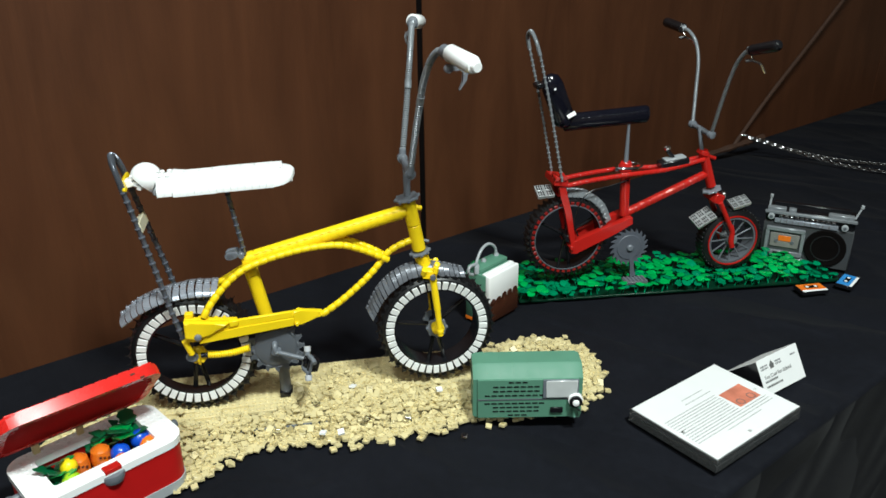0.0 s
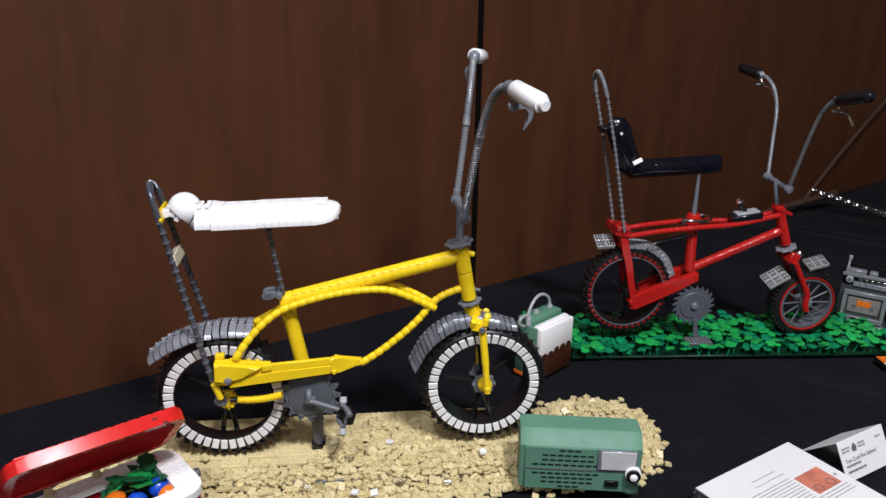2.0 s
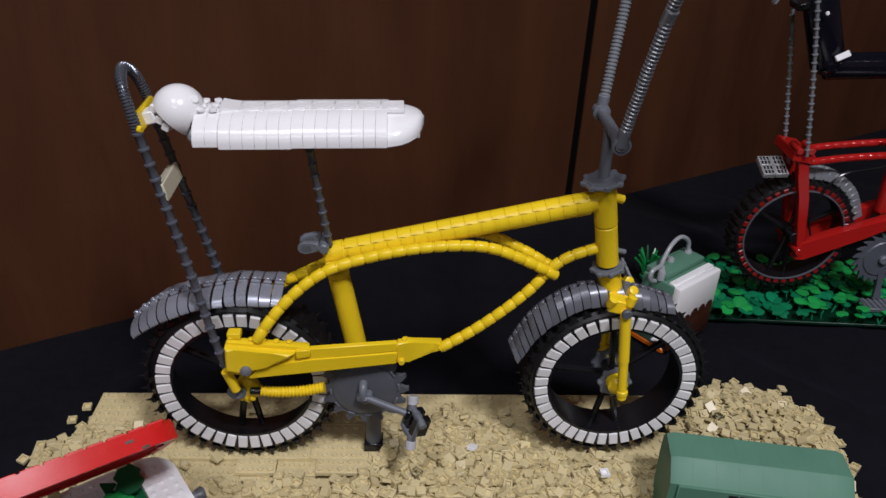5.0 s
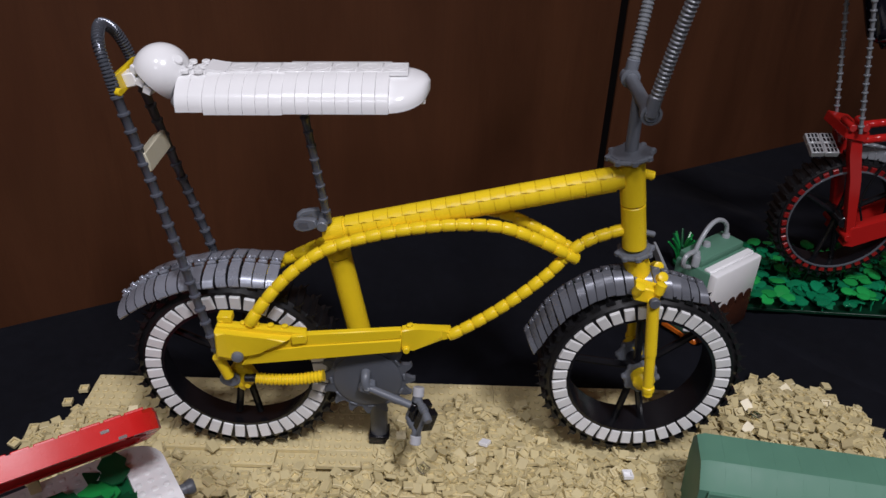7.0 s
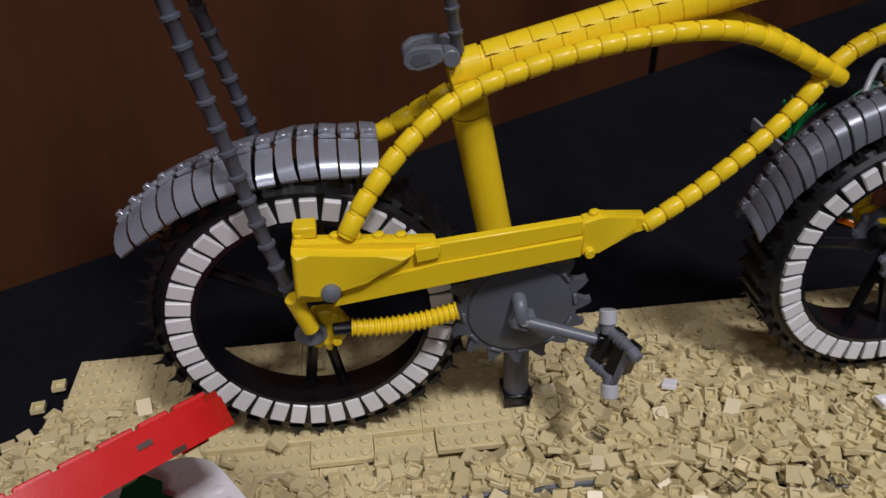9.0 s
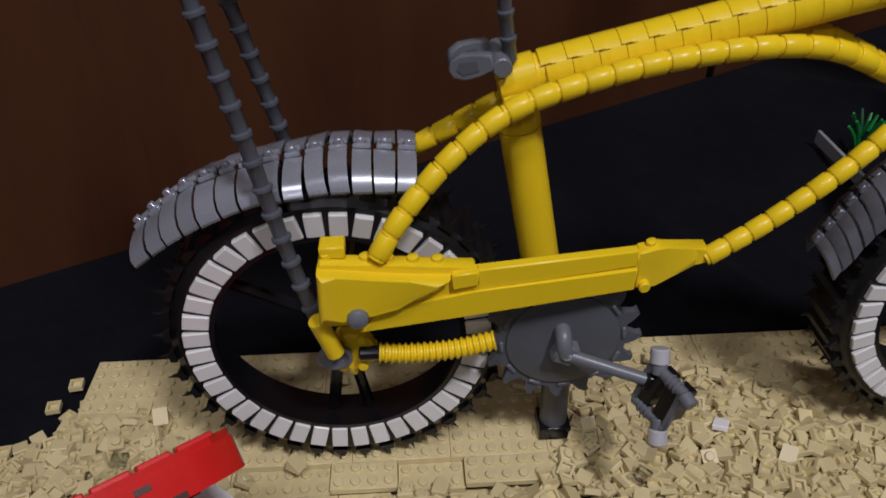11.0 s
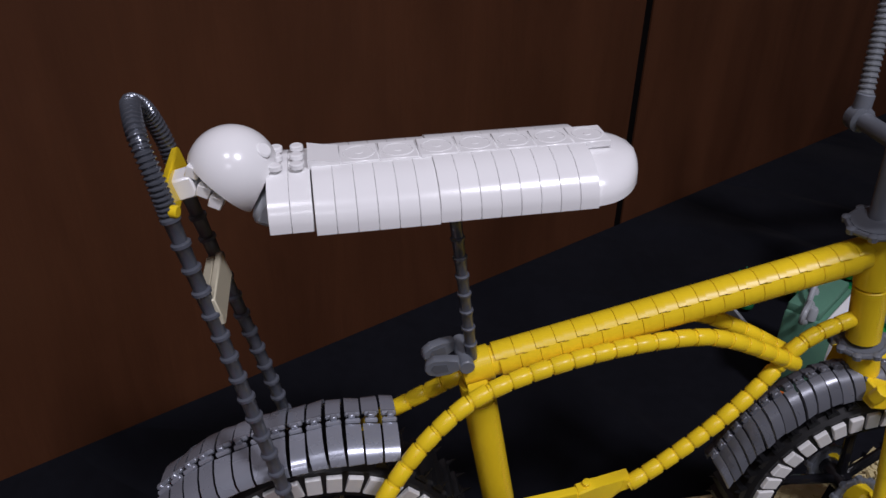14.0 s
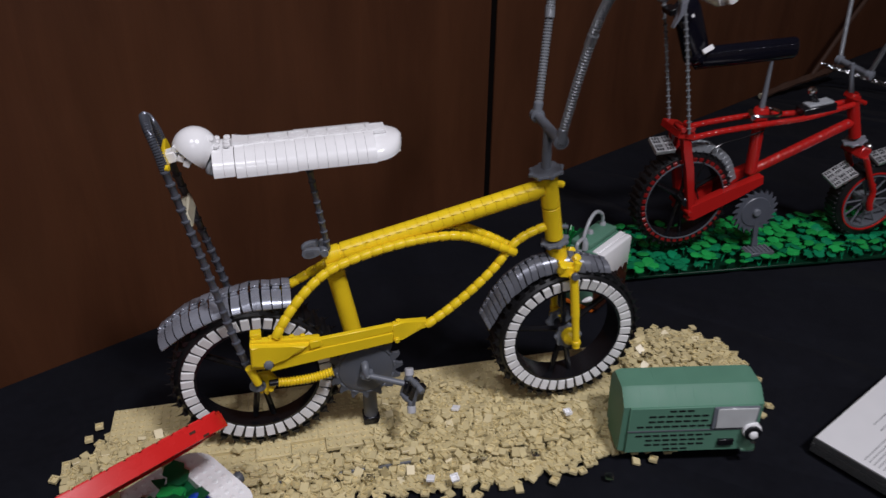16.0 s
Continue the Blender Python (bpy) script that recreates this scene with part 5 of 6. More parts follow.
    back = part("backrest", lathe([(-0.006, 0.008), (0.0, 0.0110), (0.056, 0.0110), (0.068, 0.0090), (0.0740, 0.003)], along((0.5160, RY, 1.0260), (0.4880, RY, 1.0940)) @ Matrix.Diagonal((1, 1.5, 1, 1)), 24), NAVY, seat, "glossy blue-black backrest")
    part("elbow", lathe([(-0.014, 0.004), (-0.009, 0.0085), (0, 0.0115), (0.009, 0.0085), (0.014, 0.004)], pose(0.5150, RY, 1.0250, 90, 0, 0), 20), NAVY, seat)
    part("white_tile", box((0.5215, RY - 0.0130, 1.0365), (0.0135, 0.0040, 0.0060), pose(0, 0, 0, -30, -28, 0), 0.0005), WHITE, seat, "white tile at the seat's corner")
    part("white_spot", lathe([(0, 0.002), (0.001, 0.0016)], along((0.4940, RY - 0.0155, 1.0760), (0.4940, RY - 0.03, 1.0760)), 10), WHITE, back)
    part("rest_bracket", box((0.4740, RY, 1.0800), (0.012, 0.020, 0.007), pose(0, 0, 0, 0, -20, 0), 0.001), BLACK, seat)
    part("seat_post", lathe([(0, 0.0037), (0.040, 0.0028), (0.068, 0.0018)], along((0.6183, RY, 0.954), (0.6178, RY, 1.0240)), 12), GREY, th)
    part("post_clamp", tube([(0.598, RY - 0.010, 0.9500), (0.612, RY - 0.0165, 0.9500), (0.632, RY - 0.016, 0.9500), (0.6425, RY - 0.005, 0.9500), (0.638, RY + 0.009, 0.9500), (0.622, RY + 0.013, 0.9500)], 0.0022, 0.003, 8), CHROME, th, "chrome clamp loop")
    part("clamp_pin", rod((0.597, RY - 0.018, 0.9500), (0.607, RY + 0.004, 0.9500), 0.0036), CHROME, th)
    # gear lever
    base = part("gear_console", box((0.6960, RY - 0.001, 0.9500), (0.046, 0.020, 0.011), pose(0, 0, 0, 0, -8, 0), 0.0015), BLACK, th)
    part("gear_plate", box((0.6970, RY - 0.001, 0.9570), (0.034, 0.016, 0.003), pose(0, 0, 0, 0, -8, 0), 0.0006), LIGHTGREY, base, "light grey gear plate")
    part("gear_stick", rod((0.6960, RY, 0.9570), (0.6860, RY, 0.9680), 0.0032), BLACK, base)
    part("gear_knob", lathe([(-0.005, 0.002), (-0.0035, 0.0046), (0, 0.0056), (0.0035, 0.0046), (0.005, 0.002)], pose(0.6845, RY, 0.9730, 0, -30, 0), 8), CHROME, base, "faceted clear knob")
    # chain wheel and pedal
    cw = (0.6250, RY - 0.024, 0.8230)
    disc = part("chain_wheel", saw_disc(cw, 0.0318, 20, 0.0062, -0.0015, 0.0015, 0.0, True), BARGREY, th, "dull grey toothed disc")
    part("disc_face", lathe([(0, 0.021), (0.0012, 0.020), (0.0014, 0.006)], along((cw[0], cw[1] - 0.0016, cw[2]), (cw[0], cw[1] - 0.02, cw[2])), 28), BARGREY, disc)
    part("disc_boss", lathe([(0, 0.0052), (0.004, 0.0052), (0.005, 0.004)], along((cw[0], cw[1] - 0.002, cw[2]), (cw[0], cw[1] - 0.02, cw[2])), 10), GREY, disc)
    bm = extrude_profile([(0.6220, 0.822), (0.6290, 0.822), (0.6340, 0.800), (0.6350, 0.788), (0.6395, 0.772), (0.6300, 0.772), (0.6290, 0.788), (0.6270, 0.800)], cw[1] - 0.0030, cw[1] + 0.0010)
    crank = part("crank", bm, BARGREY, th)
    part("pedal", box((0.6350, cw[1] - 0.010, 0.7680), (0.038, 0.020, 0.0050), pose(0, 0, 0, 0, 0, 0), 0.0008), DARKGREY, crank, "flat dark grey pedal")
    for k in range(6):
        part("pedal_rib", box((0.6350 - 0.0150 + 0.006 * k, cw[1] - 0.010, 0.7709), (0.0022, 0.019, 0.0014), pose(0, 0, 0, 0, 0, 0), 0), GREY, crank)
    # handlebar
    part("stem", rod((0.7435, RY, 0.962), (0.7350, RY + 0.004, 1.0040), 0.0032, 12), GREY, th)
    part("stem_bar", rod((0.7428, RY - 0.0200, 0.9960), (0.7383, RY + 0.0300, 1.0), 0.0040, 12), GREY, th)
    for a in ((0.7430, RY - 0.0210, 0.9960), (0.7385, RY + 0.0310, 1.0)):
        part("stem_ring", lathe([(-0.004, 0.004), (-0.003, 0.0062), (0.003, 0.0062), (0.004, 0.004)], along(a, Vector(a) + Vector((0.015, -0.05, 0))), 14), GREY, th)
    left = [(0.7385, RY + 0.0310, 1.0010), (0.7420, RY + 0.0400, 1.0500), (0.7440, RY + 0.0470, 1.0950), (0.7430, RY + 0.0600, 1.1220), (0.7420, RY + 0.0830, 1.1350), (0.7410, RY + 0.1000, 1.1370)]
    right = [(0.7430, RY - 0.0210, 1.0), (0.7405, RY - 0.0400, 1.0450), (0.7405, RY - 0.0570, 1.0900), (0.7410, RY - 0.0680, 1.1120), (0.7425, RY - 0.0820, 1.1280), (0.7445, RY - 0.0920, 1.1330)]
    for pts, out in ((left, (0.7330, RY + 0.1560, 1.1420)), (right, (0.7570, RY - 0.1480, 1.1490))):
        part("handlebar", hose(pts, 0.0030, 0.0026, 0.16), PEARL, th, "pearl grey ribbed handlebar")
        g = lathe([(0, 0.0050), (0.002, 0.0075), (0.045, 0.0078), (0.049, 0.0070), (0.052, 0.004)], along(pts[-1], out), 16)
        part("grip", g, BLACK, th, "black handlebar grip")
        p = Vector(pts[-1])
        part("brake_clamp", rod(p - Vector((0.004, 0, 0.001)), p + Vector((0.003, 0, 0.001)), 0.0058, 10), PEARL, th)
        part("brake_lever", tube([p + Vector((0, 0, -0.004)), p + Vector((0.003, -0.004, -0.013)), p + Vector((0.012, -0.008, -0.017)), p + Vector((0.020, -0.010, -0.030))], 0.0018, 0.003, 8), CHROME, th, "chrome brake lever")
        part("lever_knob", rod(p + Vector((-0.008, -0.002, -0.014)), p + Vector((0.004, -0.004, -0.012)), 0.0024, 8), CHROME, th)
    # brake cable
    part("cable", tube([(0.620, RY - 0.012, 0.930), (0.590, RY - 0.016, 0.924), (0.555, RY - 0.020, 0.918), (0.540, RY - 0.022, 0.900), (0.533, RY - 0.022, 0.870), (0.540, RY - 0.022, 0.848)], 0.0011, 0.005, 6), BLACK, th, "thin black cable")
    th.scale = (1.014, 1.014, 1.014)
    th.location = (0.6673, 0.250, 0.7486)


red_bicycle()
GREENM = pose(0.450, 0.2135, T, 0, 0, -3.2)      # front edge of the green base, x along it


# ---- things round the bicycles ----


def radio():
    m = pose(0.3065, -0.0860, T + 0.011, 0, 0, -9.5)
    W, D, H = 0.131, 0.049, 0.069
    th = thing("toy_radio", m.translation, "sand-green toy-brick portable radio with speaker slots and dial", "radio")
    prof = [(0.0, 0.003), (0.0, H - 0.0130), (0.0020, H - 0.0110), (0.0120, H - 0.0018), (0.0150, H), (D - 0.008, H - 0.0005), (D - 0.001, H - 0.009), (D, H * 0.60), (D - 0.006, 0.003), (D - 0.010, 0.0), (0.004, 0.0)]
    k = 8
    for i in range(k):
        x0, x1 = W * i / k, W * (i + 1) / k
        verts, faces = [], []
        n = len(prof)
        for x, s in ((x0 + (0.0005 if i == 0 else 0.00002), 0.955 if i == 0 else 1.0), (x0 + (0.0055 if i == 0 else 0.00005), 1.0), (x1 - (0.0055 if i == k - 1 else 0.00005), 1.0), (x1 - (0.0005 if i == k - 1 else 0.00002), 0.955 if i == k - 1 else 1.0)):
            verts += [m @ Vector((x, D / 2 + (y - D / 2) * s, H * 0.45 + (z - H * 0.45) * s)) for y, z in prof]
        for j in range(3):
            faces += [(j * n + a, j * n + (a + 1) % n, (j + 1) * n + (a + 1) % n, (j + 1) * n + a) for a in range(n)]
        faces += [tuple(range(n))[::-1], tuple(range(3 * n, 4 * n))]
        part("case_section", add_raw(bmesh.new(), verts, faces), SANDGREEN, th, round_angle=24)
    front = part("front_panel", add_box(bmesh.new(), m @ Vector((W / 2, -0.0008, 0.0295)), (W - 0.012, 0.0030, 0.0530), m, 0.0006), SANDGREEN, th)
    part("seam", add_box(bmesh.new(), m @ Vector((W / 2, -0.0024, 0.0290)), (W - 0.012, 0.0012, 0.0012), m, 0), DARKGREY, front)
    for row, (x0, x1) in enumerate(((0.042, 0.066), (0.024, 0.081), (0.024, 0.081), (0.014, 0.090), (0.014, 0.090), (0.024, 0.081), (0.024, 0.081), (0.042, 0.066))):
        z = (0.0525, 0.0465, 0.0405, 0.0345, 0.0235, 0.0180, 0.0125, 0.0070)[row]
        x = x0
        while x < x1 - 0.004:
            part("speaker_slot", add_box(bmesh.new(), m @ Vector((x + 0.0033, -0.0022, z)), (0.0062, 0.0014, 0.0014), m, 0), BLACK, front)
            x += 0.0081
    dial = part("dial_frame", add_box(bmesh.new(), m @ Vector((0.1040, -0.0030, 0.0435)), (0.0420, 0.0024, 0.0250), m, 0.0005), GREY, front)
    part("dial_window", add_box(bmesh.new(), m @ Vector((0.1050, -0.0036, 0.0435)), (0.0370, 0.0026, 0.0230), m, 0.0006), DIALGLASS, dial, "pale smoky dial window")
    part("switch", add_box(bmesh.new(), m @ Vector((0.1000, -0.0035, 0.0140)), (0.0150, 0.0030, 0.0070), m, 0.0005), BLACK, front, "black slide switch")
    knob = part("knob", lathe([(0, 0.0088), (0.004, 0.0088), (0.0045, 0.008)], m @ pose(0.1215, -0.0025, 0.0290, 90, 0, 0), 20), WHITE, front, "white and black tuning knob")
    part("knob_ring", lathe([(0.0045, 0.0076), (0.007, 0.0076), (0.0075, 0.0068)], m @ pose(0.1215, -0.0025, 0.0280, 90, 0, 0), 20), BLACK, knob)
    part("knob_cap", lathe([(0.0070, 0.0044), (0.0090, 0.0038), (0.0100, 0.001)], m @ pose(0.1215, -0.0025, 0.0275, 90, 0, 0), 14), WHITE, knob)
    part("clear_foot", add_box(bmesh.new(), m @ Vector((0.1215, -0.0050, 0.0100)), (0.0130, 0.0060, 0.0110), m, 0.001), CLEAR, front, "clear plastic piece under the knob")


def flask_case():
    m = pose(0.3800, 0.1520, T, 0, 0, 37)
    W, D, H = 0.071, 0.040, 0.082
    th = thing("toy_lunch_case", m.translation, "sand-green, white and brown toy-brick case with grey handle", "lunch case")
    part("body", add_box(bmesh.new(), m @ Vector((W / 2, D / 2, H / 2 + 0.002)), (W, D, H - 0.006), m, 0.002, 2), SANDGREEN, th)
    part("base_edge", add_box(bmesh.new(), m @ Vector((W / 2, D / 2, 0.003)), (W + 0.001, D + 0.001, 0.006), m, 0.001), ORANGE, th, "orange-brown bottom edge")
    part("white_face", add_box(bmesh.new(), m @ Vector((W / 2, -0.0015, 0.060)), (W, 0.010, 0.044), m, 0.003, 2), WHITE, th, "smooth white upper face")
    part("white_lip", add_box(bmesh.new(), m @ Vector((W / 2, 0.006, 0.0805)), (W - 0.004, 0.008, 0.005), m, 0.001), WHITE, th)
    part("brown_face", add_box(bmesh.new(), m @ Vector((W / 2, -0.0015, 0.0220)), (W, 0.0104, 0.034), m, 0.003, 2), BROWN, th, "dark brown lower face")
    for k in range(5):
        part("brown_tip", lathe([(0, 0.006), (0.0104, 0.006)], m @ pose(0.009 + 0.013 * k, 0.0037, 0.0385 + 0.003 * (k > 1), 90, 0, 0), 12), BROWN, th)
    part("lid", add_box(bmesh.new(), m @ Vector((W / 2, D / 2 + 0.007, H + 0.0015)), (W - 0.006, D - 0.014, 0.009), m, 0.002, 2), SANDGREEN, th)
    part("handle", tube([m @ Vector(v) for v in ((0.008, 0.025, H), (0.008, 0.026, H + 0.012), (0.022, 0.028, H + 0.028), (0.040, 0.030, H + 0.031), (0.056, 0.030, H + 0.021), (0.060, 0.030, H + 0.004))], 0.0023, 0.004, 10), LIGHTGREY, th, "light grey bent tube handle")
    for x, y in ((0.008, 0.025), (0.060, 0.030), (0.030, 0.030), (0.002, 0.020)):
        part("handle_clip", lathe([(-0.003, 0.004), (0.006, 0.004), (0.008, 0.003)], m @ Matrix.Translation((x, y, H + 0.002)), 10), LIGHTGREY, th)
    part("hook", tube([m @ Vector(v) for v in ((-0.004, 0.022, H - 0.002), (-0.014, 0.022, H + 0.004), (-0.012, 0.022, H + 0.013), (0.004, 0.024, H + 0.012))], 0.0024, 0.003, 8), LIGHTGREY, th)
    part("side_cone", lathe([(0, 0.0012), (0.004, 0.003), (0.010, 0.0035), (0.013, 0.002)], along(m @ Vector((-0.008, 0.010, 0.016)), m @ Vector((0.010, -0.008, 0.026))), 12), WHITE, th, "white cone at the case's side")


def rounded(w, d, r, n=6):
    pts = []
    for cx, cy, a0 in ((w / 2 - r, d / 2 - r, 0), (-w / 2 + r, d / 2 - r, 90), (-w / 2 + r, -d / 2 + r, 180), (w / 2 - r, -d / 2 + r, 270)):
        for k in range(n + 1):
            a = radians(a0 + 90 * k / n)
            pts.append((cx + r * math.cos(a), cy + r * math.sin(a)))
    return pts


def ring_solid(outer, inner, z0, z1, m):
    n = len(outer)
    verts = [m @ Vector((x, y, z)) for z in (z0, z1) for x, y in outer] + [m @ Vector((x, y, z)) for z in (z0, z1) for x, y in inner]
    faces = []
    for i in range(n):
        j = (i + 1) % n
        faces += [(i, j, n + j, n + i), (2 * n + j, 2 * n + i, 3 * n + i, 3 * n + j), (n + i, n + j, 3 * n + j, 3 * n + i), (j, i, 2 * n + i, 2 * n + j)]
    return add_raw(bmesh.new(), verts, faces)


def solid(outline, z0, z1, m):
    n = len(outline)
    verts = [m @ Vector((x, y, z)) for z in (z0, z1) for x, y in outline]
    return add_raw(bmesh.new(), verts, [tuple(reversed(range(n))), tuple(range(n, 2 * n))] + [(i, (i + 1) % n, n + (i + 1) % n, n + i) for i in range(n)])


BOXM = pose(-0.1031, -0.1304, T, 0, 0, 35)


def cool_box():
    m = BOXM
    W, D, H = 0.153, 0.088, 0.063
    th = thing("toy_cool_box", m.translation, "red toy-brick picnic box with white rim, lid open", "picnic box")
    part("wall", ring_solid(rounded(W, D, 0.020), rounded(W - 0.026, D - 0.026, 0.010), 0.012, H - 0.008, m), DARKRED, th, round_angle=30)
    part("plinth", solid(rounded(W + 0.002, D + 0.002, 0.021), 0.0, 0.012, m), LIGHTGREY, th, "light grey bottom edge", 30)
    rim = part("rim", ring_solid(rounded(W + 0.003, D + 0.003, 0.021), rounded(W - 0.048, D - 0.034, 0.004), H - 0.008, H, m), WHITE, th, "smooth white rim", 30)
    stud = mesh_of(lathe([(0, 0.0022), (0.0004, 0.0022), (0.0006, 0.0018)], Matrix.Identity(4), 8), "stud", WHITE, 30)
    for k in range(19):
        for j in range(11):
            x, y = -0.072 + 0.008 * k, -0.040 + 0.008 * j
            if (abs(x) > W / 2 - 0.024 or y > D / 2 - 0.016) and y > -0.026 and abs(x) + max(0, y - 0.024) * 0.8 < 0.0745:
                piece("stud", stud, rim, m @ Matrix.Translation((x, y, H)))
    part("floor", solid(rounded(W - 0.027, D - 0.027, 0.010), 0.013, 0.020, m), DARKGREY, th)
    for x in (-1, 1):
        part("handle_pin", rod(m @ Vector((x * (W / 2 - 0.002), 0.004, H - 0.016)), m @ Vector((x * (W / 2 + 0.010), 0.004, H - 0.016)), 0.0040), GREY, th, "grey handle pin")
        part("handle_pin_head", lathe([(0, 0.0046), (0.004, 0.0056), (0.006, 0.0048)], along(m @ Vector((x * (W / 2 + 0.007), 0.004, H - 0.016)), m @ Vector((x * (W / 2 + 0.02), 0.004, H - 0.016))), 10), DARKGREY, th)
    latch = part("latch", lathe([(-0.006, 0.0105), (0.0, 0.0125), (0.004, 0.0118)], m @ Matrix.Translation((-0.002, -D / 2 + 0.004, H - 0.008)), 18), GREY, th, "grey round latch")
    part("latch_tab", add_box(bmesh.new(), m @ Vector((-0.002, -D / 2 + 0.003, H + 0.0002)), (0.017, 0.010, 0.005), m, 0.0006), RED, latch, "red latch tab")
    # the open lid, leaning over the back edge
    hinge = m @ pose(-0.008, D / 2 - 0.007, H + 0.0105, -46, 2, 0)
    DL = D + 0.004
    lm = hinge @ pose(0, -DL / 2, 0, 0, 0, 0)
    lid = part("lid", ring_solid(rounded(W + 0.006, DL + 0.004, 0.018, 3), rounded(W - 0.012, DL - 0.014, 0.012, 3), 0.0, 0.0105, lm), BRIGHTRED, th, "red lid, tilted open", 30)
    part("lid_top", solid(rounded(W + 0.005, DL + 0.003, 0.018, 3), 0.0103, 0.0128, lm), BRIGHTRED, lid, "", 30)
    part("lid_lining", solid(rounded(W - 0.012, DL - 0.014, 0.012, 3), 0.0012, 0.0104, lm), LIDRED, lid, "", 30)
    for k in range(12):
        part("edge_tile", add_box(bmesh.new(), lm @ Vector((-0.066 + 0.012 * k, -DL / 2 + 0.0045, 0.0133)), (0.0096 + 0.0012 * (k % 2), 0.0072, 0.0018), lm, 0.0004), BRIGHTRED, lid)
    for x, y in ((0.060, 0.0), (0.066, 0.010), (0.069, 0.022), (-0.060, 0.0), (-0.067, 0.012)):
        part("notch", add_box(bmesh.new(), lm @ Vector((x, -DL / 2 + 0.004 + y * 0.9, 0.0)), (0.0044, 0.0026, 0.0016), lm, 0), DARKRED, lid)
    for x, z in ((0.048, 0.0075), (0.056, 0.0012)):
        part("notch", add_box(bmesh.new(), lm @ Vector((x, -DL / 2 - 0.0018, z)), (0.0046, 0.0012, 0.0018), lm, 0), BROWN, lid)
    for x in (-0.045, 0.0, 0.045):
        part("hinge_plate", add_box(bmesh.new(), m @ Vector((x, D / 2 - 0.005, H + 0.0050)), (0.007, 0.005, 0.0102), m, 0.0005), TAN, th, "tan hinge plate")
    # contents, each lying in the box
    floor = T + 0.020

    def lay(name, bm, mat, label, cat, loc):
        t2 = thing(name, m @ Vector(loc), label, cat, "food in the picnic box")
        part("flesh", bm, mat, t2)
        return t2

    ball = lambda c, r, k=1.0: lathe([(-r * k, 0.0005), (-r * 0.85 * k, r * 0.53), (-r * 0.45 * k, r * 0.89), (0, r), (r * 0.45 * k, r * 0.89), (r * 0.85 * k, r * 0.53), (r * k, 0.0005)], m @ Matrix.Translation(c), 14)
    for c, r, mat, lab in (((0.044, -0.004, 0.046), 0.0095, BLUE, "round blue plastic fruit in the box"), ((0.020, -0.010, 0.044), 0.0095, BLUE, "round blue plastic fruit in the box"),
                           ((0.048, -0.014, 0.042), 0.0085, ORANGE, "orange plastic fruit beside blue ones"), ((0.016, -0.022, 0.042), 0.0080, ORANGE, "orange plastic fruit beside blue ones"),
                           ((-0.030, -0.004, 0.052), 0.0080, YELLOW, "yellow plastic fruit beside green leaves"), ((-0.034, -0.020, 0.044), 0.0095, LIME, "yellow-green plastic fruit in the box")):
        c = (c[0], c[1], c[2] + 0.009)
        t2 = lay("fruit", ball((c[0], c[1], c[2]), r * 1.1), mat, lab, "fruit", (c[0], c[1], 0.02))
        part("stalk", rod(m @ Vector((c[0], c[1], 0.0202)), m @ Vector((c[0], c[1], c[2])), 0.004, 8), mat, t2)
    for x, y in ((-0.018, 0.004), (0.004, 0.002)):
        bm = lathe([(0.020, 0.006), (0.024, 0.0085), (0.051, 0.0110), (0.060, 0.0095), (0.065, 0.003)], m @ Matrix.Translation((x, y, 0)), 12)
        t2 = lay("carrot", bm, ORANGE, "stout orange plastic carrot with dark notches", "carrot", (x, y, 0.02))
        for k in range(3):
            part("notch", add_box(bmesh.new(), m @ Vector((x - 0.004 + 0.004 * k, y - 0.0105, 0.057 - 0.002 * k)), (0.0025, 0.002, 0.001), m, 0), BROWN, t2)
    bm = lathe([(0.020, 0.006), (0.034, 0.007), (0.040, 0.0110), (0.046, 0.0095), (0.050, 0.003)], m @ pose(-0.010, -0.018, 0.0, 0, 0, 0) @ Matrix.Diagonal((2.0, 0.8, 1, 1)), 14)
    lay("aubergine", bm, BLUE, "long blue plastic fruit lying in front", "fruit", (-0.014, -0.026, 0.02))
    bm = lathe([(0.020, 0.006), (0.034, 0.0105), (0.046, 0.0085), (0.052, 0.003)], m @ Matrix.Translation((-0.030, 0.016, 0)), 12)
    lay("bottle", bm, LIGHTGREY, "pale grey plastic bottle among leaves", "bottle", (-0.030, 0.016, 0.02))
    rng = random.Random(2)
    for k, (x, y, s) in enumerate(((0.036, 0.012, 1.6), (0.022, 0.012, 1.1), (0.045, 0.017, 1.3), (-0.040, 0.008, 1.2), (-0.043, -0.004, 1.0), (-0.040, -0.012, 0.8), (0.002, 0.018, 0.9))):
        t2 = thing("leaf_bunch", m @ Vector((x, y, 0.02)), "bunch of dark green toy leaves in the box", "leaves", "food in the picnic box")
        for q in range(5):
            a = rng.uniform(0, 6.28)
            c = Vector((x, y, 0.044 + 0.005 * q))
            d = Vector((math.cos(a), math.sin(a), 0.35 + 0.3 * rng.random())).normalized()
            sd = d.cross(Vector((0, 0, 1))).normalized()
            L = 0.021 * s
            o = []
            for f, w in ((0, 0.12), (0.25, 0.36), (0.4, 0.26), (0.55, 0.34), (0.75, 0.18), (1.0, 0.02)):
                o.append((f, w))
            vs = [c + d * (f * L) + sd * (w * L) for f, w in o] + [c + d * (f * L) - sd * (w * L) for f, w in reversed(o)]
            vs2 = [v - Vector((0, 0, 0.0014)) for v in vs]
            n = len(vs)
            bm = add_raw(bmesh.new(), [m @ v for v in vs + vs2], [tuple(range(n)), tuple(reversed(range(n, 2 * n)))] + [(i, (i + 1) % n, n + (i + 1) % n, n + i) for i in range(n)])
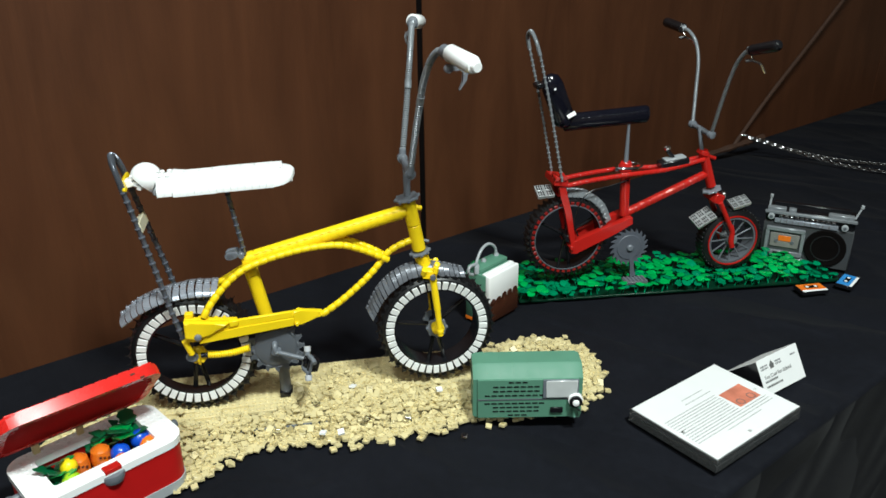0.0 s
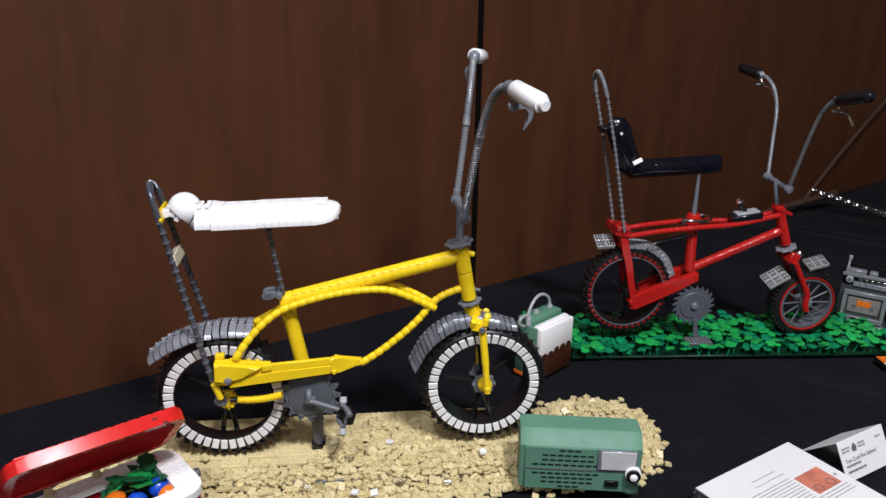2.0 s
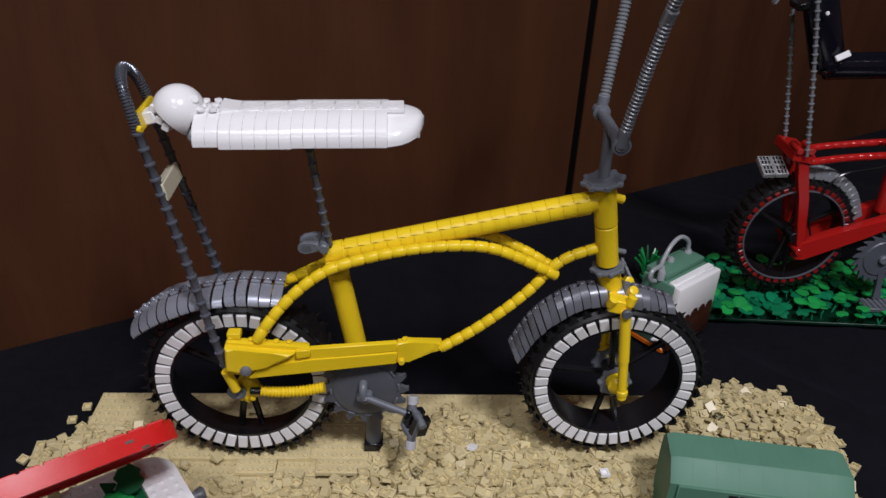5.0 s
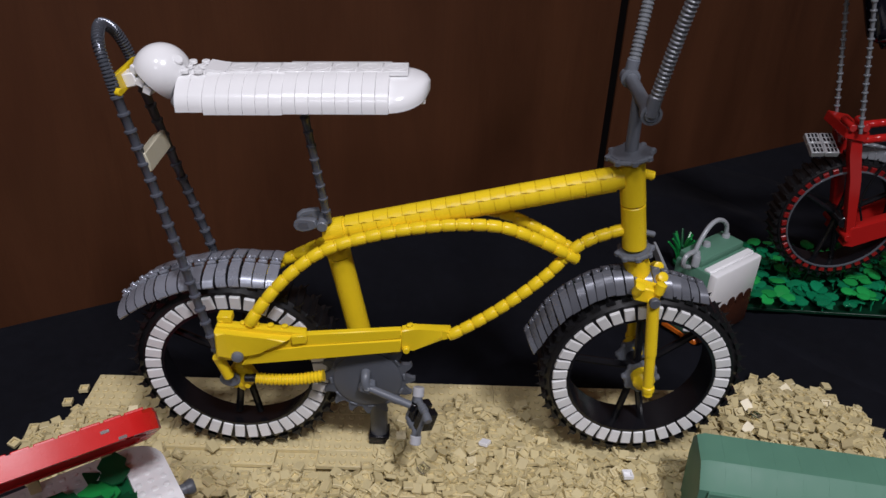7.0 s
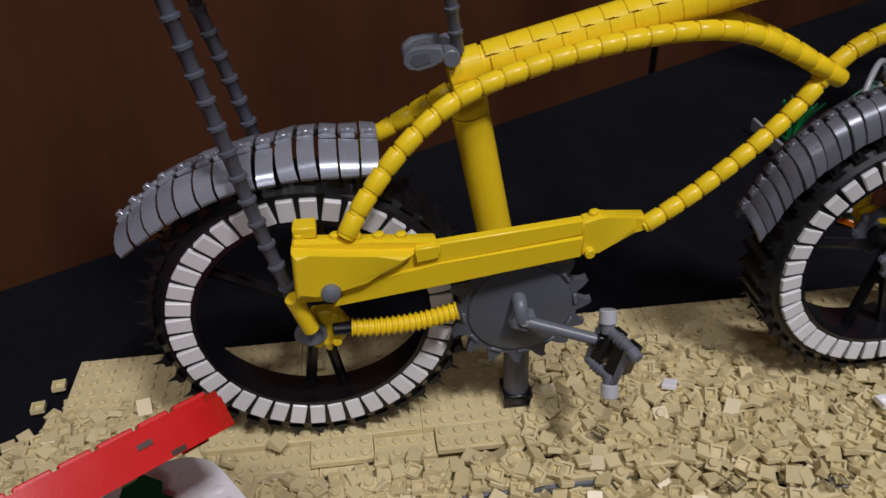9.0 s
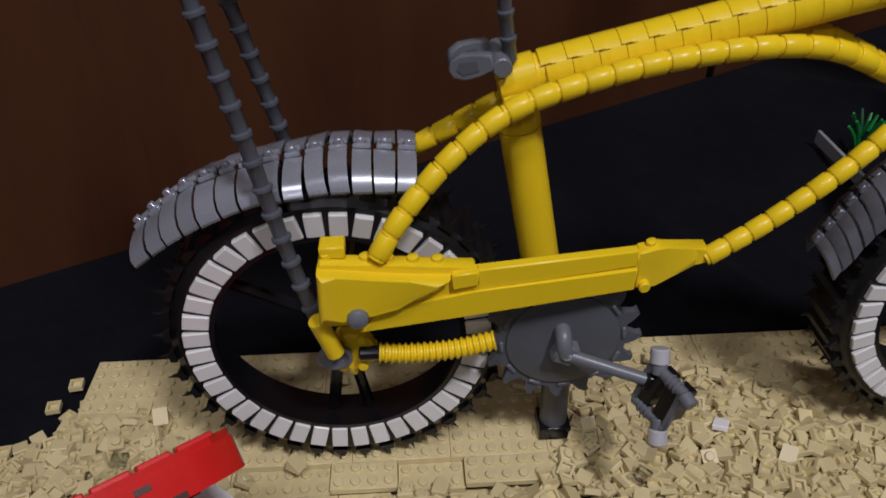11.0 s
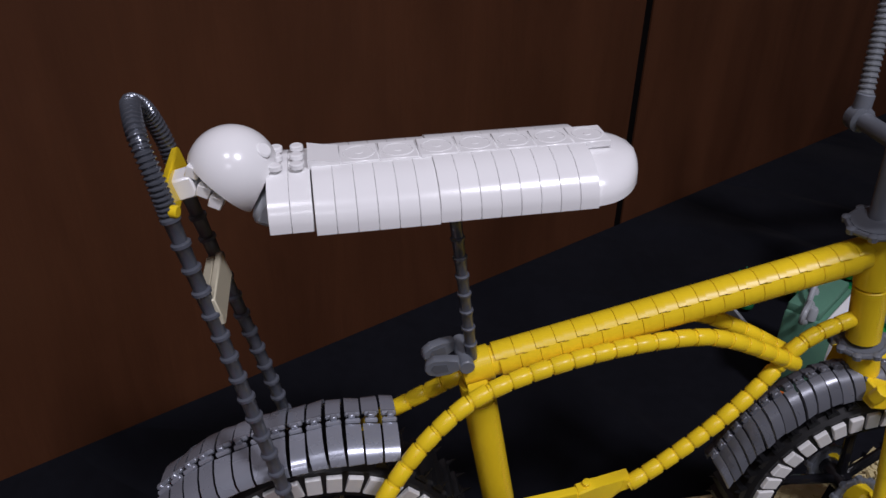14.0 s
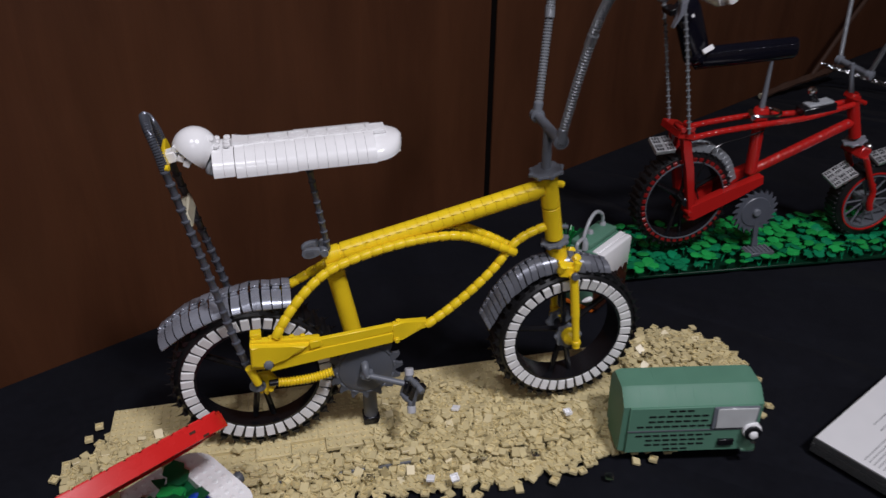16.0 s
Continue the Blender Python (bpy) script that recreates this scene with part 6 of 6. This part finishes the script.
            part("leaf", bm, DARKGREEN if q % 3 else GREEN, t2, round_angle=20)
        part("stem", rod(m @ Vector((x, y, 0.0202)), m @ Vector((x, y, 0.054)), 0.003, 8), DARKGREEN, t2)


def acrylic_sign():
    p0, p1, p3 = Vector((0.4985, -0.1105, 0)), Vector((0.5505, -0.2225, 0)), Vector((0.6480, -0.0365, 0))
    ex = (p3 - p0); W = ex.length; ang = math.degrees(math.atan2(ex.y, ex.x))
    D = (p1 - p0).length
    m = pose(p1.x, p1.y, T + 0.0005, 0, 0, ang)
    th = thing("acrylic_sign", m.translation, "clear acrylic block holding a white printed description sheet", "sign")
    part("block", add_box(bmesh.new(), m @ Vector((W / 2, D / 2, 0.0050)), (W, D, 0.0094), m, 0.0005), ACRYLIC, th, "clear acrylic block with pale edges")
    # added white reflector below: makes the block's clear sides look pale
    part("backing", add_box(bmesh.new(), m @ Vector((W / 2, D / 2, 0.0001)), (W - 0.002, D - 0.002, 0.0004), m, 0), PAPER, th, "white sheet added under the block to make its edges pale")
    part("cover", add_box(bmesh.new(), m @ Vector((W / 2, D / 2, 0.0135)), (W, D, 0.0070), m, 0.0006), ACRYLIC, th, "clear acrylic cover plate")
    for cx, cy in ((0.012, 0.45 * D), (W - 0.012, 0.45 * D), (0.45 * W, 0.010)):
        part("screw", rod(m @ Vector((cx, cy, 0.0172)), m @ Vector((cx, cy, 0.0184)), 0.0022, 10), CLEAR, th)
    sheet = part("sheet", add_box(bmesh.new(), m @ Vector((W / 2, D / 2, 0.0174)), (W - 0.003, D - 0.003, 0.0006), m, 0), PAPER, th, "white printed sheet")
    bm = bmesh.new()
    lines = [(0.37 * W, 0.765 * D, 0.24 * W), (0.35 * W, 0.700 * D, 0.29 * W)]
    for k in range(12):
        b = 0.630 - 0.0345 * k
        lines.append((0.05 * W, b * D, ((0.57 if b > 0.345 else 0.87) + 0.01 * math.sin(7.0 * k)) * W))
    lines.append((0.34 * W, 0.205 * D, 0.40 * W))
    bars_text(bm, m, lines, 0.0178, 0.0011)
    part("print", bm, GREYINK, sheet, "rows of small dark print")
    px, py = 0.772 * W, 0.482 * D
    part("picture", add_box(bmesh.new(), m @ Vector((px, py, 0.0179)), (0.25 * W, 0.255 * D, 0.0003), m, 0), PHOTO, sheet, "small red picture of bicycles")
    bm = bmesh.new()
    for cx in (-0.011, 0.010):
        add_lathe(bm, [(0, 0.0056), (0.0002, 0.0056), (0.0002, 0.0046), (0, 0.0046)], m @ Matrix.Translation((px + cx, py - 0.009, 0.0181)), 20, caps=False)
    part("picture_lines", bm, INK, sheet)


def tent_card():
    a, b = Vector((0.687, -0.099, T + 0.001)), Vector((0.764, -0.066, T + 0.001))
    ex = (b - a); W = ex.length; ang = math.degrees(math.atan2(ex.y, ex.x))
    m = pose(a.x, a.y, T + 0.0005, 0, 0, ang)
    th = thing("tent_card", m.translation, "folded white name card with black print on the cloth", "name card")
    H, D, D2 = 0.040, 0.023, 0.044
    tilt = math.degrees(math.atan2(D, H))
    L = math.hypot(H, D)
    fm = m @ pose(0, 0, 0, 90 - tilt, 0, 0)
    face = part("face", add_box(bmesh.new(), fm @ Vector((W / 2, L / 2, 0)), (W, L, 0.0006), fm, 0), PAPER, th)
    tilt2 = math.degrees(math.atan2(D2, H))
    L2 = math.hypot(H, D2)
    bmx = m @ pose(0, D + D2, 0, 90 + tilt2, 0, 0)
    part("back_face", add_box(bmesh.new(), bmx @ Vector((W / 2, L2 / 2, 0)), (W, L2, 0.0006), bmx, 0), PAPER, th)
    part("lining", extrude_profile([(0.0012, 0.0006), (D + D2 - 0.0012, 0.0006), (D, H - 0.0012)], -0.001, -W + 0.001, m @ pose(0, 0, 0, 0, 0, 90)), BLACK, th, "black inside of the folded card")
    lettering("print_line", "Too Cool For School", 0.0064, fm @ Matrix.Translation((0.006, 0.0200, 0.0005)), INK, face)
    bm = bmesh.new()
    bars_text(bm, fm, [(0.006, 0.0150, 0.026), (0.006, 0.0085, 0.034)], 0.0005, 0.0026)
    part("print", bm, INK, face)
    bm = bmesh.new()
    add_raw(bm, [fm @ Vector((x, y, 0.0005)) for x, y in ((0.0225, 0.0300), (0.0300, 0.0300), (0.0300, 0.0335), (0.0320, 0.0335), (0.0262, 0.0405), (0.0205, 0.0335), (0.0225, 0.0335))], [tuple(range(7))])
    part("emblem", bm, INK, face)
    bm = bmesh.new()
    bars_text(bm, fm, [(0.004, 0.0355, 0.014), (0.004, 0.0320, 0.014), (0.034, 0.0355, 0.012), (0.034, 0.0320, 0.012), (0.066, 0.0345, 0.010)], 0.0005, 0.0022)
    part("small_print", bm, GREYINK, face)


def boombox():
    m = pose(0.9150, 0.3000, T, 0, 0, -37)
    W, D, H = 0.142, 0.045, 0.098
    th = thing("toy_boombox", m.translation, "grey toy-brick boombox with cassette door, speaker and aerials", "radio")
    P = lambda x, y, z: m @ Vector((x, y, z))
    slab = lambda c, size, e=0.0008: add_box(bmesh.new(), P(*c), size, m, e)
    part("case", slab((W / 2, D / 2, H * 0.36), (W, D, H * 0.72), 0.0015), BOXGREY, th)
    part("top_panel", slab((W / 2, D / 2 + 0.002, H * 0.83), (W - 0.002, D - 0.004, H * 0.22), 0.002), BLACK, th)
    part("back_ridge", slab((W / 2, D - 0.008, H * 0.955), (W - 0.020, 0.010, 0.007)), BLACK, th)
    for x0, w in ((0.002, 0.030), (0.036, 0.012), (0.098, 0.040)):
        part("top_ridge", slab((x0 + w / 2, 0.008, H * 0.955), (w, 0.012, 0.006), 0.001), PEARL, th)
    for k in range(5):
        part("top_stud", lathe([(0, 0.0024), (0.0016, 0.0024), (0.002, 0.002)], m @ Matrix.Translation((0.048 + 0.009 * k, 0.010, H * 0.94)), 8), BLACK, th)
    part("shoulder", slab((W / 2, 0.0005, H * 0.905), (W + 0.002, 0.006, 0.005)), PEARL, th)
    for k in range(11):
        part("button", slab((0.026 + 0.0082 * k, -0.0008, H * 0.845), (0.0062, 0.006, 0.0048), 0.0006), CHROME, th, "chrome button")
    part("tuner_strip", slab((0.066, -0.001, H * 0.765), (0.100, 0.004, 0.0080)), FLATSILVER, th)
    for k in range(9):
        part("tuner_mark", slab((0.026 + 0.0095 * k, -0.0032, H * 0.765), (0.0012, 0.0006, 0.0056), 0), INK, th)
    for x, z in ((0.010, 0.83), (W - 0.016, 0.79)):
        knob = part("knob", lathe([(0, 0.0054), (0.004, 0.0054), (0.005, 0.0046)], m @ pose(x, 0.0, H * z, 90, 0, 0), 18), LIGHTGREY, th)
        part("knob_eye", lathe([(0.004, 0.0030), (0.0058, 0.0028)], m @ pose(x, 0.0, H * z, 90, 0, 0), 12), DARKGREY, knob)
    door = part("cassette_door", slab((0.037, -0.002, H * 0.37), (0.060, 0.006, H * 0.56)), BOXGREY, th, "grey cassette door in a pale frame")
    for c, size in (((0.037, -0.006, H * 0.625), (0.062, 0.006, 0.0070)), ((0.0085, -0.006, H * 0.40), (0.0060, 0.005, H * 0.42)), ((0.0655, -0.006, H * 0.40), (0.0060, 0.005, H * 0.42)), ((0.037, -0.006, H * 0.185), (0.062, 0.007, 0.0080))):
        part("door_frame", slab(c, size), PEARL, door, "light grey frame bar")
    part("window", slab((0.037, -0.0058, H * 0.42), (0.046, 0.002, H * 0.26)), GUMMETAL, door)
    part("cassette_label", slab((0.037, -0.0071, H * 0.46), (0.020, 0.0010, H * 0.10), 0.0003), ORANGE, door, "orange label behind the window")
    for x in (0.024, 0.050):
        part("reel", lathe([(0, 0.0030), (0.0012, 0.0030)], m @ pose(x, -0.0066, H * 0.40, 90, 0, 0), 10), DARKGREY, door)
    part("door_slot", slab((0.037, -0.0100, H * 0.185), (0.030, 0.0014, 0.0040), 0), BLACK, door)
    for x in (0.009, 0.065):
        part("door_foot", slab((x, -0.005, H * 0.07), (0.012, 0.008, 0.009)), PEARL, door)
    sp = part("speaker", lathe([(0, 0.033), (0.0022, 0.033), (0.0030, 0.0315), (0.0024, 0.029), (0.0020, 0.004)], m @ pose(W - 0.040, -0.0004, H * 0.37, 90, 0, 0), 36), GAP, th, "round black speaker")
    part("speaker_ring", lathe([(0.0020, 0.0235), (0.0028, 0.0230), (0.0028, 0.0215), (0.0020, 0.0210)], m @ pose(W - 0.040, -0.0004, H * 0.37, 90, 0, 0), 30, caps=False), RUBBER, sp)
    for x in (0.004, W - 0.004):
        lean = 0.001 if x < 0.05 else 0.008
        a = part("aerial", rod(P(x, 0.012, H * 0.90), P(x + lean, 0.014, H * 1.13), 0.0018, 8), LIGHTGREY, th)
        part("aerial_tip", rod(P(x + lean, 0.014, H * 1.12), P(x + lean * 1.1, 0.014, H * 1.18), 0.0028, 8), LIGHTGREY, a)


def cassette(loc, ang, mat, label):
    m = pose(*loc, 0, 0, ang)
    th = thing("toy_cassette", m.translation, label, "cassette", "cassettes by the boombox")
    W, D = 0.046, 0.026
    part("shell", add_box(bmesh.new(), m @ Vector((0, 0, 0.0032)), (W, D, 0.0064), m, 0.0006), BLACK, th)
    lab = part("label", add_box(bmesh.new(), m @ Vector((0, 0.002, 0.0068)), (W - 0.003, D - 0.007, 0.0010), m, 0.0002), mat, th)
    part("label_edge", add_box(bmesh.new(), m @ Vector((0, -0.0100, 0.0066)), (W - 0.003, 0.0044, 0.0010), m, 0.0002), WHITE, lab)
    part("window", add_box(bmesh.new(), m @ Vector((0, 0.001, 0.0075)), (0.022, 0.008, 0.0008), m, 0.0002), BLACK, lab)
    for x in (-0.0075, 0.0075):
        part("reel", lathe([(0, 0.0026), (0.0004, 0.0026)], m @ Matrix.Translation((x, 0.001, 0.0079)), 10), WHITE, lab)


def branch_and_chain():
    th = thing("branch", (1.20, 0.88, T), "bare brown branch propped by the wall behind the table", "branch")
    part("lower_limb", add_sweep(bmesh.new(), curve([(1.040, 0.828, 0.7470), (1.130, 0.852, 0.762), (1.200, 0.868, 0.772), (1.280, 0.898, 0.779)], 0.012), lambda i: 0.0075 + 0.0012 * math.sin(i * 1.3), 8), BARK, th)
    part("cut_end", rod((1.0385, 0.8276, 0.7465), (1.0415, 0.8284, 0.7473), 0.0066, 10), IVORY, th)
    part("upright_limb", add_sweep(bmesh.new(), curve([(1.178, 0.862, 0.769), (1.300, 0.926, 0.880), (1.452, 1.000, 1.008), (1.645, 1.090, 1.180)], 0.03), lambda i: 0.0050 + 0.0005 * math.sin(i * 2.1), 8), BARK, th)
    ch = thing("chain", (1.22, 0.872, 0.79), "thin silver chain running from the branch over the cloth", "chain")
    for off in (0.0, 0.034):
        pts = curve([(1.205, 0.872 - off, 0.796), (1.270, 0.865 - off, 0.776), (1.330, 0.835 - off, 0.758), (1.420, 0.780 - off * 2, 0.7445), (1.560, 0.690 - off * 2, 0.7435), (1.760, 0.580, 0.7430)], 0.0105)
        for k, (a, b) in enumerate(zip(pts, pts[1:])):
            am = along(a, b) @ pose(0, 0, 0, 0, 0, 90 * (k % 2) + 20)
            ring = [am @ Vector((0.0036 * math.cos(q), 0, 0.0052 + 0.0072 * math.sin(q))) for q in (0, 0.7, 1.57, 2.44, 3.14, 3.84, 4.71, 5.58)]
            bm = add_sweep(bmesh.new(), ring + [ring[0]], lambda i: 0.0011, 5)
            part("link", bm, STEEL, ch)


radio()
flask_case()
cool_box()
acrylic_sign()
tent_card()
boombox()
cassette((0.9240, 0.1600, T), -1, ORANGE, "orange and white toy cassette lying on the cloth")
cassette((0.9980, 0.1715, T), 38, SKYBLUE, "blue and white toy cassette lying on the cloth")
branch_and_chain()


def leaf_shape():
    """A round toy leaf, slightly cupped, with a notch, about 13 mm over."""
    n, r = 10, 0.0066
    top = [(0, 0, 0.0004)] + [((r - (0.0026 if k == 0 else 0)) * math.cos(2 * math.pi * k / n), (r - (0.0026 if k == 0 else 0)) * math.sin(2 * math.pi * k / n), -0.0010 * (1 if k else 0.4)) for k in range(n)]
    low = [(x, y, z - 0.0011) for x, y, z in top]
    faces = [(0, 1 + k, 1 + (k + 1) % n) for k in range(n)] + [(n + 1, n + 2 + (k + 1) % n, n + 2 + k) for k in range(n)]
    faces += [(1 + k, n + 2 + k, n + 2 + (k + 1) % n, 1 + (k + 1) % n) for k in range(n)]
    return top + low, faces


def leafy_base():
    th = thing("leafy_base", GREENM @ Vector((0.27, 0.05, 0)), "dark green toy-brick plate covered with bright green leaves", "display base")
    m = GREENM
    W, D = 0.545, 0.112
    part("plate", add_box(bmesh.new(), m @ Vector((W / 2, D / 2, 0.0018)), (W, D, 0.0032), m, 0.0004), DEEPGREEN, th)
    rng = random.Random(8)
    vs, fs = leaf_shape()
    bm = add_raw(bmesh.new(), vs, fs)
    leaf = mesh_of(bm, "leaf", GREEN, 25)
    dark_leaf = mesh_of(add_raw(bmesh.new(), vs, fs), "leaf", SHADEGREEN, 25)
    heaps = {True: ([], []), False: ([], [])}
    sv, sf = [], []
    count = 0
    spots = []
    x = 0.005
    while x < W - 0.002:
        y = 0.004
        while y < D:
            spots.append((x + rng.uniform(-0.004, 0.004), y + rng.uniform(-0.004, 0.004)))
            y += 0.0142
        x += 0.0142
    spots.sort(key=lambda s: s[1])
    for sx, sy in spots:
        p = m @ Vector((sx, sy, 0))
        near_wheel = min(abs(p.x - 0.5235) / 0.05, 9) < 0.55 and abs(p.y - RY) < 0.022 or min(abs(p.x - 0.806) / 0.05, 9) < 0.5 and abs(p.y - RY) < 0.022
        thin = sx > W - 0.055
        if thin and rng.random() < 0.45 or sx > W - 0.010:
            continue
        for q in range(1 if thin or rng.random() < 0.45 else 2):
            a = rng.uniform(0, 6.28)
            r = rng.uniform(0.003, 0.007)
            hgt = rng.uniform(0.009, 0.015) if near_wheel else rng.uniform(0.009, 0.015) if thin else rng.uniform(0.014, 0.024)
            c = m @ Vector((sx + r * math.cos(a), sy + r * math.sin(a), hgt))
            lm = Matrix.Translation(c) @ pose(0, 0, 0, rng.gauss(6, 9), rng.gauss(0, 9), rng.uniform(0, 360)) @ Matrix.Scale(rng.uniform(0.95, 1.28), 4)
            # low leaves get their shade as darker colour; a fifth vary at random
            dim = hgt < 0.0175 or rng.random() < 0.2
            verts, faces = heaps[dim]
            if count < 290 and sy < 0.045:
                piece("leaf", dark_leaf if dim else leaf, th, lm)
                count += 1
            else:
                o = len(verts)
                verts += [lm @ Vector(v) - ROOT[th] for v in vs]
                faces += [tuple(o + i for i in f) for f in fs]
            base = m @ Vector((sx, sy, 0.0030))
            o = len(sv)
            d = (c - base).normalized()
            s1 = d.orthogonal().normalized() * 0.0009
            s2 = d.cross(s1)
            tip = c - Vector((0, 0, 0.0008))
            sv += [b + s - ROOT[th] for b in (base, tip) for s in (s1, s2, -s1, -s2)]
            sf += [(o + k, o + (k + 1) % 4, o + 4 + (k + 1) % 4, o + 4 + k) for k in range(4)] + [(o + 4, o + 5, o + 6, o + 7)]
    for nm, v, f, mat, lab in (("leaf_carpet", *heaps[False], GREEN, "dense bright green toy leaves"), ("leaf_carpet", *heaps[True], SHADEGREEN, "dense bluish green toy leaves"), ("stem_thicket", sv, sf, SHADEGREEN, "short stems under the leaves, in the shade-darkened green")):
        me = bpy.data.meshes.new(nm)
        me.from_pydata(v, [], f)
        me.materials.append(mat)
        ob = new(nm, me)
        ob.parent = th
        tagged(ob, lab, kind="stuff")


def spiky_plant():
    """A small plant of upright green spikes beside a pale strip, behind the lunch case."""
    c = Vector((0.404, 0.302, T))
    th = thing("toy_plant", c, "small spiky green toy plant behind the lunch case", "plant")
    rng = random.Random(6)
    part("foot", lathe([(0, 0.008), (0.003, 0.008), (0.004, 0.006)], Matrix.Translation(c), 10), DARKGREEN, th)
    for k in range(13):
        a, r = 2 * math.pi * k / 13 + rng.uniform(-0.2, 0.2), rng.uniform(0.010, 0.022)
        h = rng.uniform(0.026, 0.040)
        d = Vector((math.cos(a), math.sin(a), 0))
        part("spiky_leaf", add_sweep(bmesh.new(), curve([c + d * 0.002 + Vector((0, 0, 0.003)), c + d * r * 0.45 + Vector((0, 0, h * 0.6)), c + d * r + Vector((0, 0, h))], 0.006), lambda i: 0.0024 - 0.0002 * i, 6), GREEN if k % 3 else DARKGREEN, th)
    th = thing("edging_strip", (0.3795, 0.286, T), "narrow light grey toy-brick strip lying behind the lunch case", "strip")
    part("bar", box((0.3795, 0.286, T + 0.0062), (0.0034, 0.082, 0.0116), None, 0.0005), LIGHTGREY, th)


spiky_plant()
leafy_base()
sand_base()
